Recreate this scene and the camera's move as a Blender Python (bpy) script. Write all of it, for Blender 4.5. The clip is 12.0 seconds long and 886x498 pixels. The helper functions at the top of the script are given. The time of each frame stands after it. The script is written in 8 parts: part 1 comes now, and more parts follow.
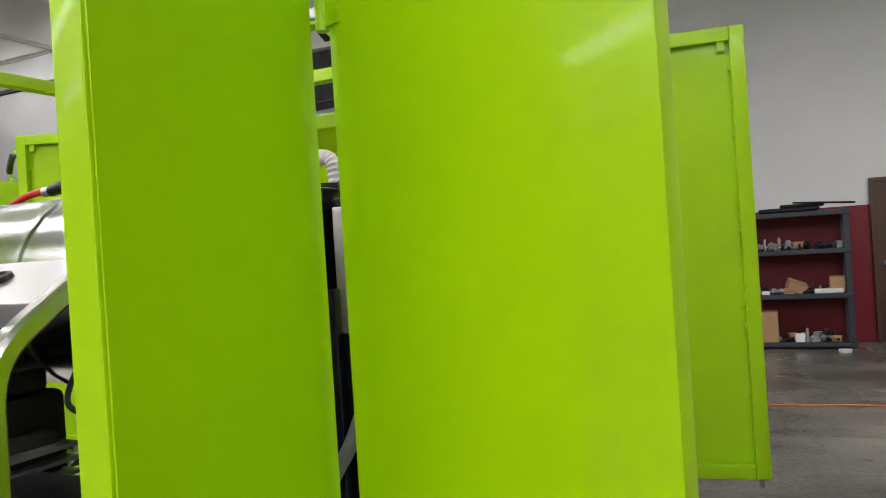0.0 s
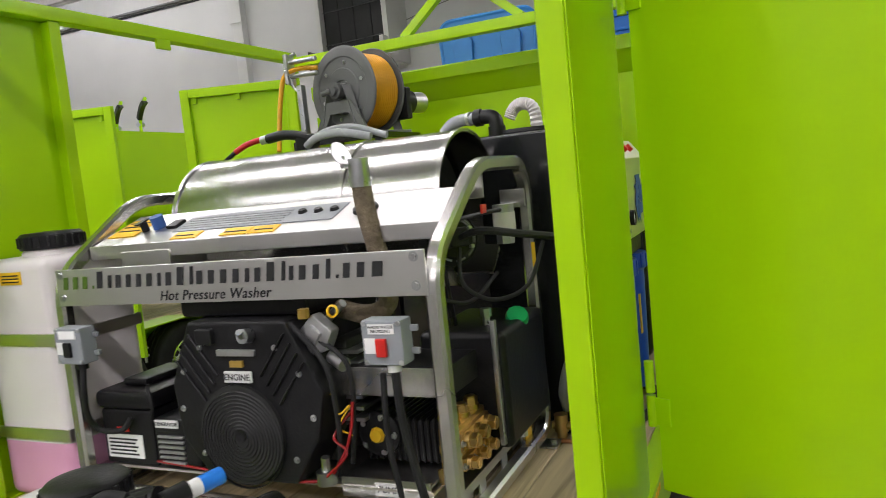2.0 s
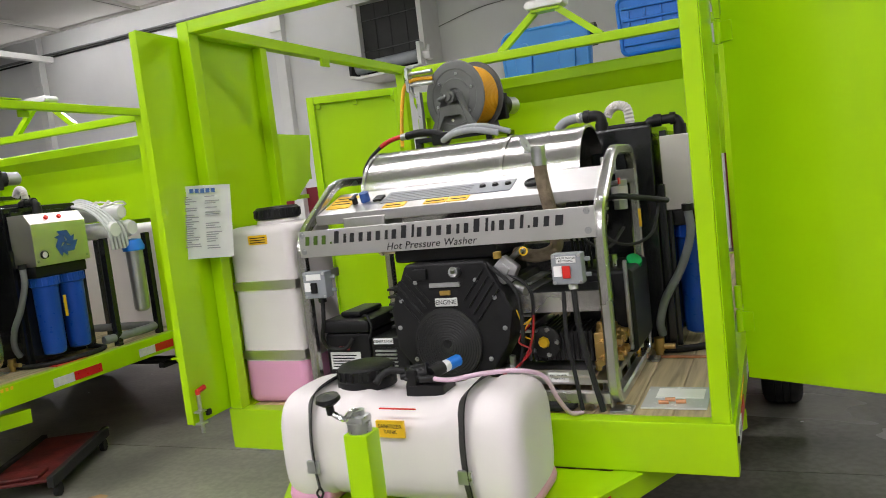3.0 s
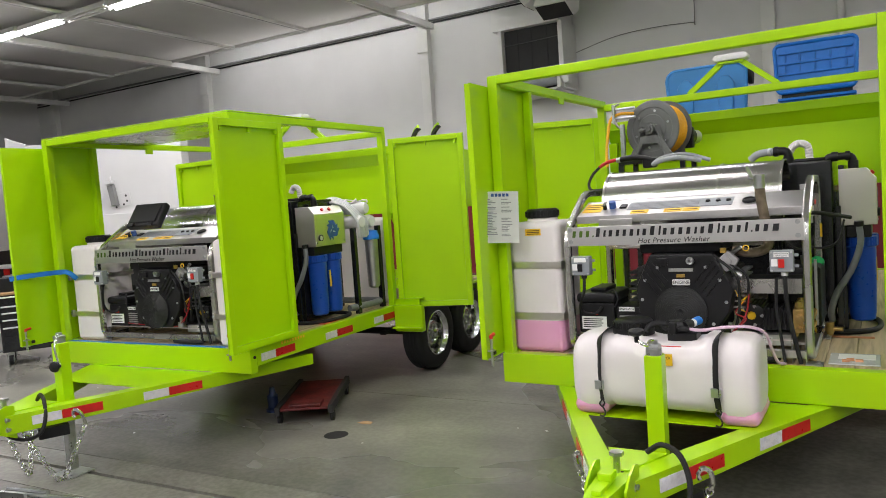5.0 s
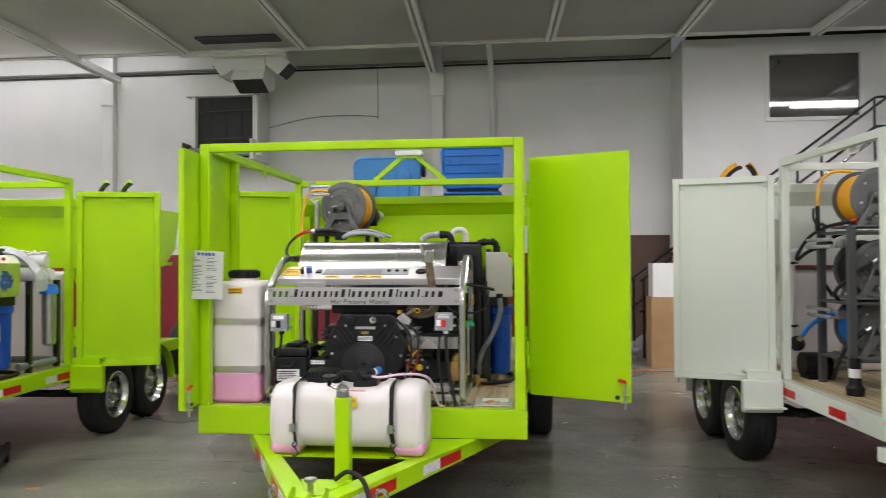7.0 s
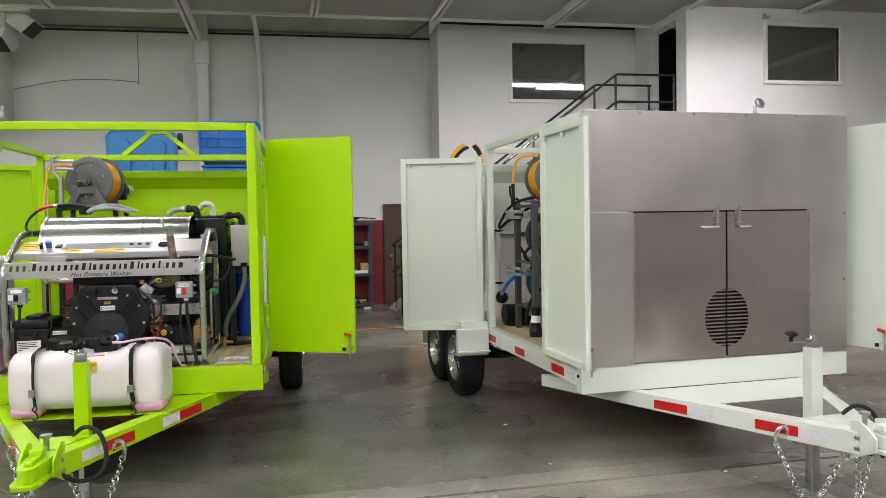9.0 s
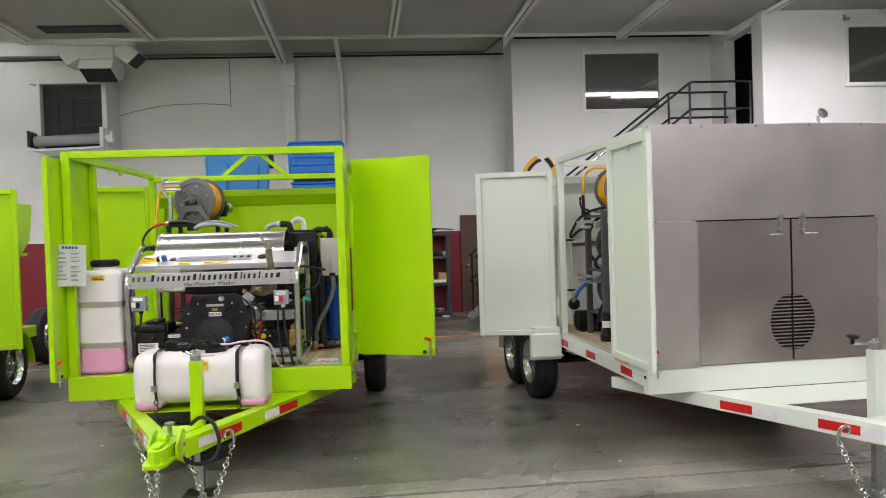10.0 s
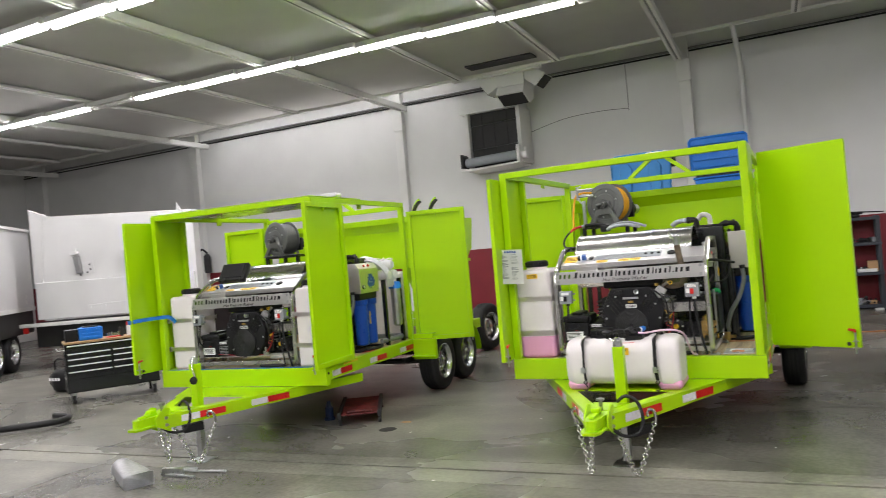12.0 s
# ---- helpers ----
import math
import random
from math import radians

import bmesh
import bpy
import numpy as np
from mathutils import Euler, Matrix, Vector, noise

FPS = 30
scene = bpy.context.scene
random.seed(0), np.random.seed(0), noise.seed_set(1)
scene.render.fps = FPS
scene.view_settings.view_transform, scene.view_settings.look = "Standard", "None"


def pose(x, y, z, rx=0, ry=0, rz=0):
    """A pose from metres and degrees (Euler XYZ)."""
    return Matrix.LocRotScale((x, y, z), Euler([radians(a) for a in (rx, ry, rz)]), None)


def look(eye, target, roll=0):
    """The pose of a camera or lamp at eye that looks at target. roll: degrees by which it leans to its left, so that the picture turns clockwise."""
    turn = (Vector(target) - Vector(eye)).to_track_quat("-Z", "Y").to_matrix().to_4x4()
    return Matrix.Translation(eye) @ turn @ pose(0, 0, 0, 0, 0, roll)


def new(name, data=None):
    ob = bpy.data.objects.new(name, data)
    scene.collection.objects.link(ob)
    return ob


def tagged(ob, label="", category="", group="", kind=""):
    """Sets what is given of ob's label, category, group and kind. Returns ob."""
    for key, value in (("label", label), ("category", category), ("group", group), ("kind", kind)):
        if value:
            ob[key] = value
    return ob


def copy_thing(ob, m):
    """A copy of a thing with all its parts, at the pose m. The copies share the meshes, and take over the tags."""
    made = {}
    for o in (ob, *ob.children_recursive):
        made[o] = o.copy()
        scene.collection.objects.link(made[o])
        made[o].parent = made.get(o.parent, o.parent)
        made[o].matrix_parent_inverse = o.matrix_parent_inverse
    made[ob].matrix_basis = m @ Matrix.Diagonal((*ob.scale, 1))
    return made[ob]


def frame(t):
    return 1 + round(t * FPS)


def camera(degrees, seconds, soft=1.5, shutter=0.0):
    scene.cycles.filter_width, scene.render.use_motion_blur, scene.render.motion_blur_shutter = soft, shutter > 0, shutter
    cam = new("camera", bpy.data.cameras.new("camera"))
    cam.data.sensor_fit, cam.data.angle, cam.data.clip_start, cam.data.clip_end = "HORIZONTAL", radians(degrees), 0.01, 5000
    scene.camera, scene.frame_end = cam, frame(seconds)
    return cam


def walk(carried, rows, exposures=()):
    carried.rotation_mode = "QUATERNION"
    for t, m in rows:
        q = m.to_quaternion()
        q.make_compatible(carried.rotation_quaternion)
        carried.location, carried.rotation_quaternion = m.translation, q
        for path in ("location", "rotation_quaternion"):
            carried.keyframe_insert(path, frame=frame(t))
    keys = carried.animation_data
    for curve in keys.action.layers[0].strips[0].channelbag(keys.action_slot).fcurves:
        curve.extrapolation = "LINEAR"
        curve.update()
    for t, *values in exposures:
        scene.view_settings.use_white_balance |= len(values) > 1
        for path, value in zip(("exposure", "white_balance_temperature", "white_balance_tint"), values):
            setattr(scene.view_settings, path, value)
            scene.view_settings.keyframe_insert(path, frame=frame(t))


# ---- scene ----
cam = camera(62.2, 12.0, soft=0.6, shutter=0.15)
PATH = [
    (0, (1.826, -0.666, 1.539), (0.993, 1.152, 1.536), -3.7),
    (0.5, (1.756, -0.631, 1.522), (0.812, 1.131, 1.482), -3.1),
    (1, (1.648, -0.805, 1.540), (0.824, 1.009, 1.383), -4.03),
    (1.5, (1.533, -1.098, 1.555), (0.691, 0.708, 1.379), -5.06),
    (2, (1.393, -1.457, 1.589), (0.564, 0.353, 1.403), -5.80),
    (2.5, (1.327, -2.021, 1.570), (0.483, -0.217, 1.385), -6.06),
    (3, (1.218, -2.471, 1.580), (0.385, -0.662, 1.395), -6.58),
    (3.2, (1.164, -2.632, 1.613), (0.322, -0.833, 1.377), -6.80),
    (4.8, (1.0, -3.875, 1.646), (-0.013, -2.158, 1.491), -4.7),
    (5, (0.98, -3.99, 1.652), (-0.05, -2.281, 1.517), -4.0),
    (5.5, (0.872, -4.124, 1.61), (-0.165, -2.414, 1.54), -2.4),
    (6, (0.817, -4.347, 1.63), (-0.147, -2.595, 1.607), -1.3),
    (6.5, (0.861, -4.519, 1.615), (0.2, -2.631, 1.634), -1.1),
    (7, (1.022, -4.535, 1.608), (0.809, -2.547, 1.638), -0.3),
    (7.5, (1.187, -4.616, 1.619), (1.353, -2.622, 1.621), 0.3),
    (7.7, (1.208, -4.676, 1.622), (1.487, -2.696, 1.606), 0.4),
    (9.3, (1.421, -5.359, 1.651), (1.773, -3.392, 1.581), -1.0),
    (9.5, (1.416, -5.429, 1.653), (1.719, -3.453, 1.591), -1.3),
    (10, (1.377, -5.636, 1.659), (1.52, -3.641, 1.621), -1.8),
    (10.5, (1.394, -5.772, 1.671), (1.293, -3.775, 1.649), -2.2),
    (11, (1.48, -5.919, 1.683), (1.146, -3.947, 1.665), -3.1),
    (11.5, (1.46, -6.044, 1.665), (0.875, -4.131, 1.654), -4.0),
    (12, (1.412, -6.184, 1.68), (0.522, -4.393, 1.696), -5.0),
]
EXPOSURES = [(0, -0.12), (1.5, -0.22), (3.0, -0.1), (5.5, -0.14), (7.5, -0.04), (12.0, -0.03)]
walk(cam, [(t, look(eye, target, roll)) for t, eye, target, roll in PATH], EXPOSURES)

# ---- world and large lights ----
world = bpy.data.worlds.new("world")
scene.world = world
world.use_nodes = True
world.node_tree.nodes["Background"].inputs["Color"].default_value = (0.75, 0.8, 0.85, 1)
world.node_tree.nodes["Background"].inputs["Strength"].default_value = 0.15

CEIL = 5.45            # underside of the ceiling blanket
BACK = 10.0            # back wall
LIGHT_ROWS = (4.35, 0.6, -3.0, -6.6, -10.2)
OFFICE_ROW = 4.75
LAMP_WATTS = 56.0
LAMP_XS = (-16.0, -12.4, -8.8, -5.2, -1.6, 2.0, 5.6, 9.2)


def strip_lamp(x, y, length, watts, spread=168, z=None):
    data = bpy.data.lights.new("strip_light", "AREA")
    data.shape, data.size, data.size_y, data.energy = "RECTANGLE", length, 0.16, watts
    data.color = (1.0, 0.95, 0.985)
    data.spread = radians(spread)
    lamp = new("strip_light", data)
    lamp.matrix_basis = pose(x, y, z or CEIL - 0.30)


for row_y in LIGHT_ROWS:
    for lamp_x in LAMP_XS:
        # the two rows over the trailers end above the middle one; the far row is stronger over the parked trucks
        if row_y < 0:
            strip_lamp(lamp_x, row_y, 2.6, LAMP_WATTS * {-3.0: 0.95, -6.6: 1.0, -10.2: 1.15}[row_y] * (0.55 if lamp_x < -7 else 1.0))
        elif lamp_x < 2:
            strip_lamp(lamp_x, row_y + 0.05 * (lamp_x + 5), 2.6, LAMP_WATTS * (1.7 if row_y > 4 and lamp_x < -5 else 0.9), 156 if row_y > 4 else 168)
        elif lamp_x > 5 and row_y > 4:
            strip_lamp(lamp_x - 0.6, OFFICE_ROW, 2.6, LAMP_WATTS * (4.2 if lamp_x < 6 else 2.0))


# an unseen row added in the gap behind the edge of the ceiling blanket, to wash the back wall
for lamp_x, watts in ((-12.6, 9), (-10.4, 9), (-8.6, 8), (-6.6, 5)):
    strip_lamp(lamp_x, 8.75, 1.8, watts, 150, 6.14)


# ---- materials ----
def material(name):
    mat = bpy.data.materials.new(name)
    mat.use_nodes = True
    nodes, links = mat.node_tree.nodes, mat.node_tree.links
    return mat, nodes, links, nodes["Principled BSDF"]


def ramp(nodes, stops):
    node = nodes.new("ShaderNodeValToRGB")
    node.color_ramp.elements[0].position, node.color_ramp.elements[0].color = stops[0][0], (*stops[0][1], 1)
    node.color_ramp.elements[1].position, node.color_ramp.elements[1].color = stops[-1][0], (*stops[-1][1], 1)
    for at, colour in stops[1:-1]:
        node.color_ramp.elements.new(at).color = (*colour, 1)
    return node


def surface(name, colour, rough=0.5, metal=0.0, vary=0.12, scale=3.0, bump=0.0, bump_scale=40.0, coat=0.0, stretch=(1, 1, 1), rough_vary=0.08, ior=1.45):
    """A painted, plastic or metal surface with broad and fine variation of colour, gloss and relief."""
    mat, nodes, links, shader = material(name)
    coord = nodes.new("ShaderNodeTexCoord")
    scaled = nodes.new("ShaderNodeMapping")
    scaled.inputs["Scale"].default_value = stretch
    links.new(coord.outputs["Object"], scaled.inputs["Vector"])
    broad = nodes.new("ShaderNodeTexNoise")
    broad.inputs["Scale"].default_value, broad.inputs["Detail"].default_value = scale, 5
    fine = nodes.new("ShaderNodeTexNoise")
    fine.inputs["Scale"].default_value, fine.inputs["Detail"].default_value = bump_scale, 4
    for n in (broad, fine):
        links.new(scaled.outputs["Vector"], n.inputs["Vector"])
    dark, light = [c * (1 - vary) for c in colour], [min(1.0, c * (1 + vary)) for c in colour]
    tones = ramp(nodes, [(0.3, dark), (0.7, light)])
    links.new(broad.outputs["Fac"], tones.inputs["Fac"])
    links.new(tones.outputs["Color"], shader.inputs["Base Color"])
    gloss = nodes.new("ShaderNodeMapRange")
    gloss.inputs["To Min"].default_value, gloss.inputs["To Max"].default_value = max(0.02, rough - rough_vary), min(1, rough + rough_vary)
    links.new(fine.outputs["Fac"], gloss.inputs["Value"])
    links.new(gloss.outputs["Result"], shader.inputs["Roughness"])
    shader.inputs["Metallic"].default_value, shader.inputs["Coat Weight"].default_value = metal, coat
    shader.inputs["IOR"].default_value = ior
    shader.inputs["Coat Roughness"].default_value = 0.08
    if bump:
        relief = nodes.new("ShaderNodeBump")
        relief.inputs["Strength"].default_value, relief.inputs["Distance"].default_value = bump, 0.01
        links.new(fine.outputs["Fac"], relief.inputs["Height"])
        links.new(relief.outputs["Normal"], shader.inputs["Normal"])
    return mat


def concrete(name="polished_concrete", tone=1.0):
    mat, nodes, links, shader = material(name)
    coord = nodes.new("ShaderNodeTexCoord")
    geo = nodes.new("ShaderNodeNewGeometry")
    broad, mid, fine = (nodes.new("ShaderNodeTexNoise") for _ in range(3))
    for n, s, d in ((broad, 0.42, 4), (mid, 1.1, 4), (fine, 26.0, 6)):
        n.inputs["Scale"].default_value, n.inputs["Detail"].default_value = s, d
        links.new(geo.outputs["Position"], n.inputs["Vector"])
    broad.inputs["Distortion"].default_value = 0.5
    mid.inputs["Distortion"].default_value = 1.2
    sweep_map = nodes.new("ShaderNodeMapping")
    sweep_map.inputs["Scale"].default_value = (0.28, 1.9, 1)
    links.new(geo.outputs["Position"], sweep_map.inputs["Vector"])
    streak = nodes.new("ShaderNodeTexNoise")
    streak.inputs["Scale"].default_value, streak.inputs["Detail"].default_value = 1.2, 6
    links.new(sweep_map.outputs["Vector"], streak.inputs["Vector"])
    a = ramp(nodes, [(0.22, [tone * c for c in (0.070, 0.069, 0.061)]), (0.5, [tone * c for c in (0.130, 0.128, 0.112)]), (0.78, [tone * c for c in (0.25, 0.245, 0.21)])])
    links.new(broad.outputs["Fac"], a.inputs["Fac"])
    b = ramp(nodes, [(0.25, (0.62, 0.62, 0.62)), (0.72, (1.16, 1.15, 1.13))])
    links.new(mid.outputs["Fac"], b.inputs["Fac"])
    c = ramp(nodes, [(0.25, (0.68, 0.68, 0.67)), (0.75, (1.2, 1.19, 1.16))])
    links.new(streak.outputs["Fac"], c.inputs["Fac"])
    d = ramp(nodes, [(0.4, (0.86, 0.86, 0.86)), (0.6, (1.05, 1.05, 1.05))])
    links.new(fine.outputs["Fac"], d.inputs["Fac"])
    last = a.outputs["Color"]
    for n in (b, c, d):
        mix = nodes.new("ShaderNodeMixRGB")
        mix.blend_type, mix.inputs["Fac"].default_value = "MULTIPLY", 1.0
        links.new(last, mix.inputs["Color1"])
        links.new(n.outputs["Color"], mix.inputs["Color2"])
        last = mix.outputs["Color"]
    links.new(last, shader.inputs["Base Color"])
    gloss = nodes.new("ShaderNodeMapRange")
    gloss.inputs["From Min"].default_value, gloss.inputs["From Max"].default_value = 0.2, 0.8
    gloss.inputs["To Min"].default_value, gloss.inputs["To Max"].default_value = 0.19, 0.36
    links.new(broad.outputs["Fac"], gloss.inputs["Value"])
    links.new(gloss.outputs["Result"], shader.inputs["Roughness"])
    relief = nodes.new("ShaderNodeBump")
    relief.inputs["Strength"].default_value, relief.inputs["Distance"].default_value = 0.12, 0.004
    links.new(fine.outputs["Fac"], relief.inputs["Height"])
    links.new(relief.outputs["Normal"], shader.inputs["Normal"])
    return mat


def brushed(name, colour, rough, along="x", aniso=0.0):
    """Brushed sheet metal: fine streaks along one axis."""
    mat, nodes, links, shader = material(name)
    coord = nodes.new("ShaderNodeTexCoord")
    scaled = nodes.new("ShaderNodeMapping")
    scaled.inputs["Scale"].default_value = {"x": (2, 160, 160), "z": (160, 160, 2)}[along]
    links.new(coord.outputs["Object"], scaled.inputs["Vector"])
    streak = nodes.new("ShaderNodeTexNoise")
    streak.inputs["Scale"].default_value, streak.inputs["Detail"].default_value = 1.0, 4
    links.new(scaled.outputs["Vector"], streak.inputs["Vector"])
    cloud = nodes.new("ShaderNodeTexNoise")
    cloud.inputs["Scale"].default_value, cloud.inputs["Detail"].default_value = 2.2, 5
    links.new(coord.outputs["Object"], cloud.inputs["Vector"])
    tones = ramp(nodes, [(0.25, [c * 0.86 for c in colour]), (0.75, colour)])
    links.new(cloud.outputs["Fac"], tones.inputs["Fac"])
    links.new(tones.outputs["Color"], shader.inputs["Base Color"])
    gloss = nodes.new("ShaderNodeMapRange")
    gloss.inputs["To Min"].default_value, gloss.inputs["To Max"].default_value = rough * 0.75, rough * 1.3
    links.new(cloud.outputs["Fac"], gloss.inputs["Value"])
    links.new(gloss.outputs["Result"], shader.inputs["Roughness"])
    shader.inputs["Metallic"].default_value = 1.0
    shader.inputs["Anisotropic"].default_value = aniso
    relief = nodes.new("ShaderNodeBump")
    relief.inputs["Strength"].default_value, relief.inputs["Distance"].default_value = 0.05, 0.002
    links.new(streak.outputs["Fac"], relief.inputs["Height"])
    links.new(relief.outputs["Normal"], shader.inputs["Normal"])
    return mat


def planks_wood(name, tint):
    mat, nodes, links, shader = material(name)
    coord = nodes.new("ShaderNodeTexCoord")
    info = nodes.new("ShaderNodeObjectInfo")
    shift = nodes.new("ShaderNodeVectorMath")
    shift.operation = "MULTIPLY_ADD"
    shift.inputs[1].default_value = (1, 1, 1)
    rnd = nodes.new("ShaderNodeCombineXYZ")
    scale_r = nodes.new("ShaderNodeMath")
    scale_r.operation, scale_r.inputs[1].default_value = "MULTIPLY", 37.0
    links.new(info.outputs["Random"], scale_r.inputs[0])
    links.new(scale_r.outputs["Value"], rnd.inputs["X"])
    links.new(scale_r.outputs["Value"], rnd.inputs["Y"])
    links.new(coord.outputs["Object"], shift.inputs[0])
    links.new(rnd.outputs["Vector"], shift.inputs[2])
    scaled = nodes.new("ShaderNodeMapping")
    scaled.inputs["Scale"].default_value = (34, 1.6, 8)
    links.new(shift.outputs["Vector"], scaled.inputs["Vector"])
    grain = nodes.new("ShaderNodeTexNoise")
    grain.inputs["Scale"].default_value, grain.inputs["Detail"].default_value, grain.inputs["Distortion"].default_value = 1.0, 6, 0.7
    links.new(scaled.outputs["Vector"], grain.inputs["Vector"])
    tones = ramp(nodes, [(0.3, [c * 0.55 for c in tint]), (0.5, [c * 0.9 for c in tint]), (0.7, [min(1, c * 1.15) for c in tint])])
    links.new(grain.outputs["Fac"], tones.inputs["Fac"])
    per = nodes.new("ShaderNodeMapRange")
    per.inputs["To Min"].default_value, per.inputs["To Max"].default_value = 0.82, 1.12
    links.new(info.outputs["Random"], per.inputs["Value"])
    mix = nodes.new("ShaderNodeMixRGB")
    mix.blend_type, mix.inputs["Fac"].default_value = "MULTIPLY", 1.0
    links.new(tones.outputs["Color"], mix.inputs["Color1"])
    links.new(per.outputs["Result"], mix.inputs["Color2"])
    links.new(mix.outputs["Color"], shader.inputs["Base Color"])
    shader.inputs["Roughness"].default_value = 0.62
    relief = nodes.new("ShaderNodeBump")
    relief.inputs["Strength"].default_value, relief.inputs["Distance"].default_value = 0.25, 0.004
    links.new(grain.outputs["Fac"], relief.inputs["Height"])
    links.new(relief.outputs["Normal"], shader.inputs["Normal"])
    return mat


def glowing(name, colour, strength):
    mat, nodes, links, shader = material(name)
    shader.inputs["Base Color"].default_value = (*colour, 1)
    shader.inputs["Emission Color"].default_value = (*colour, 1)
    shader.inputs["Emission Strength"].default_value = strength
    return mat


def milky(name, colour):
    """Milky polyethylene of tanks: soft, slightly see-through."""
    mat = surface(name, colour, 0.42, 0.0, 0.05, 2.5, 0.06, 22.0)
    shader = mat.node_tree.nodes["Principled BSDF"]
    shader.inputs["Subsurface Weight"].default_value = 0.25
    shader.inputs["Subsurface Radius"].default_value = (0.03, 0.03, 0.03)
    return mat


GREEN = surface("lime_green_gloss_paint", (0.385, 0.66, 0.002), 0.3, 0, 0.02, 0.8, 0.0, 30.0, coat=0.3, rough_vary=0.03, ior=1.3)
CREAM = surface("off_white_gloss_paint", (0.72, 0.77, 0.69), 0.3, 0, 0.02, 0.8, 0.0, 30.0, coat=0.35, rough_vary=0.03)
FLOOR = concrete("polished_concrete", 1.45)
FLOOR_PALE = concrete("pale_patched_concrete", 1.95)
WALL = surface("white_painted_block", (0.68, 0.68, 0.67), 0.62, 0, 0.05, 0.8, 0.12, 14.0)
WALL_RED = surface("red_painted_block", (0.19, 0.012, 0.02), 0.5, 0, 0.1, 1.5, 0.12, 14.0)
CEILING = surface("white_ceiling_blanket", (0.70, 0.69, 0.665), 0.75, 0, 0.06, 0.7, 0.25, 2.5)
STEEL_WHITE = surface("white_painted_steel", (0.7, 0.7, 0.68), 0.42, 0, 0.05, 2.0)
STEEL_DARK = surface("dark_grey_rack_steel", (0.07, 0.07, 0.072), 0.4, 0, 0.1, 3.0)
STEEL_GREY = surface("grey_painted_steel", (0.2, 0.2, 0.2), 0.5, 0, 0.08, 2.0)
# near-black for dark steel, and for shade coloured into openings and recesses
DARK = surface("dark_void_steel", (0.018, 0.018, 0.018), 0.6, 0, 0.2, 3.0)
STAINLESS = brushed("brushed_stainless", (0.63, 0.62, 0.60), 0.26, "x", 0.4)
STAINLESS_DULL = brushed("dull_stainless_sheet", (0.84, 0.79, 0.775), 0.33, "x", 0.3)
# darker, warmer than STAINLESS_DULL: the doors' dim reddish reflections are in the colour
STAINLESS_DOOR = brushed("smooth_stainless_door_sheet", (0.76, 0.675, 0.67), 0.22, "x", 0.35)
POLISHED = brushed("polished_stainless_drum", (0.52, 0.515, 0.50), 0.22, "x", 0.0)
BRIGHT_SHEET = brushed("bright_brushed_sheet", (0.64, 0.63, 0.62), 0.34, "x", 0.2)
BOARD = brushed("bright_name_board_sheet", (0.84, 0.83, 0.82), 0.34, "x", 0.2)
PULL = surface("satin_bright_pull", (0.85, 0.85, 0.85), 0.5, 0.6, 0.04, 8.0)
CHROME = surface("bright_chrome", (0.86, 0.86, 0.86), 0.16, 1.0, 0.04, 8.0)
ALLOY = surface("bright_wheel_alloy", (0.66, 0.66, 0.67), 0.2, 1.0, 0.05, 10.0)
ZINC = surface("zinc_plated_steel", (0.55, 0.56, 0.57), 0.3, 1.0, 0.12, 20.0, 0.05)
ALU = surface("cast_aluminium", (0.52, 0.52, 0.53), 0.42, 1.0, 0.1, 12.0, 0.15, 80.0)
BRASS = surface("cast_brass", (0.62, 0.43, 0.17), 0.33, 1.0, 0.15, 14.0, 0.12, 70.0)
COPPER = surface("copper_tube", (0.72, 0.36, 0.2), 0.3, 1.0, 0.15, 14.0)
BLACK = surface("black_plastic", (0.010, 0.010, 0.011), 0.4, 0, 0.2, 6.0, 0.1, 120.0, ior=1.36)
BLACK_GLOSS = surface("black_gloss_paint", (0.012, 0.013, 0.015), 0.2, 0, 0.2, 4.0, 0.03, 60.0, coat=0.3)
RUBBER = surface("black_rubber", (0.015, 0.015, 0.016), 0.62, 0, 0.25, 8.0, 0.2, 90.0, ior=1.38)
GREY_REEL = surface("grey_powder_coat", (0.125, 0.13, 0.125), 0.42, 0, 0.1, 5.0, 0.08, 100.0)
GREY_BOX = surface("grey_plastic", (0.27, 0.29, 0.31), 0.45, 0, 0.05, 5.0)
YELLOW_HOSE = surface("yellow_hose", (0.80, 0.40, 0.01), 0.4, 0, 0.08, 10.0)
YELLOW = surface("yellow_label", (0.85, 0.52, 0.02), 0.45, 0, 0.03, 5.0)
WHITE = surface("white_plastic", (0.75, 0.75, 0.74), 0.4, 0, 0.03, 5.0)
PAPER = surface("white_paper", (0.88, 0.88, 0.87), 0.7, 0, 0.03, 6.0)
INK = surface("dark_ink", (0.012, 0.012, 0.014), 0.6, 0, 0.05, 6.0)
INK_GREY = surface("grey_ink", (0.3, 0.3, 0.32), 0.6, 0, 0.05, 6.0)
INK_GREEN = surface("green_ink", (0.07, 0.14, 0.01), 0.5, 0, 0.05, 6.0)
INK_BLUE = surface("blue_ink", (0.03, 0.09, 0.3), 0.5, 0, 0.05, 6.0)
RED = surface("red_reflective_tape", (0.55, 0.012, 0.012), 0.3, 0, 0.08, 30.0)
SILVER_TAPE = surface("white_reflective_tape", (0.72, 0.72, 0.74), 0.28, 0, 0.06, 30.0)
RED_PLASTIC = surface("red_plastic", (0.6, 0.02, 0.015), 0.35, 0, 0.05, 6.0)
RED_WIRE = surface("red_wire", (0.3, 0.008, 0.012), 0.4, 0, 0.1, 8.0)
BLUE = surface("blue_filter_plastic", (0.01, 0.07, 0.42), 0.3, 0, 0.06, 6.0)
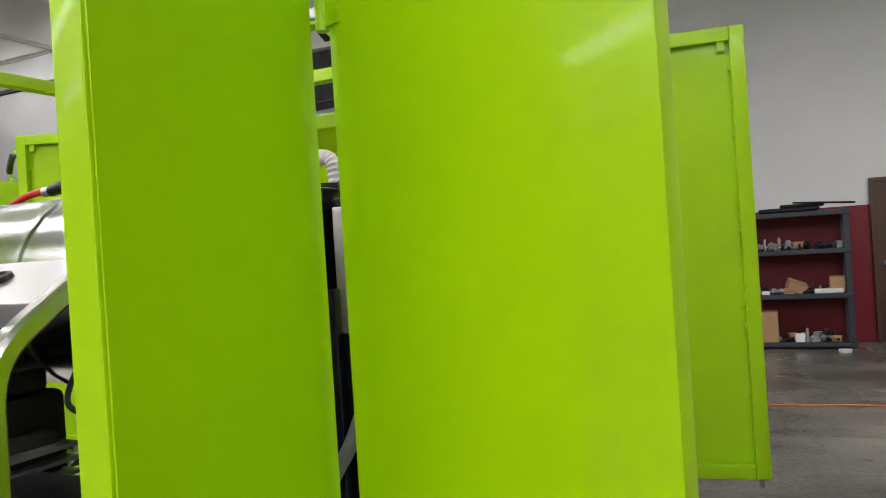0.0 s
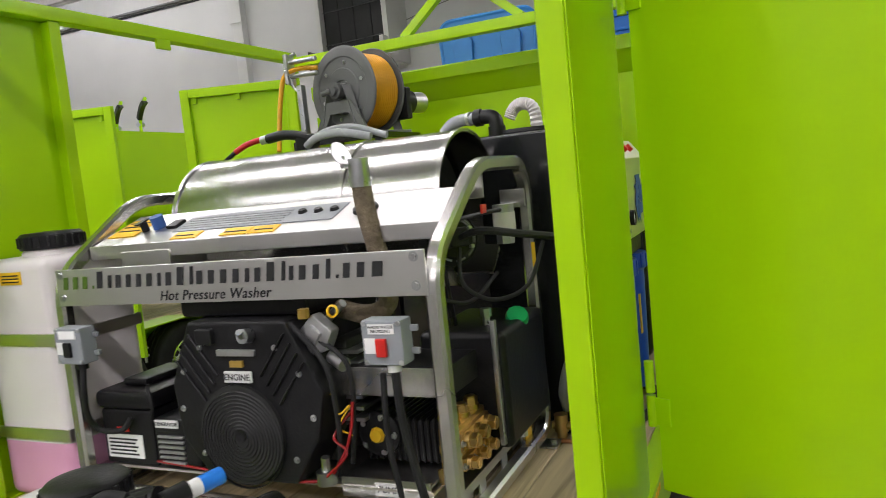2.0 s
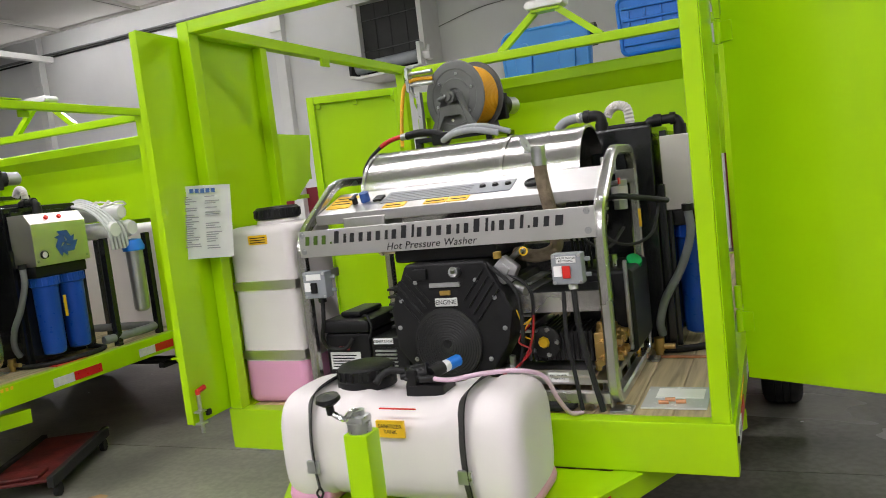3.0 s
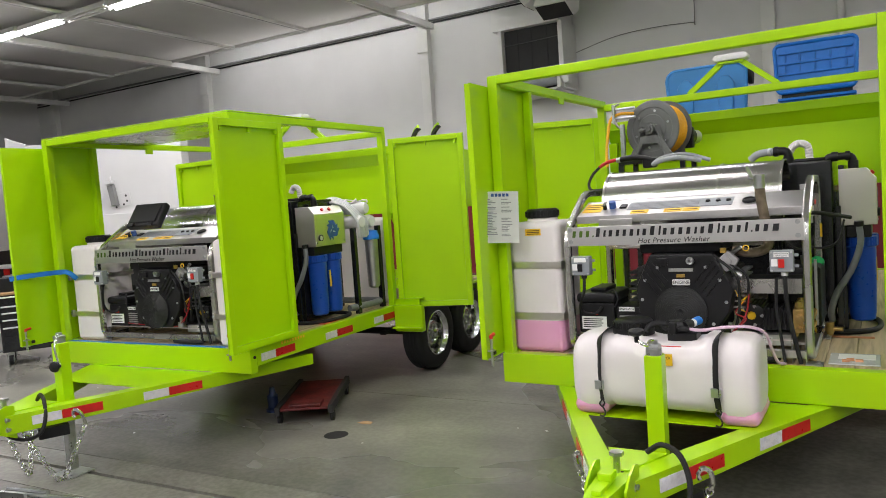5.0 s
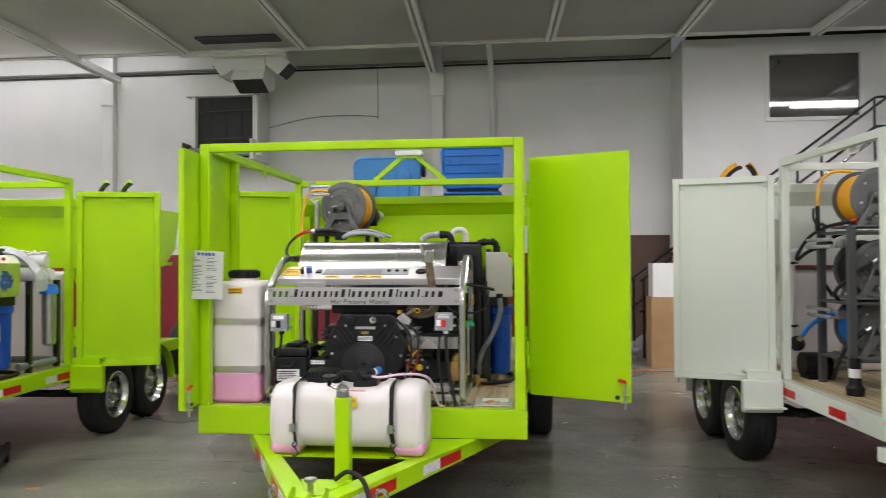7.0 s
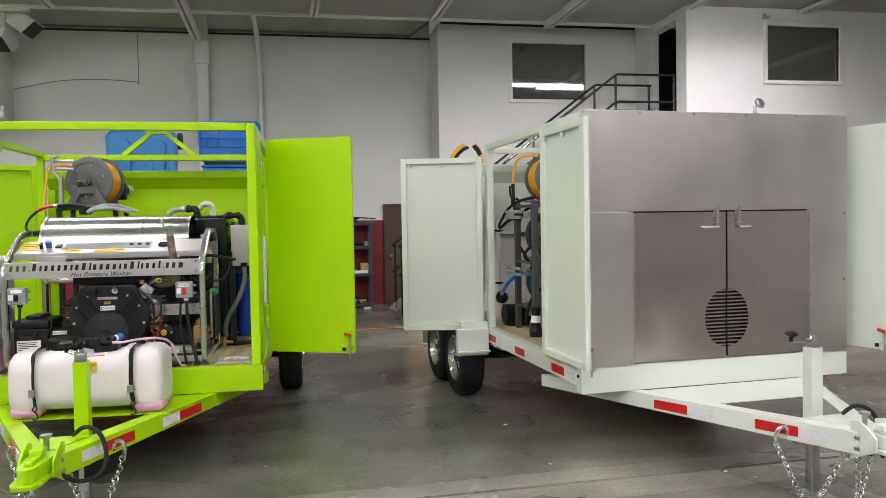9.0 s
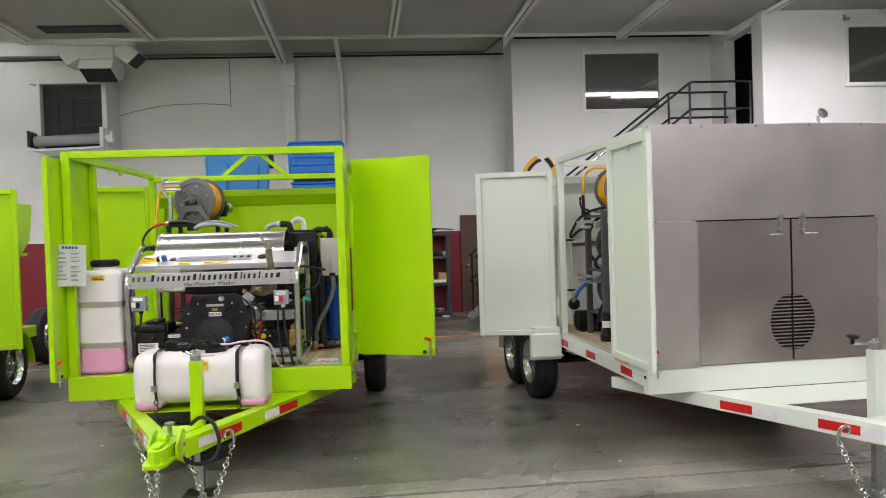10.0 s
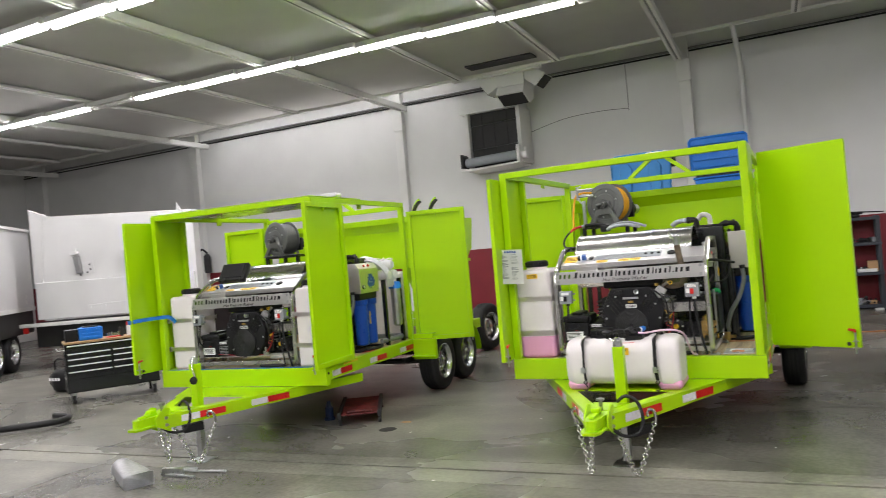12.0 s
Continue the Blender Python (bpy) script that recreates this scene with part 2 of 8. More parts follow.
BLUE_BIN = surface("blue_bin_plastic", (0.008, 0.17, 0.62), 0.42, 0, 0.08, 4.0, 0.06, 50.0)
BLUE_PALE = surface("pale_blue_bin_plastic", (0.035, 0.23, 0.58), 0.42, 0, 0.08, 4.0, 0.06, 50.0)
BLUE_TAPE = surface("blue_masking_tape", (0.01, 0.16, 0.5), 0.6, 0, 0.05, 12.0)
GREEN_CAP = surface("green_plastic", (0.01, 0.42, 0.13), 0.35, 0, 0.05, 6.0)
TANK = milky("milky_white_tank", (0.78, 0.735, 0.735))
PINK = milky("pink_liquid_in_tank", (0.74, 0.36, 0.56))
PINK_TUBE = milky("pink_clear_tube", (0.74, 0.53, 0.66))
CLEAR_HOSE = surface("clear_hose", (0.62, 0.64, 0.64), 0.25, 0, 0.06, 10.0)
GREY_HOSE = surface("grey_ribbed_hose", (0.2, 0.21, 0.22), 0.4, 0, 0.1, 20.0)
WRAP = surface("tan_exhaust_wrap", (0.16, 0.125, 0.085), 0.9, 0, 0.3, 20.0, 0.9, 90.0)
WOOD = planks_wood("treated_pine", (0.62, 0.5, 0.3))
CARD = surface("brown_cardboard", (0.42, 0.26, 0.13), 0.8, 0, 0.08, 5.0)
BROWN_DOOR = surface("brown_painted_door", (0.085, 0.045, 0.03), 0.45, 0, 0.1, 2.0)
GLASS_DARK = surface("dark_window_glass", (0.05, 0.05, 0.045), 0.04, 0, 0.05, 1.0, rough_vary=0.01, ior=2.6)
TUBE_GLOW = glowing("fluorescent_tube", (0.985, 0.96, 0.975), 24.0)
OAK_TOP = planks_wood("tool_chest_wood_top", (0.45, 0.27, 0.12))
SMOKY = surface("smoky_clear_hose", (0.34, 0.36, 0.38), 0.25, 0, 0.1, 14.0)
GOLD_DULL = surface("dull_gold_plastic", (0.34, 0.22, 0.04), 0.45, 0, 0.1, 8.0)
GALVANISED = surface("galvanised_sheet", (0.7, 0.7, 0.71), 0.38, 0.55, 0.12, 30.0)
ORANGE_CORD = surface("orange_cord", (0.6, 0.2, 0.05), 0.5, 0, 0.05, 6.0)
JACK_BLUE = surface("dark_blue_enamel", (0.008, 0.02, 0.07), 0.4, 0, 0.15, 8.0)
# red darkened to put the shade under the trailer into the dolly's paint
SHADED_RED = surface("worn_red_paint", (0.11, 0.014, 0.012), 0.55, 0, 0.5, 9.0, 0.2)


# ---- building helpers ----
OFFSETS = {}


def thing(name, base, at=None, label="", category="", group="", kind=""):
    """An Empty at base (in the frame `at`) that parents its parts; the parts are drawn in that frame's coordinates."""
    ob = new(name)
    ob.empty_display_size = 0.2
    ob.matrix_basis = (at or Matrix.Identity(4)) @ Matrix.Translation(base)
    OFFSETS[ob.name] = Vector(base)
    return tagged(ob, label, category, group, kind)


def mesh_of(name, bm, mat, angle=38):
    bmesh.ops.recalc_face_normals(bm, faces=bm.faces)
    data = bpy.data.meshes.new(name)
    bm.normal_update()
    shading = []
    if len(bm.faces) < 6000:
        # area-weighted normals keep the broad faces flat and the small roundings soft
        limit = math.cos(radians(angle))
        for f in bm.faces:
            n = f.normal
            for loop in f.loops:
                total = Vector((0, 0, 0))
                for g in loop.vert.link_faces:
                    if g.normal.dot(n) > limit:
                        total += g.normal * g.calc_area()
                shading.append(total.normalized() if total.length > 1e-12 else n.copy())
    bm.to_mesh(data)
    bm.free()
    for m in mat if isinstance(mat, (list, tuple)) else (mat,):
        data.materials.append(m)
    data.polygons.foreach_set("use_smooth", [True] * len(data.polygons))
    if shading:
        data.normals_split_custom_set(shading)
    else:
        data.set_sharp_from_angle(angle=radians(angle))
    return data


def part(name, bm, mat, parent, label="", angle=38):
    base = OFFSETS[parent.name]
    bmesh.ops.translate(bm, vec=-base, verts=bm.verts)
    ob = new(name, mesh_of(name, bm, mat, angle))
    ob.parent = parent
    OFFSETS[ob.name] = base
    return tagged(ob, label)


def again(ob, move, parent=None):
    """The same mesh once more, as a further part, moved by a vector or matrix; its own parts come along."""
    twin = new(ob.name.split(".")[0], ob.data)
    twin.parent = parent or ob.parent
    twin.matrix_basis = (move if isinstance(move, Matrix) else Matrix.Translation(move)) @ ob.matrix_basis
    OFFSETS[twin.name] = OFFSETS[ob.name]
    for child in ob.children:
        sub = new(child.name.split(".")[0], child.data)
        sub.parent, sub.matrix_basis = twin, child.matrix_basis
    return twin


def setting(name, bm, mat, label, category, angle=38):
    ob = new(name, mesh_of(name, bm, mat, angle))
    OFFSETS[ob.name] = Vector((0, 0, 0))
    return tagged(ob, label, category, kind="structure")


def bev(bm, verts, offset, segments=2):
    edges = {e for v in verts for e in v.link_edges}
    bmesh.ops.bevel(bm, geom=list(edges), offset=offset, segments=segments, profile=0.5, affect="EDGES", clamp_overlap=True)


def box(bm, x0, x1, y0, y1, z0, z1, r=0.0, seg=2, m=None):
    verts = bmesh.ops.create_cube(bm, size=1.0)["verts"]
    bmesh.ops.scale(bm, vec=(x1 - x0, y1 - y0, z1 - z0), verts=verts)
    bmesh.ops.translate(bm, vec=((x0 + x1) / 2, (y0 + y1) / 2, (z0 + z1) / 2), verts=verts)
    if m is not None:
        bmesh.ops.transform(bm, matrix=m, verts=verts)
    if r:
        bev(bm, verts, r, seg)
    return bm


def B():
    return bmesh.new()


def rod(bm, p, q, r, seg=16, r2=None, cap=True):
    """A round bar from p to q, tapered to r2."""
    p, q = Vector(p), Vector(q)
    turn = (q - p).to_track_quat("Z", "Y").to_matrix().to_4x4()
    verts = bmesh.ops.create_cone(bm, cap_ends=cap, segments=seg, radius1=r, radius2=r if r2 is None else r2, depth=(q - p).length)["verts"]
    bmesh.ops.transform(bm, matrix=Matrix.Translation((p + q) / 2) @ turn, verts=verts)
    return verts


def rounded(points, radius, n=5, closed=False):
    """A polyline with its corners rounded."""
    pts = [Vector(p) for p in points]
    out = [] if closed else [pts[0]]
    span = range(len(pts)) if closed else range(1, len(pts) - 1)
    for i in span:
        a, b, c = pts[i - 1], pts[i], pts[(i + 1) % len(pts)]
        d = min(radius, (a - b).length * 0.48, (c - b).length * 0.48)
        s, e = b + (a - b).normalized() * d, b + (c - b).normalized() * d
        out += [(1 - u) ** 2 * s + 2 * u * (1 - u) * b + u * u * e for u in (k / n for k in range(n + 1))]
    return out if closed else out + [pts[-1]]


def flowing(points, n=6):
    """A smooth line through the points."""
    pts = [Vector(p) for p in points]
    pts = [2 * pts[0] - pts[1]] + pts + [2 * pts[-1] - pts[-2]]
    out = []
    for i in range(1, len(pts) - 2):
        a, b, c, d = pts[i - 1 : i + 3]
        for k in range(n):
            u = k / n
            out.append(0.5 * (2 * b + (c - a) * u + (2 * a - 5 * b + 4 * c - d) * u**2 + (3 * b - a - 3 * c + d) * u**3))
    return out + [pts[-2]]


def sweep(bm, points, r, seg=10, closed=False, section=None):
    """A tube (or any section of (u, v) pairs) along a polyline."""
    pts = [Vector(p) for p in points]
    section = section or [(r * math.cos(2 * math.pi * k / seg), r * math.sin(2 * math.pi * k / seg)) for k in range(seg)]
    count = len(pts)
    ways = [((pts[(i + 1) % count] if closed or i < count - 1 else pts[i]) - (pts[i - 1] if closed or i else pts[i])).normalized() for i in range(count)]
    side = ways[0].orthogonal().normalized()
    if abs(ways[0].z) < 0.9:
        side = ways[0].cross(Vector((0, 0, 1))).normalized()
    rings = []
    for p, w in zip(pts, ways):
        side = (side - w * side.dot(w)).normalized()
        up = w.cross(side)
        rings.append([bm.verts.new(p + side * u + up * v) for u, v in section])
    m = len(section)
    for i in range(count if closed else count - 1):
        a, b = rings[i], rings[(i + 1) % count]
        for k in range(m):
            bm.faces.new((a[k], a[(k + 1) % m], b[(k + 1) % m], b[k]))
    if not closed:
        bm.faces.new(rings[0])
        bm.faces.new(rings[-1])
    return bm


def lathe(bm, profile, m=None, seg=32, closed=False):
    """A turned body: (radius, height) pairs round z, then moved by m."""
    rings = []
    for r, z in profile:
        rings.append([bm.verts.new((r * math.cos(2 * math.pi * k / seg), r * math.sin(2 * math.pi * k / seg), z)) for k in range(seg)])
    for i in range(len(rings) - (0 if closed else 1)):
        a, b = rings[i], rings[(i + 1) % len(rings)]
        for k in range(seg):
            bm.faces.new((a[k], a[(k + 1) % seg], b[(k + 1) % seg], b[k]))
    if not closed:
        bm.faces.new(rings[0])
        bm.faces.new(rings[-1])
    if m is not None:
        bmesh.ops.transform(bm, matrix=m, verts=[v for ring in rings for v in ring])
    return bm


def slab(bm, outline, d0, d1, m=None, r=0.0):
    """A flat plate: an outline of (x, z) pairs, from depth d0 to d1 along y, then moved by m."""
    a = [bm.verts.new((x, d0, z)) for x, z in outline]
    b = [bm.verts.new((x, d1, z)) for x, z in outline]
    bm.faces.new(a)
    bm.faces.new(b[::-1])
    for i in range(len(a)):
        j = (i + 1) % len(a)
        bm.faces.new((a[i], b[i], b[j], a[j]))
    if m is not None:
        bmesh.ops.transform(bm, matrix=m, verts=a + b)
    if r:
        bev(bm, a, r, 2)
    return bm


def facing(x, y, z, rx=0, ry=0, rz=0):
    """The pose of a flat thing drawn in x and z that faces -y, turned about its own place."""
    return pose(x, y, z, rx, ry, rz)


def lettering(text, size, depth=0.002, shear=0.0, spread=1.0):
    """Raised letters in x and z that face -y, centred, as a bmesh."""
    curve = bpy.data.curves.new("letters", "FONT")
    curve.body, curve.size, curve.extrude, curve.shear, curve.space_character = text, size, depth / 2, shear, spread
    curve.align_x, curve.align_y = "CENTER", "CENTER"
    ob = new("letters", curve)
    data = bpy.data.meshes.new_from_object(ob.evaluated_get(bpy.context.evaluated_depsgraph_get()))
    bpy.data.objects.remove(ob)
    bm = B()
    bm.from_mesh(data)
    bpy.data.meshes.remove(data)
    bmesh.ops.transform(bm, matrix=Matrix.Rotation(radians(90), 4, "X"), verts=bm.verts)
    return bm


def moved(bm, m):
    bmesh.ops.transform(bm, matrix=m, verts=bm.verts)
    return bm


def bolt(bm, p, way, r=0.008, h=0.006):
    rod(bm, p, Vector(p) + Vector(way) * h, r, 6)
    rod(bm, Vector(p) - Vector(way) * 0.001, Vector(p) + Vector(way) * 0.0015, r * 1.6, 12)


# ---- the hall ----
def hall():
    bm = B()
    box(bm, -22.5, 15, -16.5, BACK + 0.2, -0.3, -0.025)
    floor = setting("floor", bm, DARK, "grey polished concrete floor with dark joints and stains", "floor")
    flat = Matrix(((1, 0, 0, 0), (0, 0, 1, 0), (0, 1, 0, 0), (0, 0, 0, 1)))
    ys = (-16.5, -9.0, -4.6, -1.3, -1.0, -0.76, 1.22, 5.2, BACK + 0.2)
    xs = (-22.5, -14.0, -7.2, -0.4, 6.4, 15.0)
    for j in range(len(ys) - 1):
        pale = -1.31 < ys[j] < -0.9
        slope0, slope1 = (0.0 if k in (0, len(ys) - 1) else 0.04 for k in (j, j + 1))
        for i in range(len(xs) - 1):
            a, b = xs[i] + 0.0008, xs[i + 1] - 0.0008
            low, top = ys[j] + (0.018 if ys[j] == -1.0 else 0.003), ys[j + 1] - (0.018 if ys[j + 1] == -1.0 else 0.003)
            bm = B()
            slab(bm, [(a, low + slope0 * a), (b, low + slope0 * b), (b, top + slope1 * b), (a, top + slope1 * a)], -0.025, 0.0, flat)
            part("slab", bm, FLOOR_PALE if pale else FLOOR, floor)

    bm = B()
    box(bm, -22.5, 3.92, BACK, BACK + 0.2, 0, 6.4)
    north = setting("wall_north", bm, WALL, "white painted block wall above a red dado", "wall")
    bm = B()
    box(bm, -22.3, 2.9, BACK - 0.006, BACK, 0, 1.74)
    box(bm, 3.82, 3.92, BACK - 0.006, BACK, 0, 1.74)
    part("dado", bm, WALL_RED, north, "dark red painted lower band")
    bm = B()
    box(bm, -22.5, -22.3, -16.5, BACK, 0, 6.4)
    setting("wall_west", bm, WALL, "white painted wall at the far end of the hall", "wall")
    bm = B()
    box(bm, 14.8, 15.0, -16.5, 7.2, 0, 6.4)
    setting("wall_east", bm, WALL, "white painted side wall of the hall", "wall")
    bm = B()
    box(bm, -22.5, 15, -16.7, -16.5, 0, 6.4)
    setting("wall_south", bm, WALL, "white painted wall behind the aisle", "wall")

    # upper office: a near block and a far block with a window each, a doorway in the step between them
    def wall_with_hole(bm, x0, x1, y0, y1, z0, z1, hx0, hx1, hz0, hz1):
        rings = [[bm.verts.new(p) for p in ((a, y, c), (b, y, c), (b, y, d), (a, y, d))]
                 for y in (y0, y1) for a, b, c, d in ((x0, x1, z0, z1), (hx0, hx1, hz0, hz1))]
        for k in range(4):
            n = (k + 1) % 4
            for p, q in ((0, 1), (2, 3), (0, 2), (1, 3)):
                bm.faces.new((rings[p][k], rings[p][n], rings[q][n], rings[q][k]))
        bmesh.ops.recalc_face_normals(bm, faces=bm.faces[:])

    bm = B()
    wall_with_hole(bm, 3.92, 8.24, 9.04, 9.2, 0, 5.55, 5.42, 6.95, 4.11, 5.225)
    office = setting("wall_office_far", bm, WALL, "white painted wall of the raised office", "wall")
    bm = B()
    box(bm, 3.92, 4.08, 9.2, BACK + 0.2, 0, 5.55)
    part("return_wall", bm, WALL, office)
    bm = B()
    wall_with_hole(bm, 8.24, 14.8, 6.95, 7.11, 0, 6.4, 9.62, 11.08, 4.15, 5.13)
    office2 = setting("wall_office_near", bm, WALL, "white painted wall of the raised office with a doorway", "wall")
    bm = B()
    wall_with_hole(bm, 6.95, 9.04, -8.24, -8.04, 0, 6.4, 7.32, 8.40, 3.1, 5.29)
    part("return_wall", moved(bm, Matrix.Rotation(radians(90), 4, "Z")), WALL, office2)
    bm = B()
    box(bm, 3.92, 8.04, 9.034, 9.04, 0, 1.74)
    part("dado", bm, WALL_RED, office, "dark red painted lower band")
    bm = B()
    box(bm, 8.04, 14.8, 6.944, 6.95, 0, 1.74)
    part("dado", bm, WALL_RED, office2, "dark red painted lower band")
    # near-black inner walls: the darkness of the unlit rooms is in their colour
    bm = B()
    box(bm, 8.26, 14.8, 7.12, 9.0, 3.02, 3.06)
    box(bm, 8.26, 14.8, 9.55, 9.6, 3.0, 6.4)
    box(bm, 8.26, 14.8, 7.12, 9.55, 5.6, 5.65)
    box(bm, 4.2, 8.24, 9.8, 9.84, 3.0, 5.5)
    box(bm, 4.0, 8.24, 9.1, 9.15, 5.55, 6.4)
    setting("wall_office_inside", bm, DARK, "inner wall of the office, coloured near-black for its unlit rooms", "wall")
    for k, (x0, x1, z0, z1, y) in enumerate(((5.42, 6.95, 4.11, 5.225, 9.04), (9.62, 11.08, 4.15, 5.13, 6.95))):
        win = thing(f"window_{k + 1}", (x0, y, z0), None, "dark office window in a white frame, reflecting the lamps", "window", kind="structure")
        bm = B()
        for a, b, c, d in ((x0 - 0.07, x1 + 0.07, z1, z1 + 0.07), (x0 - 0.07, x1 + 0.07, z0 - 0.07, z0), (x0 - 0.07, x0, z0, z1), (x1, x1 + 0.07, z0, z1)):
            box(bm, a, b, y - 0.03, y + 0.05, c, d, 0.006)
        part("window_frame", bm, STEEL_WHITE, win)
        bm = B()
        box(bm, x0, x1, y + 0.03, y + 0.038, z0, z1)
        part("pane", bm, GLASS_DARK, win)

    # ceiling blanket, roof above it, hanging rails
    bm = B()
    cols, rows = 60, 46
    x0, x1, y0, y1 = -22.3, 14.8, -16.5, 8.25
    grid = [[bm.verts.new((x0 + (x1 - x0) * i / cols, y0 + (y1 - y0) * j / rows,
                           CEIL + 0.018 * noise.noise(Vector((i * 0.55, j * 0.5, 0))) - 0.008 * abs(math.sin(i * 0.9)))) for j in range(rows + 1)] for i in range(cols + 1)]
    for i in range(cols):
        for j in range(rows):
            bm.faces.new((grid[i][j], grid[i][j + 1], grid[i + 1][j + 1], grid[i + 1][j]))
    bmesh.ops.solidify(bm, geom=bm.faces[:], thickness=0.05)
    box(bm, x0, x1, y1, y1 + 0.05, CEIL - 0.06, CEIL + 0.06, 0.01)
    setting("ceiling", bm, CEILING, "white insulation blanket ceiling between steel rails", "ceiling", 60)
    bm = B()
    box(bm, -22.5, 15, -16.7, BACK + 0.2, 6.4, 6.55)
    setting("roof", bm, STEEL_GREY, "grey steel roof deck above the ceiling", "roof")

    for k in range(-9, 7):
        x = -0.66 + 2.18 * k
        column = k % 3 == 0
        askew = Matrix(((1, -0.04, 0, 0.34), (0, 1, 0, 0), (0, 0, 1, 0), (0, 0, 0, 1)))
        far = BACK - 0.2 if column and x < 3 else 8.2
        deep = 0.16 if column else 0.085
        rail = thing("ceiling_rail", (x, 0, CEIL - 0.2), None, "white double steel rail hung under the ceiling", "rail", "rails under the ceiling", "structure")
        bm = B()
        for s in (-1, 1):
            box(bm, x + s * 0.05 - 0.028, x + s * 0.05 + 0.028, -16.5, far, CEIL - deep, CEIL - 0.03, 0.006, 1)
        box(bm, x - 0.075, x + 0.075, -16.5, far, CEIL - 0.075, CEIL - 0.03)
        part("beam", moved(bm, askew), STEEL_WHITE, rail)
        bm = B()
        box(bm, x - 0.02, x + 0.02, -16.5, far - 0.01, CEIL - deep + 0.02, CEIL - 0.076)
        part("slot", moved(bm, askew), STEEL_GREY, rail)
        if column and x < 3:
            x = -0.62 + 6.88 * k / 3
            col = thing("column", (x, BACK - 0.09, 0), None, "white painted steel column against the wall", "column", "columns on the back wall", "structure")
            bm = B()
            box(bm, x - 0.11, x + 0.11, BACK - 0.16, BACK, 0, 6.4, 0.01)
            part("shaft", bm, STEEL_WHITE, col)
            bm = B()
            box(bm, x - 0.14, x + 0.14, BACK - 0.2, BACK - 0.16, 4.85, 5.3, 0.01)
            part("bracket", bm, STEEL_WHITE, col)

    bm = B()
    sweep(bm, [(-22.2, BACK - 0.04, 5.56), (3.5, BACK - 0.04, 5.53), (3.85, BACK - 0.35, 5.75)], 0.028, 8)
    ob = setting("wall_pipe", bm, STEEL_GREY, "grey conduit along the top of the wall", "pipe")
    # near-black strip on the wall standing for a line of shadow
    bm = B()
    box(bm, -22.3, 3.92, BACK - 0.02, BACK, 5.47, 5.505)
    part("shadow_gap", bm, DARK, ob, "dark strip for the shadow line below the conduit")
    bm = B()
    sweep(bm, rounded([(0.46, 8.3, 5.47), (0.46, 8.9, 5.42), (0.47, BACK - 0.07, 5.1), (0.47, BACK - 0.07, 0.0)], 0.3), 0.05, 10)
    setting("drain_pipe", bm, STEEL_WHITE, "white painted pipe running down the wall", "pipe")
    bm = B()
    sweep(bm, flowing([(-4.2, BACK - 0.02, 4.3), (-3.3, BACK - 0.02, 4.5), (-2.5, BACK - 0.02, 4.54), (-1.9, BACK - 0.02, 4.51), (-1.84, BACK - 0.02, 4.53), (-1.84, BACK - 0.02, 5.5)]), 0.008, 6)
    setting("wall_cable", bm, STEEL_GREY, "thin grey cable tacked to the wall", "cable")


hall()


def light_row(row, x0, x1, lit, slope=0.0, top=CEIL):
    for k, x in enumerate(x0 + 1.24 * i for i in range(int((x1 - x0) / 1.24))):
        y = row + slope * (x + 5)
        lamp = thing("ceiling_light", (x, y, top - 0.24), None, "twin-tube fluorescent strip light under the ceiling", "ceiling light", "strip lights under the ceiling")
        bm = B()
        slab(bm, [(-0.1, 0.0), (0.1, 0.0), (0.06, 0.1), (-0.06, 0.1)], 0, 1.22, pose(x, y, top - 0.2, 0, 0, -90) )
        part("housing", bm, STEEL_WHITE, lamp)
        for s in (-1, 1):
            bm = B()
            rod(bm, (x + 0.02, y + s * 0.055, top - 0.23), (x + 1.2, y + s * 0.055, top - 0.23), 0.019, 10)
            part("tube", bm, TUBE_GLOW if lit(k) else WHITE, lamp)


for row_y in LIGHT_ROWS[:2]:
    light_row(row_y, -15.0, 1.0, lambda k: k % 8 != 3, 0.05)
# housings for the added, unseen wall-wash row
light_row(8.75, -13.6, -5.6, lambda k: True, 0.0, 6.5)
light_row(OFFICE_ROW, 3.6, 11.0, lambda k: True)
for row_y in LIGHT_ROWS[2:]:
    light_row(row_y, -12.0, 9.0, lambda k: True)


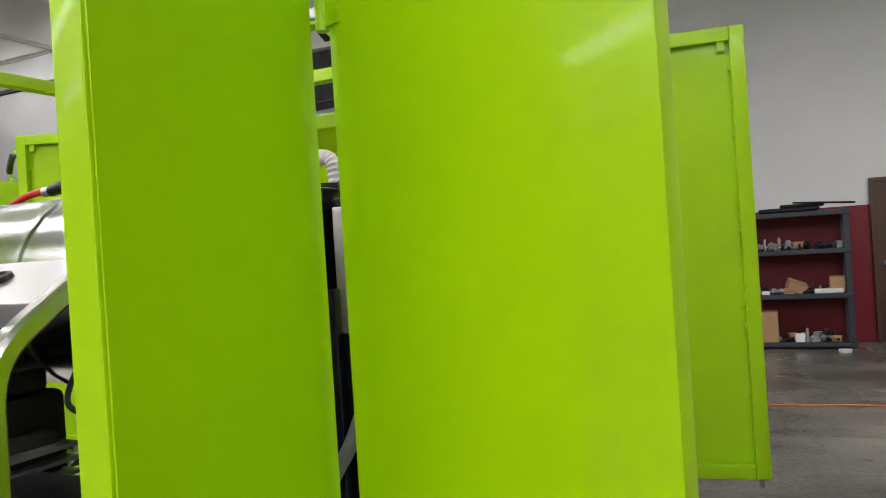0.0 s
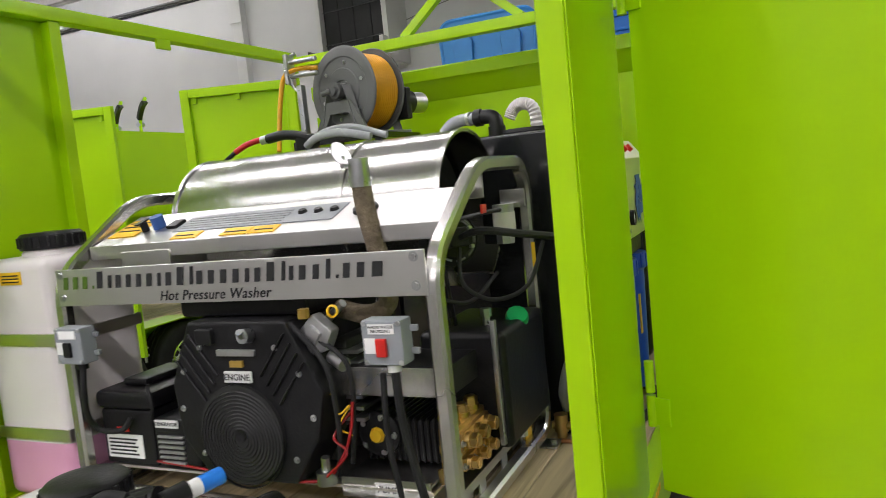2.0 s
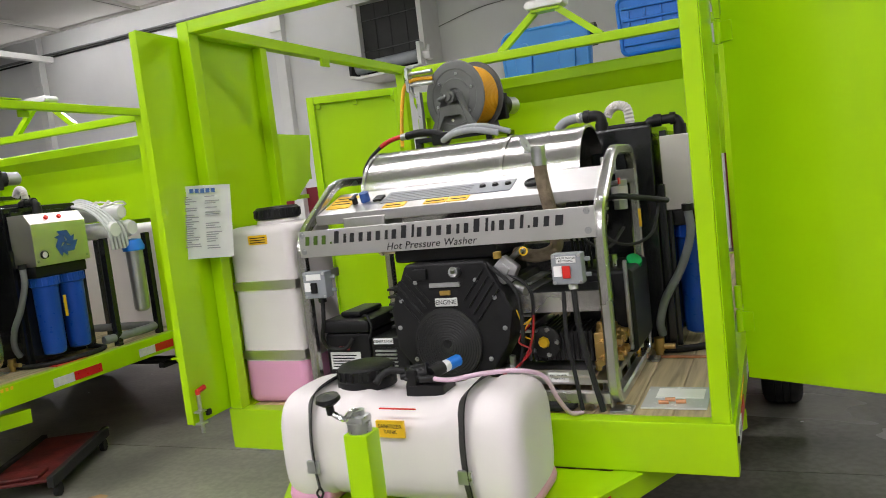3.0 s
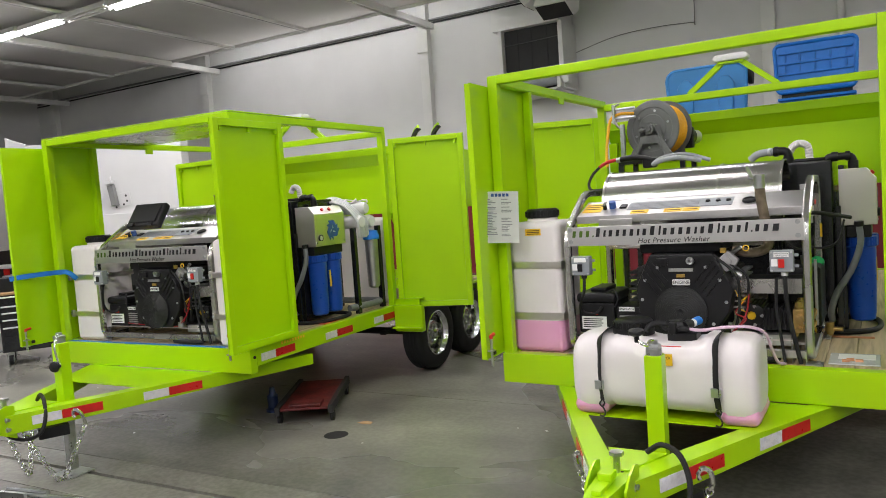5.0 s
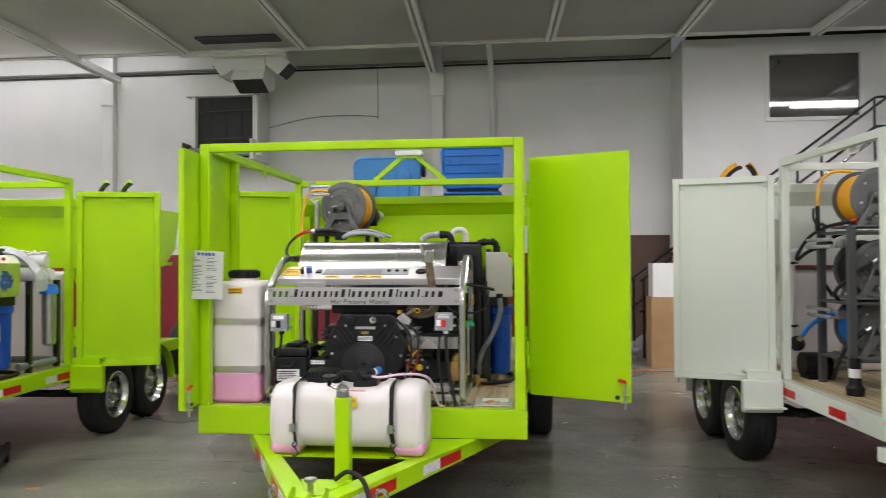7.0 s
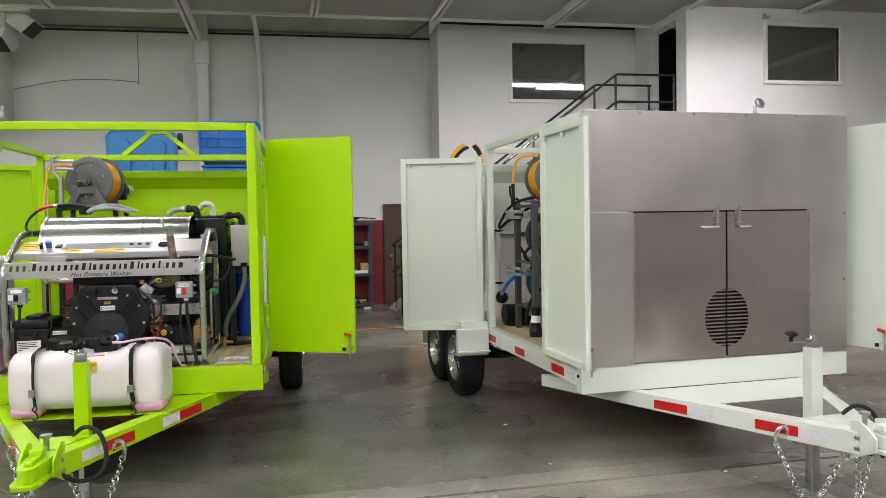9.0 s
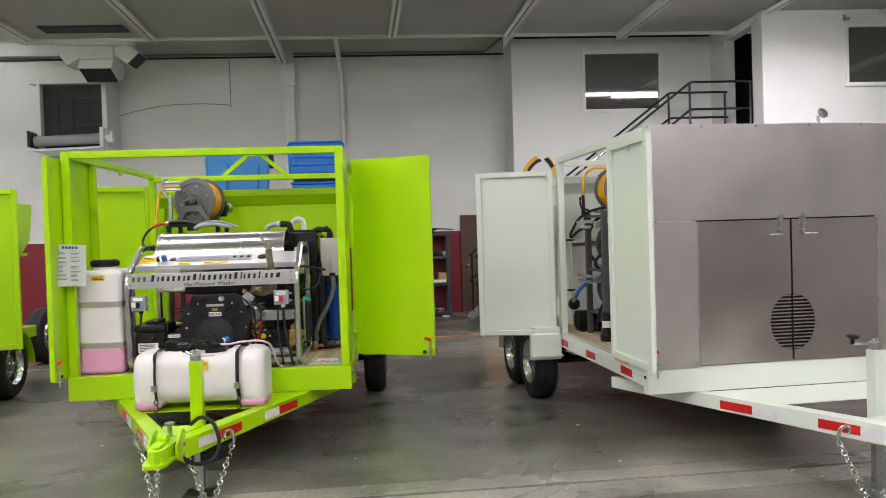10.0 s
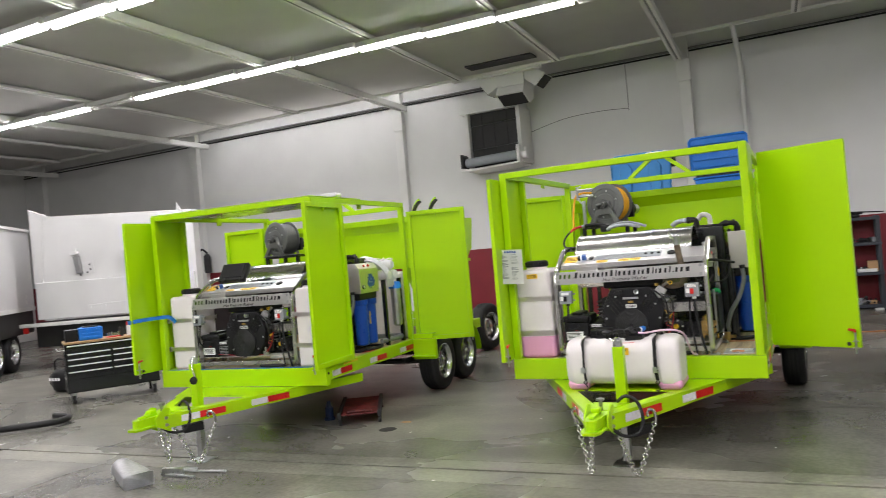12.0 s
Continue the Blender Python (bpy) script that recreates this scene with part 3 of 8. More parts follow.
# ---- trailers ----
def wheel_meshes():
    turn = Matrix.Rotation(radians(90), 4, "Y")
    bm = B()
    lathe(bm, [(0.205, -0.095), (0.235, -0.108), (0.30, -0.112), (0.335, -0.10), (0.352, -0.075), (0.354, -0.045), (0.349, -0.043), (0.349, -0.037), (0.355, -0.035), (0.356, -0.004), (0.350, -0.002),
               (0.350, 0.004), (0.356, 0.006), (0.355, 0.035), (0.349, 0.037), (0.349, 0.043), (0.354, 0.045), (0.352, 0.075), (0.335, 0.10), (0.30, 0.112), (0.235, 0.108), (0.205, 0.095)], turn, 48, True)
    tyre = mesh_of("tyre", bm, RUBBER)
    bm = B()
    lathe(bm, [(0.212, 0.092), (0.217, 0.103), (0.209, 0.108), (0.202, 0.094), (0.196, 0.086), (0.191, 0.07), (0.185, 0.064), (0.181, 0.035), (0.172, 0.018), (0.155, 0.024), (0.125, 0.046), (0.09, 0.05), (0.075, 0.03), (0.045, 0.03),
               (0.045, 0.085), (0.03, 0.095), (0.0005, 0.095), (0.0005, -0.07), (0.19, -0.07), (0.2, -0.1), (0.21, -0.09)], turn, 44, True)
    for k in range(5):
        a = 2 * math.pi * k / 5
        rod(bm, (0.04, 0.062 * math.cos(a), 0.062 * math.sin(a)), (0.068, 0.062 * math.cos(a), 0.062 * math.sin(a)), 0.011, 6)
    rim = mesh_of("wheel", bm, ALLOY)
    bm = B()
    box(bm, -0.014, 0.016, -0.02, 0.02, -0.024, 0.024, 0.007, 2)
    holes = mesh_of("slot", bm, DARK)
    return tyre, rim, holes


TYRE, RIM, SLOTS = wheel_meshes()


def hold(parent, name, data, local):
    ob = new(name, data)
    ob.parent = parent
    base = Vector((0, 0, 0)) if ob.parent.parent else OFFSETS[parent.name]
    ob.matrix_basis = Matrix.Translation(-base) @ local
    OFFSETS[ob.name] = OFFSETS[parent.name]
    return ob


def door(trailer, paint, hinge, angle, flip, z0, z1, width, latch=True):
    """A swing door of sheet on a tube frame. It runs along +x from its hinge; its frame is on the +y side, or on -y with flip."""
    m = pose(hinge[0], hinge[1], 0, 0, 0, angle)
    s = -1 if flip else 1

    def by(bm, x0, x1, ya, yb, za, zb, r=0.0):
        box(bm, x0, x1, min(s * ya, s * yb), max(s * ya, s * yb), za, zb, r, 2, m)

    bm = B()
    by(bm, 0.012, width, 0.0, 0.006, z0, z1, 0.002)
    body = part("door", bm, paint, trailer)
    bm = B()
    for a, b, c, d in ((0.014, 0.064, z0 + 0.002, z1 - 0.002), (width - 0.052, width - 0.002, z0 + 0.002, z1 - 0.002), (0.064, width - 0.052, z0 + 0.002, z0 + 0.052), (0.064, width - 0.052, z1 - 0.052, z1 - 0.002)):
        by(bm, a, b, 0.006, 0.038, c, d, 0.005)
    for x in (0.075, width * 0.5, width - 0.08):
        by(bm, x - 0.012, x + 0.012, 0.008, 0.03, z1 - 0.085, z1 - 0.05, 0.002)
    k = random.Random(int(1000 * abs(hinge[0] + z0)))
    for _ in range(9):
        z = k.uniform(z0 + 0.1, z1 - 0.1)
        by(bm, width - 0.058, width - 0.05, 0.006, 0.03, z, z + 0.012, 0.002)
    part("door_frame", bm, paint, body)
    for z in (z0 + 0.27, z1 - 0.25):
        bm = B()
        for za, zb in ((z - 0.09, z - 0.004), (z + 0.004, z + 0.09)):
            rod(bm, m @ Vector((-0.004, s * -0.004, za)), m @ Vector((-0.004, s * -0.004, zb)), 0.013, 12)
        by(bm, -0.004, 0.05, -0.006, 0.002, z - 0.085, z - 0.01, 0.002)
        part("hinge", bm, paint, body)
    if latch:
        bm = B()
        x, y = width - 0.03, s * -0.018
        rod(bm, m @ Vector((x, y, z0 - 0.04)), m @ Vector((x, y, z0 + 0.13)), 0.008, 10)
        for z in (z0 + 0.0, z0 + 0.05):
            by(bm, x - 0.02, x + 0.02, -0.034, 0.0, z, z + 0.008, 0.001)
        part("latch_pin", bm, ZINC, body)
        bm = B()
        sweep(bm, [m @ Vector((x, y, z0 + 0.125)), m @ Vector((x, y - 0.002, z0 + 0.138)), m @ Vector((x - 0.045, y - 0.002, z0 + 0.145))], 0.011, 8)
        part("latch_grip", bm, RED_PLASTIC, body, "red rubber latch grip")
        bm = B()
        by(bm, width * 0.86, width * 0.86 + 0.028, -0.016, 0.0, z0 + 0.018, z0 + 0.044, 0.006)
        part("bumper", bm, RUBBER, body)
    return body


def chain(start, low, end, count, seed):
    """Welded links along a hanging line."""
    rnd = random.Random(seed)
    a, b, c = Vector(start), Vector(low), Vector(end)
    path = flowing([a, a.lerp(b, 0.5) + Vector((0, 0, -0.02)), b, b.lerp(c, 0.5) + Vector((0, 0, -0.02)), c], 24)
    lengths = [0.0]
    for p, q in zip(path, path[1:]):
        lengths.append(lengths[-1] + (q - p).length)

    def along(d):
        for i in range(len(path) - 1):
            if lengths[i + 1] >= d:
                u = (d - lengths[i]) / max(1e-6, lengths[i + 1] - lengths[i])
                return path[i].lerp(path[i + 1], u)
        return path[-1]

    bm = B()
    for k in range(count):
        d = lengths[-1] * (k + 0.5) / count
        p, w = along(d), (along(min(lengths[-1], d + 0.01)) - along(max(0, d - 0.01))).normalized()
        half = 0.56 * lengths[-1] / count
        side = w.orthogonal().normalized()
        side = Matrix.Rotation(radians(90 * (k % 2) + rnd.uniform(-20, 20) + 45), 3, w) @ side
        ring = []
        for j in range(10):
            t = 2 * math.pi * j / 10
            ring.append(p + w * (half * 1.12 * math.cos(t)) + side * (0.016 * math.sin(t)))
        sweep(bm, ring, 0.0052, 6, True)
    return bm


def tape(trailer, mat, p, q, h, out):
    """A reflective strip h high from p to q on a face whose outward way is out."""
    p, q, out = Vector(p), Vector(q), Vector(out).normalized() * 0.003
    up = Vector((0, 0, h))
    bm = B()
    a = [bm.verts.new(v) for v in (p, q, q + up, p + up)]
    b = [bm.verts.new(v + out) for v in (p, q, q + up, p + up)]
    bm.faces.new(a)
    bm.faces.new(b)
    for i in range(4):
        j = (i + 1) % 4
        bm.faces.new((a[i], a[j], b[j], b[i]))
    part("reflector", bm, mat, trailer)


TIP = 0.04     # the coupler stands a little off the middle


def trailer(at, paint, label, hinge_left, hinge_right, fold_left, fold_right, rear_left, rear_right, roof, light, crank, post=(0.0, 0.0), TIP=TIP, mid=(0.43, 0.43)):
    t = thing("equipment_trailer", (0, 0, 0), at, label, "trailer", "trailers in a row")

    def one(name, *boxes, mat=paint, r=0.006, lab=""):
        bm = B()
        for b in boxes:
            box(bm, *b, r)
        return part(name, bm, mat, t, lab)

    one("front_channel", (-1.05, 1.05, 0.0, 0.07, 0.505, 0.685))
    for s in (-1, 1):
        one("side_channel", (min(s * 0.98, s * 1.05), max(s * 0.98, s * 1.05), 0.07, 4.3, 0.55, 0.685))
        one("front_post", (min(s * 0.976, s * 1.036), max(s * 0.976, s * 1.036), 0.0, 0.06, 0.685, 2.365))
        one("middle_post", (min(s * 0.986, s * 1.036), max(s * 0.986, s * 1.036), mid[s > 0], mid[s > 0] + 0.05, 0.685, 2.312))
        one("rear_post", (min(s * 0.976, s * 1.036), max(s * 0.976, s * 1.036), 1.98, 2.04, 0.685, 2.335))
        one("top_rail", (min(s * 0.977, s * 1.035), max(s * 0.977, s * 1.035), 0.06, 2.04, 2.312, 2.3645))
        one("side_panel", (min(s * 1.036, s * 1.04), max(s * 1.036, s * 1.04), 0.006, mid[s > 0] + 0.052, 0.686, 2.36), r=0.0015)
        one("rail_tab", (min(s * 0.972, s * 0.986), max(s * 0.972, s * 0.986), 1.0, 1.08, 2.27, 2.313), r=0.003)
        # fender with tread step
        x0, x1 = min(s * 1.055, s * 1.31), max(s * 1.055, s * 1.31)
        bm = B()
        box(bm, x0, x1, 2.0, 3.16, 0.735, 0.745, 0.002)
        curl = [(3.16 + 0.42 * math.sin(radians(a)), 0.32 + 0.42 * math.cos(radians(a))) for a in range(0, 91, 9)]
        sweep(bm, [((x0 + x1) / 2, y, z) for y, z in curl], 0, 4, False, [(-(x1 - x0) / 2, -0.005), ((x1 - x0) / 2, -0.005), ((x1 - x0) / 2, 0.005), (-(x1 - x0) / 2, 0.005)])
        out = (0, 0.05) if s > 0 else (-0.05, 0)
        box(bm, x0 + out[0], x1 + out[1], 1.93, 2.0, 0.44, 0.69, 0.02)
        box(bm, x0, x1, 1.98, 2.0, 0.68, 0.745, 0.003)
        box(bm, x0 + out[0], x1 + out[1], 1.89, 1.93, 0.475, 0.49, 0.002)
        part("fender", bm, paint, t)
        for y in (2.36, 3.14):
            wheel = hold(t, "wheel", RIM, pose(s * 1.175, y, 0.356, 0, 0, 0 if s > 0 else 180))
            sub = new("tyre", TYRE)
            sub.parent = wheel
            for k in range(10):
                a = 2 * math.pi * (k + 0.5) / 10
                sub = new("slot", SLOTS)
                sub.parent = wheel
                sub.matrix_basis = pose(0.034, 0.138 * math.cos(a), 0.138 * math.sin(a)) @ Matrix.Rotation(a, 4, "X")
    one("rear_channel", (-0.98, 0.98, 4.23, 4.3, 0.55, 0.685))
    one("top_rail", (-0.976, 0.976, 0.0, 0.06, 2.312, 2.3655))
    one("top_rail", (-0.976, 0.976, 1.98, 2.04, 2.28, 2.335))
    for y in (2.36, 3.14):
        bm = B()
        rod(bm, (-1.08, y, 0.36), (1.08, y, 0.36), 0.035, 12)
        part("axle", bm, DARK, t)
    for y in (0.7, 1.3, 1.9, 2.5, 3.1, 3.7):
        one("cross_beam", (-0.98, 0.98, y, y + 0.05, 0.55, 0.64), mat=DARK)
    for s in (-1, 1):
        one("leaf_spring", (s * 0.9 - 0.03, s * 0.9 + 0.03, 1.95, 3.55, 0.40, 0.44), mat=DARK)

    # drawbar: two beams that run in under the frame as far as its sides
    flat = Matrix(((1, 0, 0, 0), (0, 0, 1, 0), (0, 1, 0, 0), (0, 0, 0, 1)))
    for s in (-1, 1):
        bm = B()
        slab(bm, [(s * 1.049, 0.70), (s * 0.99, 0.70), (TIP + s * 0.015, -1.14), (TIP + s * 0.015, -1.25), (TIP + s * 0.085, -1.25)], 0.386, 0.504, flat, 0.006)
        for v in bm.verts:
            if v.co.z < 0.45:
                v.co.z += 0.032 * max(0.0, (v.co.y + 0.4) / 1.1)
        part("drawbar", bm, paint, t)
        way = Vector((s * 1.049 - TIP - s * 0.085, 1.95, 0)).normalized()
        out = Vector((way.y * s, -way.x * s, 0))
        for d, long, mat in ((0.14, 0.17, SILVER_TAPE), (0.312, 0.245, RED), (0.82, 0.17, SILVER_TAPE), (0.992, 0.235, RED)):
            p = Vector((TIP + s * 0.085, -1.25, 0.42)) + way * d + out * 0.0005
            tape(t, mat, p, p + way * long, 0.057, out)
    bm = B()
    slab(bm, [(TIP - 0.13, -0.92), (TIP + 0.13, -0.92), (TIP + 0.03, -1.16), (TIP - 0.03, -1.16)], 0.5045, 0.511, flat)
    part("drawbar_plate", bm, paint, t)
    bm = B()
    slab(bm, [(-0.69, -0.005), (0.74, -0.005), (0.50, -0.47), (-0.44, -0.47)], 0.498, 0.5035, flat)
    part("tread_plate", bm, paint, t)
    # coupler: two ears, a tapered nose with a flared lip, a latch on top
    bm = B()
    slab(bm, [(-0.07, -1.20), (0.07, -1.20), (0.058, -1.33), (0.05, -1.43), (0.04, -1.49), (0.02, -1.52), (-0.02, -1.52), (-0.04, -1.49), (-0.05, -1.43), (-0.058, -1.33)], 0.44, 0.515, flat, 0.014)
    coupler = part("coupler", moved(bm, pose(TIP, 0.0, 0.0)), paint, t)
    bm = B()
    slab(bm, [(-0.075, -1.36), (0.075, -1.36), (0.068, -1.50), (0.045, -1.55), (-0.045, -1.55), (-0.068, -1.50)], 0.425, 0.445, flat, 0.006)
    part("coupler_lip", moved(bm, pose(TIP, 0.0, 0.0)), paint, coupler)
    for s in (-1, 1):
        bm = B()
        slab(bm, [(-1.36, 0.43), (-1.19, 0.35), (-1.19, 0.555), (-1.24, 0.57), (-1.30, 0.545), (-1.36, 0.50)], s * 0.079 - 0.006, s * 0.079 + 0.006, Matrix(((0, 1, 0, TIP), (1, 0, 0, 0), (0, 0, 1, 0), (0, 0, 0, 1))), 0.004)
        ear = part("coupler_ear", bm, paint, coupler)
        for z in (0.42, 0.48):
            bm = B()
            bolt(bm, (TIP + s * 0.085, -1.24, z), (s, 0, 0), 0.012, 0.012)
            part("bolt", bm, ZINC, coupler)
    bm = B()
    box(bm, TIP - 0.02, TIP + 0.02, -1.46, -1.27, 0.515, 0.535, 0.006)
    box(bm, TIP - 0.03, TIP + 0.03, -1.36, -1.29, 0.53, 0.565, 0.008)
    part("latch", bm, paint, coupler)
    bm = B()
    rod(bm, (TIP, -1.2, 0.505), (TIP, -1.2, 0.59), 0.014, 10)
    rod(bm, (TIP, -1.2, 0.585), (TIP, -1.2, 0.60), 0.03, 6)
    part("latch_bolt", bm, ZINC, coupler)

    # jack, a little to one side of the middle
    px, py = post
    shift = pose(px, py, 0)
    bm = B()
    box(bm, 0.062, 0.142, -0.940, -0.864, 0.40, 0.885, 0.006)
    jack = part("jack_post", moved(bm, shift), paint, t)
    bm = B()
    box(bm, 0.074, 0.131, -0.931, -0.874, 0.03, 0.42, 0.006)
    for z in (0.12, 0.20, 0.28):
        rod(bm, (0.073, -0.903, z), (0.132, -0.903, z), 0.009, 8)
    part("inner_tube", moved(bm, shift), ZINC, jack)
    bm = B()
    slab(bm, [(0.0, -1.0), (0.2, -1.0), (0.2, -0.81), (0.0, -0.81)], 0.0, 0.008, flat, 0.003)
    part("foot", moved(bm, shift), ZINC, jack)
    bm = B()
    rod(bm, (0.1, -0.903, 0.885), (0.1, -0.903, 0.915), 0.036, 16)
    box(bm, 0.07, 0.13, -0.933, -0.873, 0.905, 0.935, 0.01)
    rod(bm, (0.1, -0.903, 0.935), (0.1, -0.903, 0.95), 0.02, 12)
    part("jack_head", moved(bm, shift), ZINC, jack)
    ax, az = crank
    bm = B()
    sweep(bm, flowing([(0.1, -0.903, 0.945), (0.1 + 0.15 * ax, -0.925, 0.945 + 0.1 * az), (0.1 + 0.3 * ax, -0.948, 0.92 + 0.4 * az), (0.1 + ax, -0.95, 0.915 + az)]), 0.009, 8)
    part("crank", moved(bm, shift), CHROME, jack)
    k = Vector((0.1 + ax, -0.95, 0.91 + az))
    way = Vector((0, -0.15, 1)).normalized() if az > 0 else Vector((0.3, -1, 0.1)).normalized()
    bm = B()
    rod(bm, k, k + way * 0.035, 0.012, 12)
    lathe(bm, [(0.0005, 0.0), (0.026, 0.004), (0.037, 0.014), (0.034, 0.026), (0.0005, 0.034)], Matrix.Translation(k + way * 0.03) @ way.to_track_quat("Z", "Y").to_matrix().to_4x4(), 16)
    part("crank_knob", moved(bm, shift), BLACK, jack)

    # chains, hook, cable
    for s in (-1, 1):
        part("safety_chain", chain((TIP + s * 0.09, -1.16, 0.375), (TIP + s * 0.165, -0.99, 0.015), (TIP + s * 0.285, -0.86, 0.36), 28, 5 + s), CHROME, t)
        bm = B()
        sweep(bm, flowing([(TIP + s * x, y, z) for x, y, z in ((0.285, -0.86, 0.355), (0.30, -0.88, 0.40), (0.295, -0.90, 0.45), (0.27, -0.92, 0.465), (0.25, -0.92, 0.44), (0.255, -0.91, 0.415))]), 0.012, 8)
        part("hook", bm, CHROME, t)
    bm = B()
    sweep(bm, flowing([(0.10, -0.98, 0.53), (0.17, -1.0, 0.575), (0.25, -1.03, 0.545), (0.29, -1.06, 0.44), (0.27, -1.10, 0.35), (0.19, -1.17, 0.335), (0.12, -1.24, 0.40), (0.10, -1.28, 0.50)]), 0.012, 8)
    part("trailer_cable", bm, RUBBER, t)
    bm = B()
    box(bm, -0.09, 0.09, -0.035, 0.035, 0.30, 0.371, 0.006, 2, pose(0.24, -0.98, 0, 0, 0, 62))
    part("breakaway_box", bm, BLACK, t)

    # doors
    door(t, paint, (-1.064, hinge_left), fold_left, fold_left > 180, 0.69, 2.305, 0.735)
    door(t, paint, (1.064, hinge_right), fold_right, False, 0.69, 2.305, 0.73 if fold_right > 0 else 0.70)
    door(t, paint, (-1.06, rear_left[2]), rear_left[0], False, 0.66, 2.248, rear_left[1])
    door(t, paint, (1.06, 2.03), rear_right[0], True, 0.66, 2.248, rear_right[1])

    # hopper over the axles
    bm = B()
    box(bm, -1.05, 1.05, 2.34, 2.38, 1.55, 2.20, 0.004)
    hopper = part("hopper", bm, paint, t)

    def of_hopper(name, bm, mat=paint):
        return part(name, bm, mat, hopper)

    bm = B()
    turned = Matrix(((0, 1, 0, 0), (1, 0, 0, 0), (0, 0, 1, 0), (0, 0, 0, 1)))
    slab(bm, [(2.338, 2.205), (2.255, 2.205), (2.25, 2.195), (2.25, 2.135), (2.338, 2.03)], -1.05, 1.05, turned, 0.003)
    of_hopper("lip", bm)
    for s in (-1, 1):
        bm = B()
        slab(bm, [(2.382, 1.55), (3.9, 1.55), (4.2, 1.75), (4.3, 2.1), (4.3, 2.20), (2.382, 2.20)], s * 1.035 - 0.015, s * 1.035 + 0.015, turned, 0.004)
        of_hopper("side_wall", bm)
        bm = B()
        box(bm, s * 1.01 - 0.035, s * 1.01 + 0.035, 2.27, 2.337, 0.685, 2.028, 0.004)
        of_hopper("hopper_post", bm)
        bm = B()
        slab(bm, [(2.39, 1.548), (3.9, 1.548), (3.4, 1.0), (2.8, 1.0)], s * 0.8 - 0.01, s * 0.8 + 0.01, turned)
        of_hopper("chute_side", bm)
    bm = B()
    box(bm, -1.018, 1.018, 4.26, 4.30, 1.75, 2.20, 0.004)
    of_hopper("back_wall", bm)
    bm = B()
    box(bm, -1.018, 1.018, 2.382, 4.2, 1.56, 1.6)
    of_hopper("hopper_floor", bm)

    # lamp bracket over the rear rail
    bm = B()
    for s in (-1, 1):
        sweep(bm, [(s * 0.32 + 0.02, 2.02, 2.33), (s * 0.07 + 0.02, 2.02, 2.535)], 0, 4, False, [(-0.02, -0.02), (0.02, -0.02), (0.02, 0.02), (-0.02, 0.02)])
    box(bm, -0.07, 0.11, 1.98, 2.06, 2.525, 2.543, 0.003)
    bracket = part("lamp_bracket", bm, paint, t)
    bm = B()
    slab(bm, [(-0.09, 0.0), (0.13, 0.0), (0.15, 0.02), (0.13, 0.05), (-0.09, 0.05), (-0.11, 0.02)], -0.06, 0.06, pose(0.0, 2.02, 2.544), 0.012)
    part("work_lamp", bm, WHITE, bracket, "white oval work lamp")

    if roof:
        one("roof_panel", (-1.036, 1.036, 0.002, 1.0, 2.3665, 2.376), r=0.003)
        one("roof_lining", (-0.975, 0.975, 0.062, 1.0, 2.345, 2.3645), mat=STAINLESS, r=0.002, lab="bare metal underside of the roof panel")

    # reflectors and maker's mark on the side channels
    for s in (-1, 1):
        for y, mat in ((0.11, SILVER_TAPE), (0.27, RED), (0.88, SILVER_TAPE), (1.04, RED), (1.60, SILVER_TAPE), (1.76, RED)):
            tape(t, mat, (s * 1.0502, y, 0.575), (s * 1.0502, y + (0.155 if mat is SILVER_TAPE else 0.22), 0.575), 0.057, (s, 0, 0))
        for k in range(9):
            bm = B()
            box(bm, min(s * 1.0503, s * 1.052), max(s * 1.0503, s * 1.052), 0.335 + 0.032 * k, 0.335 + 0.032 * k + 0.018, 0.653, 0.673)
            part("name_mark", bm, YELLOW, t, "small gold mark")
        bm = B()
        rod(bm, (s * 1.05, 0.04, 0.62), (s * 1.056, 0.04, 0.62), 0.012, 12)
        part("side_marker", bm, BLACK, t)
    # deck planks
    bm = B()
    box(bm, -0.0685, 0.0685, 0.072, 4.23, 0.643, 0.678, 0.004, 1)
    first = part("plank", bm, WOOD, t)
    first.location.x = -0.98 + 0.07
    for k in range(1, 14):
        plank = new("plank", first.data)
        plank.parent, plank.location = t, (-0.98 + 0.07 + 0.14 * k, 0, 0)
    return t


AT_B = pose(0, 0, 0)
AT_A = pose(-3.945, -0.36, 0, 0, 0, 3.0)
AT_C = pose(4.175, -0.60, 0, 0, 0, 4.2)
trailer_b = trailer(AT_B, GREEN, "lime green tandem-axle wash trailer with open side doors", 0.50, 0.525, 272.5, -23.5, (202.0, 0.67, 2.12), (8.5, 0.70), False, True, (-0.06, 0.04), (-0.027, 0.20), mid=(0.49, 0.46))
trailer_a = trailer(AT_A, GREEN, "lime green tandem-axle wash trailer with a roofed front bay", 0.44, 0.50, 266.0, 271.0, (175.0, 0.70, 2.03), (14.3, 0.73), True, True, (0.045, -0.17), (0.09, 0.06), 0.11)
trailer_c = trailer(AT_C, CREAM, "off-white tandem-axle wash trailer with a stainless front", 0.56, 0.52, 270.5, 284.0, (161.3, 0.76, 2.03), (3.0, 0.70), False, True, (-0.19, 0.025), (-0.045, 0.10))


# ---- the pressure washer skid ----
BURNER = pose(0.49, 0.42, 1.43, 0, 0, 48) @ Matrix.Rotation(radians(84), 4, "X") @ Matrix.Scale(0.88, 4)


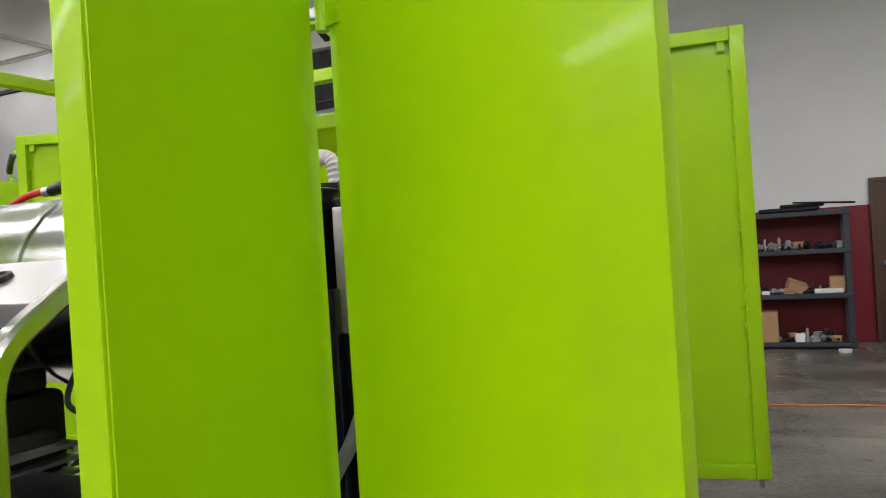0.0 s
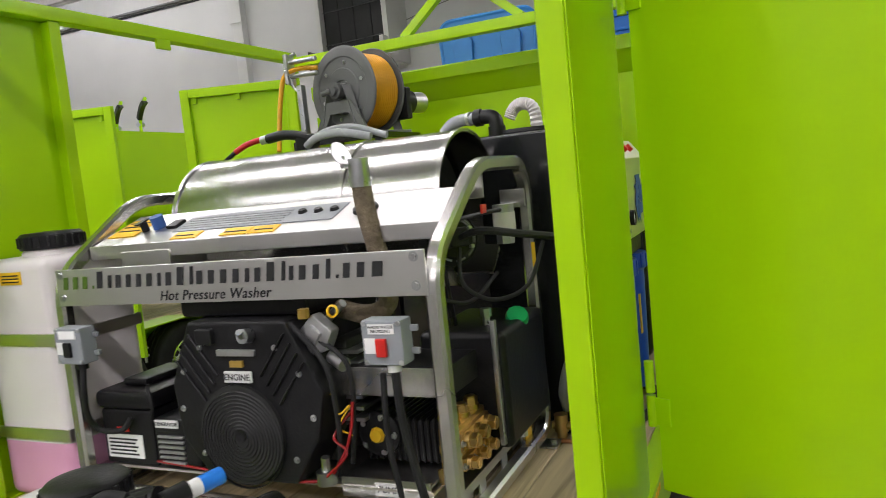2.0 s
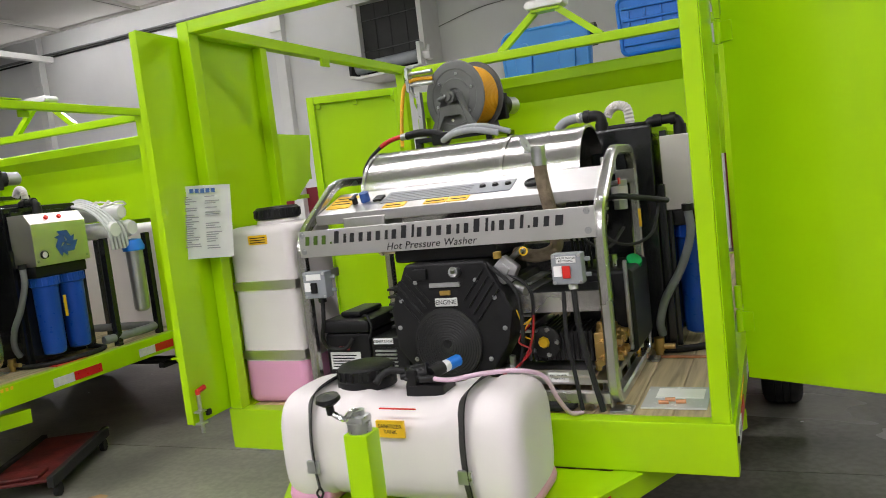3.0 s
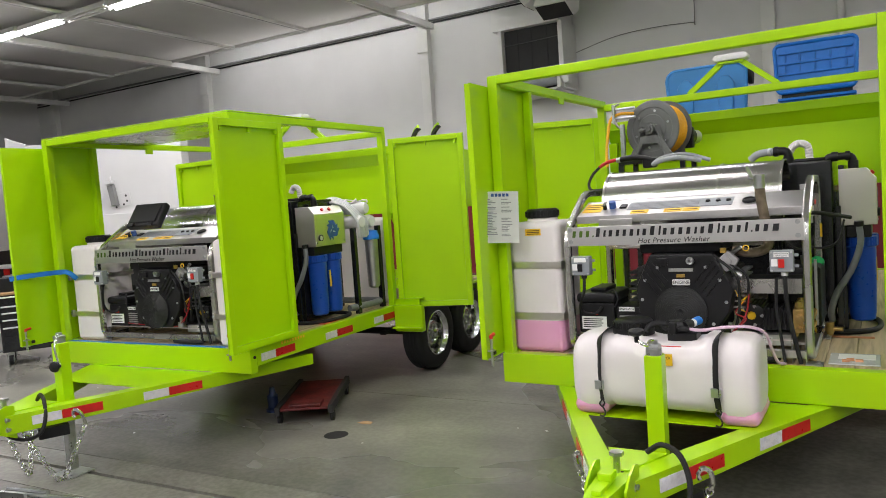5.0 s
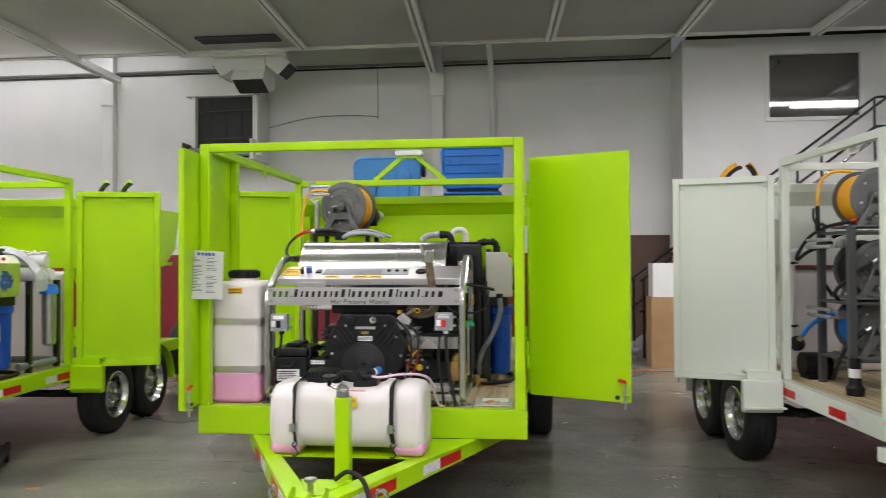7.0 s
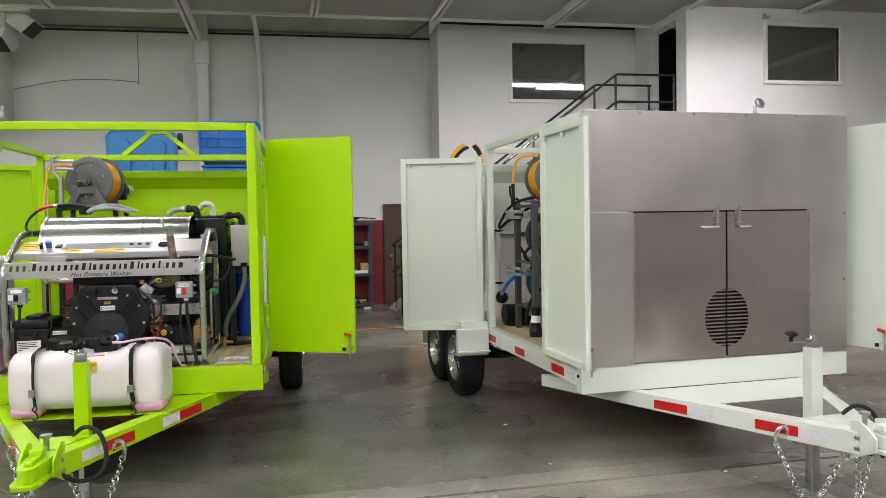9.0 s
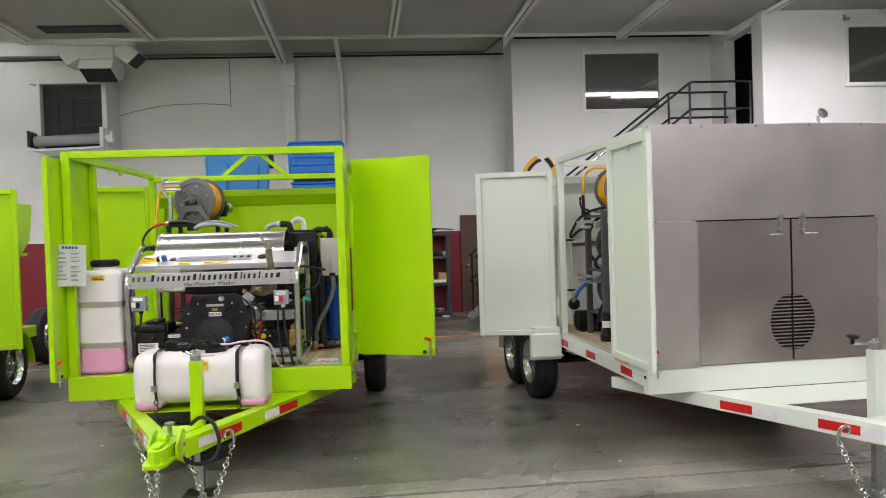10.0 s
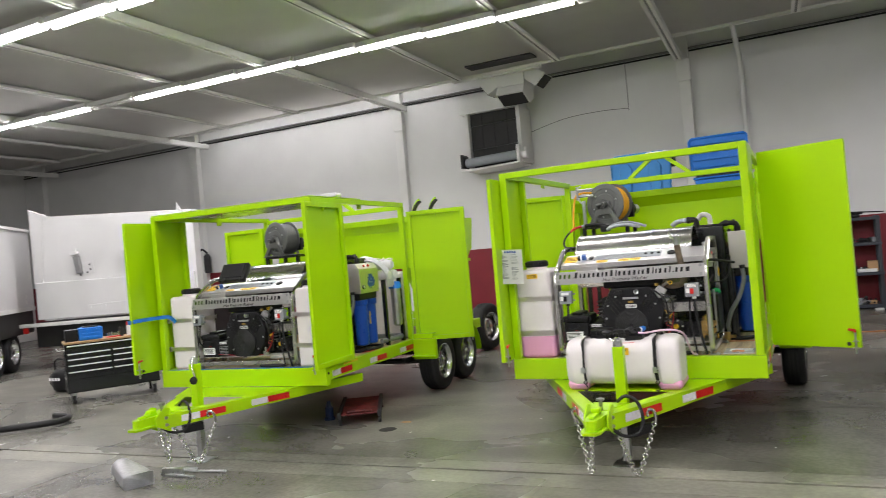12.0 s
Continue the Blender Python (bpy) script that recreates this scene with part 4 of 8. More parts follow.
SQUARE_TUBE = [(sx * (0.0205 - 0.008 * (1 - c)), sz * (0.0205 - 0.008 * (1 - d)))
               for sx, sz, c, d in ((1, 1, 1, 0), (1, 1, 0, 1), (-1, 1, 0, 1), (-1, 1, 1, 0), (-1, -1, 1, 0), (-1, -1, 0, 1), (1, -1, 0, 1), (1, -1, 1, 0))]


def washer(at):
    w = thing("pressure_washer", (0.02, 0.37, 0.70), at, "stainless-framed hot pressure washer skid with a black engine", "pressure washer", "pressure washers on the trailers")
    side = [(0.0, 0.74), (0.0, 1.425), (0.33, 1.645), (0.70, 1.645), (0.755, 1.57), (0.755, 0.745)]
    for x in (-0.615, 0.655):
        bm = B()
        pts = rounded([(x, y, z) for y, z in side], 0.085, 7, True)
        sweep(bm, pts, 0, 12, True, SQUARE_TUBE)
        part("side_loop", bm, STAINLESS, w)
    # base rails with pierced webs
    for x in (-0.60, 0.60):
        bm = B()
        box(bm, x - 0.035, x + 0.035, 0.03, 0.74, 0.80, 0.812, 0.002)
        for s in (-1, 1):
            box(bm, x + s * 0.032 - 0.003, x + s * 0.032 + 0.003, 0.03, 0.74, 0.785, 0.81, 0.001)
            box(bm, x + s * 0.032 - 0.003, x + s * 0.032 + 0.003, 0.03, 0.74, 0.702, 0.728, 0.001)
            for y in (0.03, 0.20, 0.38, 0.56, 0.71):
                box(bm, x + s * 0.032 - 0.003, x + s * 0.032 + 0.003, y, y + 0.045, 0.72, 0.79, 0.001)
        part("base_rail", bm, STAINLESS, w)
    for y, z in ((0.0, 0.757), (0.74, 0.81)):
        bm = B()
        box(bm, -0.60, 0.64, y - 0.018, y + 0.018, z - 0.02, z + 0.02, 0.004)
        part("cross_bar", bm, STAINLESS, w)
    bm = B()
    box(bm, -0.57, 0.57, 0.05, 0.72, 0.812, 0.82)
    part("base_plate", bm, STAINLESS_DULL, w)
    for x in (-0.62, 0.66):
        for y in (0.03, 0.72):
            bm = B()
            box(bm, x - 0.03, x + 0.05, y - 0.04, y + 0.04, 0.70, 0.708, 0.002)
            bolt(bm, (x + 0.03, y, 0.708), (0, 0, 1), 0.01, 0.012)
            part("foot_plate", bm, ZINC, w)

    # name board
    bm = B()
    box(bm, -0.605, 0.648, -0.024, -0.016, 1.345, 1.456, 0.002)
    board = part("name_board", bm, BOARD, w, "bright brushed board with dark lettering bars")
    widths = (0.03, 0.03, 0.03, 0, 0.034, 0.02, 0.031, 0.029, 0.029, 0.031, 0.02, 0.031, 0.036, 0.013, 0.031, 0.031, 0.032, 0.031, 0.02, 0.029, 0.037, 0.013, 0.02, 0.031, 0.029, 0.02, 0, 0.029, 0.032, 0.046)
    x = -0.575
    for k, wide in enumerate(widths):
        tall = 0.05 if k in (4, 12, 13, 20, 21, 25) else (0.009 if not wide else 0.037)
        wide = wide or 0.009
        bar = 0.62 * wide if wide > 0.015 else 0.8 * wide
        bm = B()
        slab(bm, [(x, 1.396), (x + bar, 1.396), (x + bar + 0.16 * tall, 1.396 + tall), (x + 0.16 * tall, 1.396 + tall)], -0.0262, -0.0238)
        part("bar", bm, INK_GREEN if k < 4 else INK, board)
        x += wide + 0.0107
    part("slogan", moved(lettering("Hot Pressure Washer", 0.040, 0.002, 0.3, 1.08), pose(0.0, -0.025, 1.366)), INK, board)
    for x in (-0.585, 0.62):
        for z in (1.37, 1.44):
            bm = B()
            bolt(bm, (x, -0.024, z), (0, -1, 0), 0.008)
            part("bolt", bm, ZINC, board)

    # control panel, leaning back
    lean = pose(0.03, 0.105, 1.51, -70, 0, 0)     # x along the panel, z up its face
    bm = B()
    box(bm, -0.62, 0.625, 0.0, 0.012, 0.0, 0.235, 0.003, 2, lean)
    box(bm, -0.59, 0.65, 0.098, 0.108, 1.468, 1.512, 0.003)
    box(bm, -0.45, -0.25, 0.09, 0.25, 1.43, 1.49, 0.004)
    panel = part("control_panel", bm, BRIGHT_SHEET, w, "sloping stainless control panel with dials")

    def on(name, mat, *boxes, y0=-0.003):
        for a, b, c, d in boxes:
            bm = B()
            box(bm, a, b, y0, 0.001, c, d, 0.0, 2, lean)
            part(name, bm, mat, panel)

    on("yellow_label", YELLOW, (-0.605, -0.49, 0.06, 0.19), (-0.30, -0.20, 0.015, 0.06), (-0.11, -0.01, 0.015, 0.06), (-0.005, 0.085, 0.015, 0.06))
    on("print_line", INK, (-0.595, -0.50, 0.10, 0.106), (-0.595, -0.51, 0.13, 0.136), (-0.595, -0.50, 0.16, 0.166), (-0.29, -0.22, 0.03, 0.035), (-0.1, -0.02, 0.03, 0.035), (0.01, 0.075, 0.03, 0.035), y0=-0.0045)
    on("printed_field", GREY_BOX, (-0.335, 0.25, 0.07, 0.185))
    on("print_line", INK_GREY, *[(-0.32, 0.07, 0.085 + 0.018 * k, 0.09 + 0.018 * k) for k in range(5)], y0=-0.0045)
    on("hour_meter", BLACK, (-0.385, -0.345, 0.10, 0.15), y0=-0.01)
    for x in (0.115, 0.17, 0.225):
        bm = B()
        lathe(bm, [(0.0005, 0.012), (0.011, 0.012), (0.016, 0.0), (0.0005, 0.0)], lean @ pose(x, 0, 0.135, 90), 16)
        part("knob", bm, BLACK, panel)
    bm = B()
    lathe(bm, [(0.0005, 0.006), (0.022, 0.006), (0.028, 0.012), (0.036, 0.01), (0.038, 0.0), (0.0005, 0.0)], lean @ pose(0.335, 0, 0.12, 90), 24)
    part("gauge", bm, BLACK, panel)
    bm = B()
    rod(bm, lean @ Vector((-0.43, 0, 0.12)), lean @ Vector((-0.43, -0.04, 0.12)), 0.021, 18)
    part("blue_knob", bm, INK_BLUE, panel, "blue thermostat knob")
    bm = B()
    rod(bm, lean @ Vector((-0.472, 0, 0.10)), lean @ Vector((-0.472, -0.03, 0.10)), 0.012, 14)
    box(bm, -0.482, -0.462, -0.036, -0.03, 0.07, 0.13, 0.004, 2, lean)
    part("key_switch", bm, BLACK, panel)

    # burner drum
    bm = B()
    turn = Matrix.Rotation(radians(90), 4, "Y")
    ring = [(0.0, 0.0)]
    arc = [math.radians(a) for a in range(-60, 241, 12)]
    outer, inner = [], []
    for x in (-0.53, 0.505):
        outer.append([bm.verts.new((x, 0.66 + 0.262 * math.cos(a), 1.505 + 0.262 * math.sin(a))) for a in arc])
        inner.append([bm.verts.new((x, 0.66 + 0.256 * math.cos(a), 1.505 + 0.256 * math.sin(a))) for a in arc])
    for k in range(len(arc) - 1):
        for g in (outer, inner):
            bm.faces.new((g[0][k], g[0][k + 1], g[1][k + 1], g[1][k]))
        for e in (0, 1):
            bm.faces.new((outer[e][k], outer[e][k + 1], inner[e][k + 1], inner[e][k]))
    for k in (0, -1):
        bm.faces.new((outer[0][k], outer[1][k], inner[1][k], inner[0][k]))
    drum = part("drum_shell", bm, POLISHED, w, "polished stainless burner drum")
    for x in (-0.525, 0.16, 0.499):
        bm = B()
        sweep(bm, [(x, 0.66 + 0.2645 * math.cos(a), 1.505 + 0.2645 * math.sin(a)) for a in arc], 0, 4, False, [(-0.008, -0.003), (0.008, -0.003), (0.008, 0.003), (-0.008, 0.003)])
        part("band", bm, STAINLESS, drum)
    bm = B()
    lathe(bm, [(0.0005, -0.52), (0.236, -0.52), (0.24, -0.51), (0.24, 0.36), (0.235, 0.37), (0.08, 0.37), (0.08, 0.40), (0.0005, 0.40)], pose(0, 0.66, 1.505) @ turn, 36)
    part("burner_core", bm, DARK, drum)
    bm = B()
    lathe(bm, [(0.0005, 0.0), (0.08, 0.0), (0.085, 0.012), (0.085, 0.10), (0.06, 0.125), (0.0005, 0.125)], BURNER, 28)
    blower = part("burner_motor", bm, BLACK, w, "black burner motor with a slotted end bell")
    bm = B()
    lathe(bm, [(0.0852, 0.092), (0.0885, 0.092), (0.0885, 0.106), (0.0852, 0.106)], BURNER, 28, True)
    part("motor_ring", bm, RUBBER, blower)
    for k in range(9):
        a = 2 * math.pi * k / 9
        arc = [BURNER @ Vector((0.071 * math.cos(a + d), 0.071 * math.sin(a + d), 0.115)) for d in (-0.24, -0.08, 0.08, 0.24)]
        bm = B()
        sweep(bm, arc, 0.0035, 6)
        part("vent_slot", bm, ZINC if k in (4, 5, 6) else STEEL_GREY, blower)
    bm = B()
    box(bm, -0.035, 0.03, -0.028, 0.035, 0.12, 0.165, 0.006, 2, BURNER)
    part("terminal_box", bm, RUBBER, blower)
    for s in (-1, 1):
        bm = B()
        rod(bm, BURNER @ Vector((0.05, 0.03 * s, 0.12)), BURNER @ Vector((0.05, 0.03 * s, 0.142)), 0.006, 6)
        part("screw", bm, ZINC, blower)
    p = BURNER @ Vector((0.0, 0.0, 0.15))
    for run, r in (([(0, 0, 0), (0.08, -0.03, 0.02), (0.18, 0.02, 0.0), (0.25, 0.1, -0.02)], 0.011),
                   ([(0, 0, -0.02), (0.02, -0.05, -0.12), (0.1, -0.04, -0.17), (0.19, 0.0, -0.14), (0.22, 0.08, -0.03)], 0.006)):
        bm = B()
        sweep(bm, flowing([(p.x + a, p.y + b, p.z + c) for a, b, c in run]), r, 8)
        part("motor_cable", bm, RUBBER, blower)

    # engine
    e = pose(0.03, 0.0, 1.06)
    bm = B()
    slab(bm, [(-0.17, 0.225), (0.17, 0.225), (0.27, 0.03), (0.24, -0.10), (0.15, -0.235), (-0.15, -0.235), (-0.24, -0.12), (-0.255, 0.04)], 0.005, 0.16, e, 0.014)
    engine = part("engine_cover", bm, BLACK, w, "black ribbed engine blower cover")
    bm = B()
    for k in range(4):
        for s in (-1, 1):
            m = e @ pose(s * (0.12 + 0.018 * k), -0.003, 0.13 - 0.026 * k, 0, s * 38, 0)
            bm = B()
            box(bm, -0.003, 0.003, 0.001, 0.012, -0.075, 0.075, 0.002, 1, m)
            part("cover_rib", bm, BLACK, engine)
    bm = B()
    box(bm, -0.13, -0.07, -0.012, 0.01, 0.16, 0.205, 0.006, 2, e)
    part("oil_housing", bm, BLACK, engine)
    bm = B()
    for k in range(12):
        r = 0.138 - 0.0105 * k
        lathe(bm, [(r, 0.004), (r + 0.003, 0.006), (r + 0.003, 0.012), (r, 0.014)], e @ pose(-0.01, 0.004, -0.11, 90), 40, True)
    for k in range(12):
        a = 2 * math.pi * k / 12
        box(bm, 0.012, 0.14, -0.004, 0.004, -0.002, 0.002, 0, 1, e @ pose(-0.01, 0.0, -0.095) @ Matrix.Rotation(a, 4, "Y"))
    lathe(bm, [(0.0005, 0.008), (0.018, 0.012), (0.02, 0.0), (0.0005, 0.0)], e @ pose(-0.01, 0.0, -0.095, 90), 20)
    part("fan_grille", bm, BLACK, engine)
    bm = B()
    lathe(bm, [(0.0005, 0.0), (0.142, 0.0), (0.142, 0.02), (0.0005, 0.02)], e @ pose(-0.01, 0.012, -0.095, 90), 36)
    part("fan_well", bm, DARK, engine)
    for x, z in ((-0.2, 0.08), (0.2, 0.08), (-0.13, 0.15), (0.13, 0.15), (-0.22, -0.03), (0.23, -0.04), (-0.16, -0.16), (0.16, -0.16)):
        bm = B()
        bolt(bm, e @ Vector((x, 0.005, z)), (0, -1, 0), 0.006, 0.007)
        part("bolt", bm, ZINC, engine)
    bm = B()
    rod(bm, e @ Vector((0.055, 0.0, 0.185)), e @ Vector((0.055, -0.03, 0.19)), 0.02, 14)
    rod(bm, e @ Vector((0.055, -0.03, 0.19)), e @ Vector((0.06, -0.045, 0.205)), 0.01, 10)
    part("oil_filler", bm, ZINC, engine)
    bm = B()
    rnd = random.Random(5)
    box(bm, -0.065, 0.065, -0.004, 0.006, 0.128, 0.146, 0.001, 1, e)
    part("name_plate", bm, ALU, engine, "silver engine name badge")
    bm = B()
    box(bm, -0.024, 0.02, -0.003, 0.006, 0.096, 0.114, 0.001, 1, e)
    part("power_badge", bm, GOLD_DULL, engine)
    bm = B()
    box(bm, -0.047, 0.047, -0.006, 0.004, 0.05, 0.082, 0.002, 1, e @ pose(0, 0, 0.003))
    sign = part("engine_label", bm, WHITE, engine)
    part("engine_word", moved(lettering("ENGINE", 0.025, 0.0015), e @ pose(0, -0.007, 0.069)), INK, engine)
    bm = B()
    box(bm, -0.21, 0.24, 0.06, 0.42, 1.285, 1.345, 0.015)
    box(bm, -0.17, 0.2, 0.08, 0.4, 1.345, 1.40, 0.02)
    part("air_cleaner", bm, BLACK, w)
    bm = B()
    box(bm, -0.18, 0.22, 0.16, 0.48, 0.83, 1.28, 0.02)
    block = part("engine_block", bm, DARK, w)
    for s in (-1, 1):
        bm = B()
        box(bm, s * 0.25 - 0.03 + 0.02, s * 0.25 + 0.03 + 0.02, 0.14, 0.4, 0.95, 1.2, 0.015)
        part("cylinder", bm, DARK, block)
        for k in range(7):
            bm = B()
            box(bm, s * 0.285 - 0.035 + 0.02, s * 0.285 + 0.035 + 0.02, 0.13, 0.41, 0.97 + 0.032 * k, 0.98 + 0.032 * k)
            part("fin", bm, ALU if s > 0 else DARK, block)
    # bright carburettor side with fittings
    bm = B()
    m = pose(0.265, 0.06, 1.235, 0, 32, 0)
    slab(bm, [(-0.05, -0.03), (-0.025, -0.05), (0.025, -0.05), (0.05, -0.02), (0.045, 0.04), (-0.03, 0.05)], -0.02, 0.02, m, 0.006)
    slab(bm, [(-0.025, -0.02), (0.02, -0.025), (0.02, 0.02), (-0.02, 0.025)], -0.03, 0.0, m, 0.004)
    rod(bm, (0.29, 0.08, 1.17), (0.34, 0.06, 1.15), 0.02, 14)
    rod(bm, (0.26, 0.12, 1.26), (0.33, 0.1, 1.31), 0.012, 10)
    part("bright_fitting", bm, ALU, w)
    bm = B()
    rod(bm, (0.25, 0.03, 1.285), (0.25, 0.03, 1.31), 0.016, 14)
    part("yellow_oil_cap", bm, GOLD_DULL, w)
    bm = B()
    lathe(bm, [(0.012, 0.0), (0.017, 0.003), (0.017, 0.006), (0.012, 0.008)], pose(0.37, -0.01, 1.31, 80, 20, 0), 18, True)
    part("dipstick_ring", bm, YELLOW, w)

    # exhaust with heat wrap
    bm = B()
    sweep(bm, flowing([(0.28, 0.16, 1.285), (0.38, 0.135, 1.272), (0.455, 0.12, 1.30), (0.463, 0.11, 1.38), (0.452, 0.10, 1.46), (0.44, 0.09, 1.55), (0.435, 0.085, 1.63)], 8), 0.026, 14)
    pipe = part("exhaust_pipe", bm, WRAP, w, "exhaust pipe wrapped in tan heat tape")
    bm = B()
    rod(bm, (0.435, 0.085, 1.615), (0.435, 0.085, 1.688), 0.027, 18)
    rod(bm, (0.435, 0.085, 1.628), (0.435, 0.085, 1.640), 0.0315, 18)
    part("pipe_end", bm, ZINC, pipe)
    bm = B()
    lathe(bm, [(0.0005, -0.002), (0.036, -0.002), (0.038, 0.0), (0.036, 0.002), (0.0005, 0.002)], pose(0.388, 0.085, 1.702, 0, 68, -6), 28)
    rod(bm, (0.398, 0.065, 1.672), (0.398, 0.105, 1.672), 0.006, 8)
    box(bm, 0.382, 0.396, 0.078, 0.092, 1.668, 1.70, 0.002)
    part("rain_cap", bm, ZINC, pipe)

    # battery box and generator
    bm = B()
    box(bm, -0.59, -0.37, 0.05, 0.34, 0.82, 1.0, 0.012)
    battery = part("battery_box", bm, BLACK, w)
    bm = B()
    box(bm, -0.60, -0.36, 0.04, 0.35, 1.0, 1.06, 0.02)
    part("lid", bm, BLACK, battery)
    bm = B()
    box(bm, -0.53, -0.43, 0.1, 0.3, 1.06, 1.085, 0.01)
    part("lid_handle", bm, BLACK, battery)
    bm = B()
    box(bm, -0.57, -0.42, 0.046, 0.05, 0.845, 0.92)
    part("label", bm, PAPER, battery)
    bm = B()
    for k in range(5):
        box(bm, -0.56, -0.44 - 0.01 * (k % 2), 0.0445, 0.0465, 0.855 + 0.012 * k, 0.86 + 0.012 * k)
    part("printing", bm, INK, battery)
    bm = B()
    box(bm, -0.52, -0.47, 0.0445, 0.047, 0.93, 0.945)
    part("red_mark", bm, RED_PLASTIC, battery)
    bm = B()
    box(bm, -0.36, -0.18, 0.035, 0.42, 0.83, 0.985, 0.02)
    box(bm, -0.345, -0.195, 0.03, 0.1, 0.94, 0.985, 0.008)
    gen = part("generator", bm, BLACK, w)
    for k in range(6):
        bm = B()
        box(bm, -0.335, -0.235, 0.027, 0.037, 0.845 + 0.016 * k, 0.852 + 0.016 * k, 0.001, 1)
        part("generator_fin", bm, ALU, gen)
    bm = B()
    box(bm, -0.335, -0.245, 0.024, 0.03, 0.958, 0.982, 0.001)
    part("generator_label", bm, WHITE, gen)
    part("generator_word", moved(lettering("GENERATOR", 0.0155, 0.0015), pose(-0.29, 0.0235, 0.97)), INK, gen)

    # high-pressure pump with brass head
    bm = B()
    box(bm, 0.30, 0.56, 0.18, 0.46, 0.84, 0.965, 0.015)
    pump = part("pump", bm, BLACK, w)
    for k in range(13):
        bm = B()
        box(bm, 0.315 + 0.019 * k, 0.322 + 0.019 * k, 0.172, 0.47, 0.845, 0.972, 0.002, 1)
        part("fin", bm, BLACK, pump)
    bm = B()
    lathe(bm, [(0.0005, 0.02), (0.05, 0.02), (0.065, 0.01), (0.066, 0.0), (0.0005, 0.0)], pose(0.36, 0.172, 0.925, 90), 24)
    part("pump_cover", bm, BLACK, pump)
    bm = B()
    for k in range(5):
        a = 2 * math.pi * k / 5
        bm = B()
        bolt(bm, (0.36 + 0.05 * math.cos(a), 0.155, 0.925 + 0.05 * math.sin(a)), (0, -1, 0), 0.007)
        part("bolt", bm, ZINC, pump)
    bm = B()
    lathe(bm, [(0.0005, 0.012), (0.018, 0.012), (0.024, 0.0), (0.0005, 0.0)], pose(0.36, 0.152, 0.925, 90), 8)
    part("sight_glass", bm, YELLOW, pump)
    bm = B()
    box(bm, 0.568, 0.622, 0.11, 0.32, 0.845, 0.97, 0.008)
    box(bm, 0.60, 0.636, 0.118, 0.312, 0.905, 0.955, 0.006)
    box(bm, 0.60, 0.636, 0.118, 0.312, 0.85, 0.888, 0.006)
    brass = part("brass_head", bm, BRASS, w, "brass pump head with hexagon plugs")

    def plug(a, b, r, n=8):
        bm = B()
        a, b = Vector(a), Vector(b)
        rod(bm, a, a.lerp(b, 0.45), r * 1.12, 20)
        rod(bm, a.lerp(b, 0.45), b, r, n)
        rod(bm, b, b + (b - a).normalized() * 0.004, r * 0.72, 16)
        part("plug", bm, BRASS, brass)

    for y in (0.145, 0.212, 0.28):
        plug((0.596, y, 0.967), (0.596, y, 1.002), 0.0205, 6)
        plug((0.634, y, 0.93), (0.668, y, 0.93), 0.0205, 6)
        plug((0.634, y, 0.869), (0.664, y, 0.869), 0.0175, 6)
        for dy, z in ((-0.033, 0.93), (-0.033, 0.869), (-0.033, 0.9)):
            bm = B()
            bolt(bm, (0.62 if z == 0.9 else 0.636, y + dy, z), (1, 0, 0), 0.006, 0.009)
            part("head_bolt", bm, ZINC, brass)
    plug((0.60, 0.112, 0.925), (0.60, 0.08, 0.925), 0.019, 6)
    plug((0.60, 0.112, 0.868), (0.60, 0.06, 0.868), 0.016, 6)
    plug((0.585, 0.085, 0.868), (0.585, 0.085, 0.835), 0.012, 6)
    bm = B()
    box(bm, 0.29, 0.56, 0.06, 0.2, 0.825, 0.835, 0.002)
    box(bm, 0.29, 0.56, 0.055, 0.062, 0.785, 0.842, 0.002)
    plate = part("pump_plate", bm, STAINLESS, w)
    bm = B()
    box(bm, 0.395, 0.475, 0.0515, 0.055, 0.797, 0.832)
    part("pump_label", bm, WHITE, plate)
    part("pump_word", moved(lettering("PUMP", 0.026, 0.0015), pose(0.435, 0.0510, 0.815)), INK, plate)

    # belt guard, fuel tank
    bm = B()
    box(bm, 0.28, 0.62, 0.104, 0.30, 1.055, 1.135, 0.004)
    guard = part("belt_guard", bm, BLACK, w, "black belt guard with a stainless front")
    bm = B()
    box(bm, 0.28, 0.618, 0.10, 0.104, 1.055, 1.133, 0.001)
    part("front_plate", bm, STAINLESS, guard)
    bm = B()
    box(bm, 0.42, 0.69, 0.34, 0.73, 0.83, 1.17, 0.02, 3)
    rod(bm, (0.64, 0.58, 1.16), (0.655, 0.565, 1.15), 0.03, 18)
    tank = part("fuel_tank", bm, BLACK, w)
    bm = B()
    m = Matrix.Translation((0.655, 0.56, 1.155)) @ Matrix.Rotation(radians(38), 4, "X") @ Matrix.Rotation(radians(20), 4, "Y")
    lathe(bm, [(0.0005, 0.0), (0.033, 0.0), (0.036, 0.006), (0.036, 0.028), (0.032, 0.038), (0.0005, 0.04)], m, 12)
    part("fuel_cap", bm, GREEN_CAP, tank, "green fuel cap")
    bm = B()
    rod(bm, (0.60, 0.45, 1.165), (0.60, 0.45, 1.20), 0.012, 8)
    rod(bm, (0.60, 0.45, 1.195), (0.60, 0.45, 1.22), 0.017, 6)
    box(bm, 0.66, 0.675, 0.315, 0.335, 0.85, 1.21, 0.003)
    part("valve", bm, ZINC, tank)

    # fuel filter and brackets at the side
    bm = B()
    box(bm, 0.59, 0.675, 0.69, 0.70, 1.50, 1.56, 0.002)
    part("bracket", bm, STAINLESS, w)
    bm = B()
    box(bm, 0.60, 0.66, 0.37, 0.375, 1.55, 1.62, 0.003)
    part("bracket", bm, STAINLESS, w)
    bm = B()
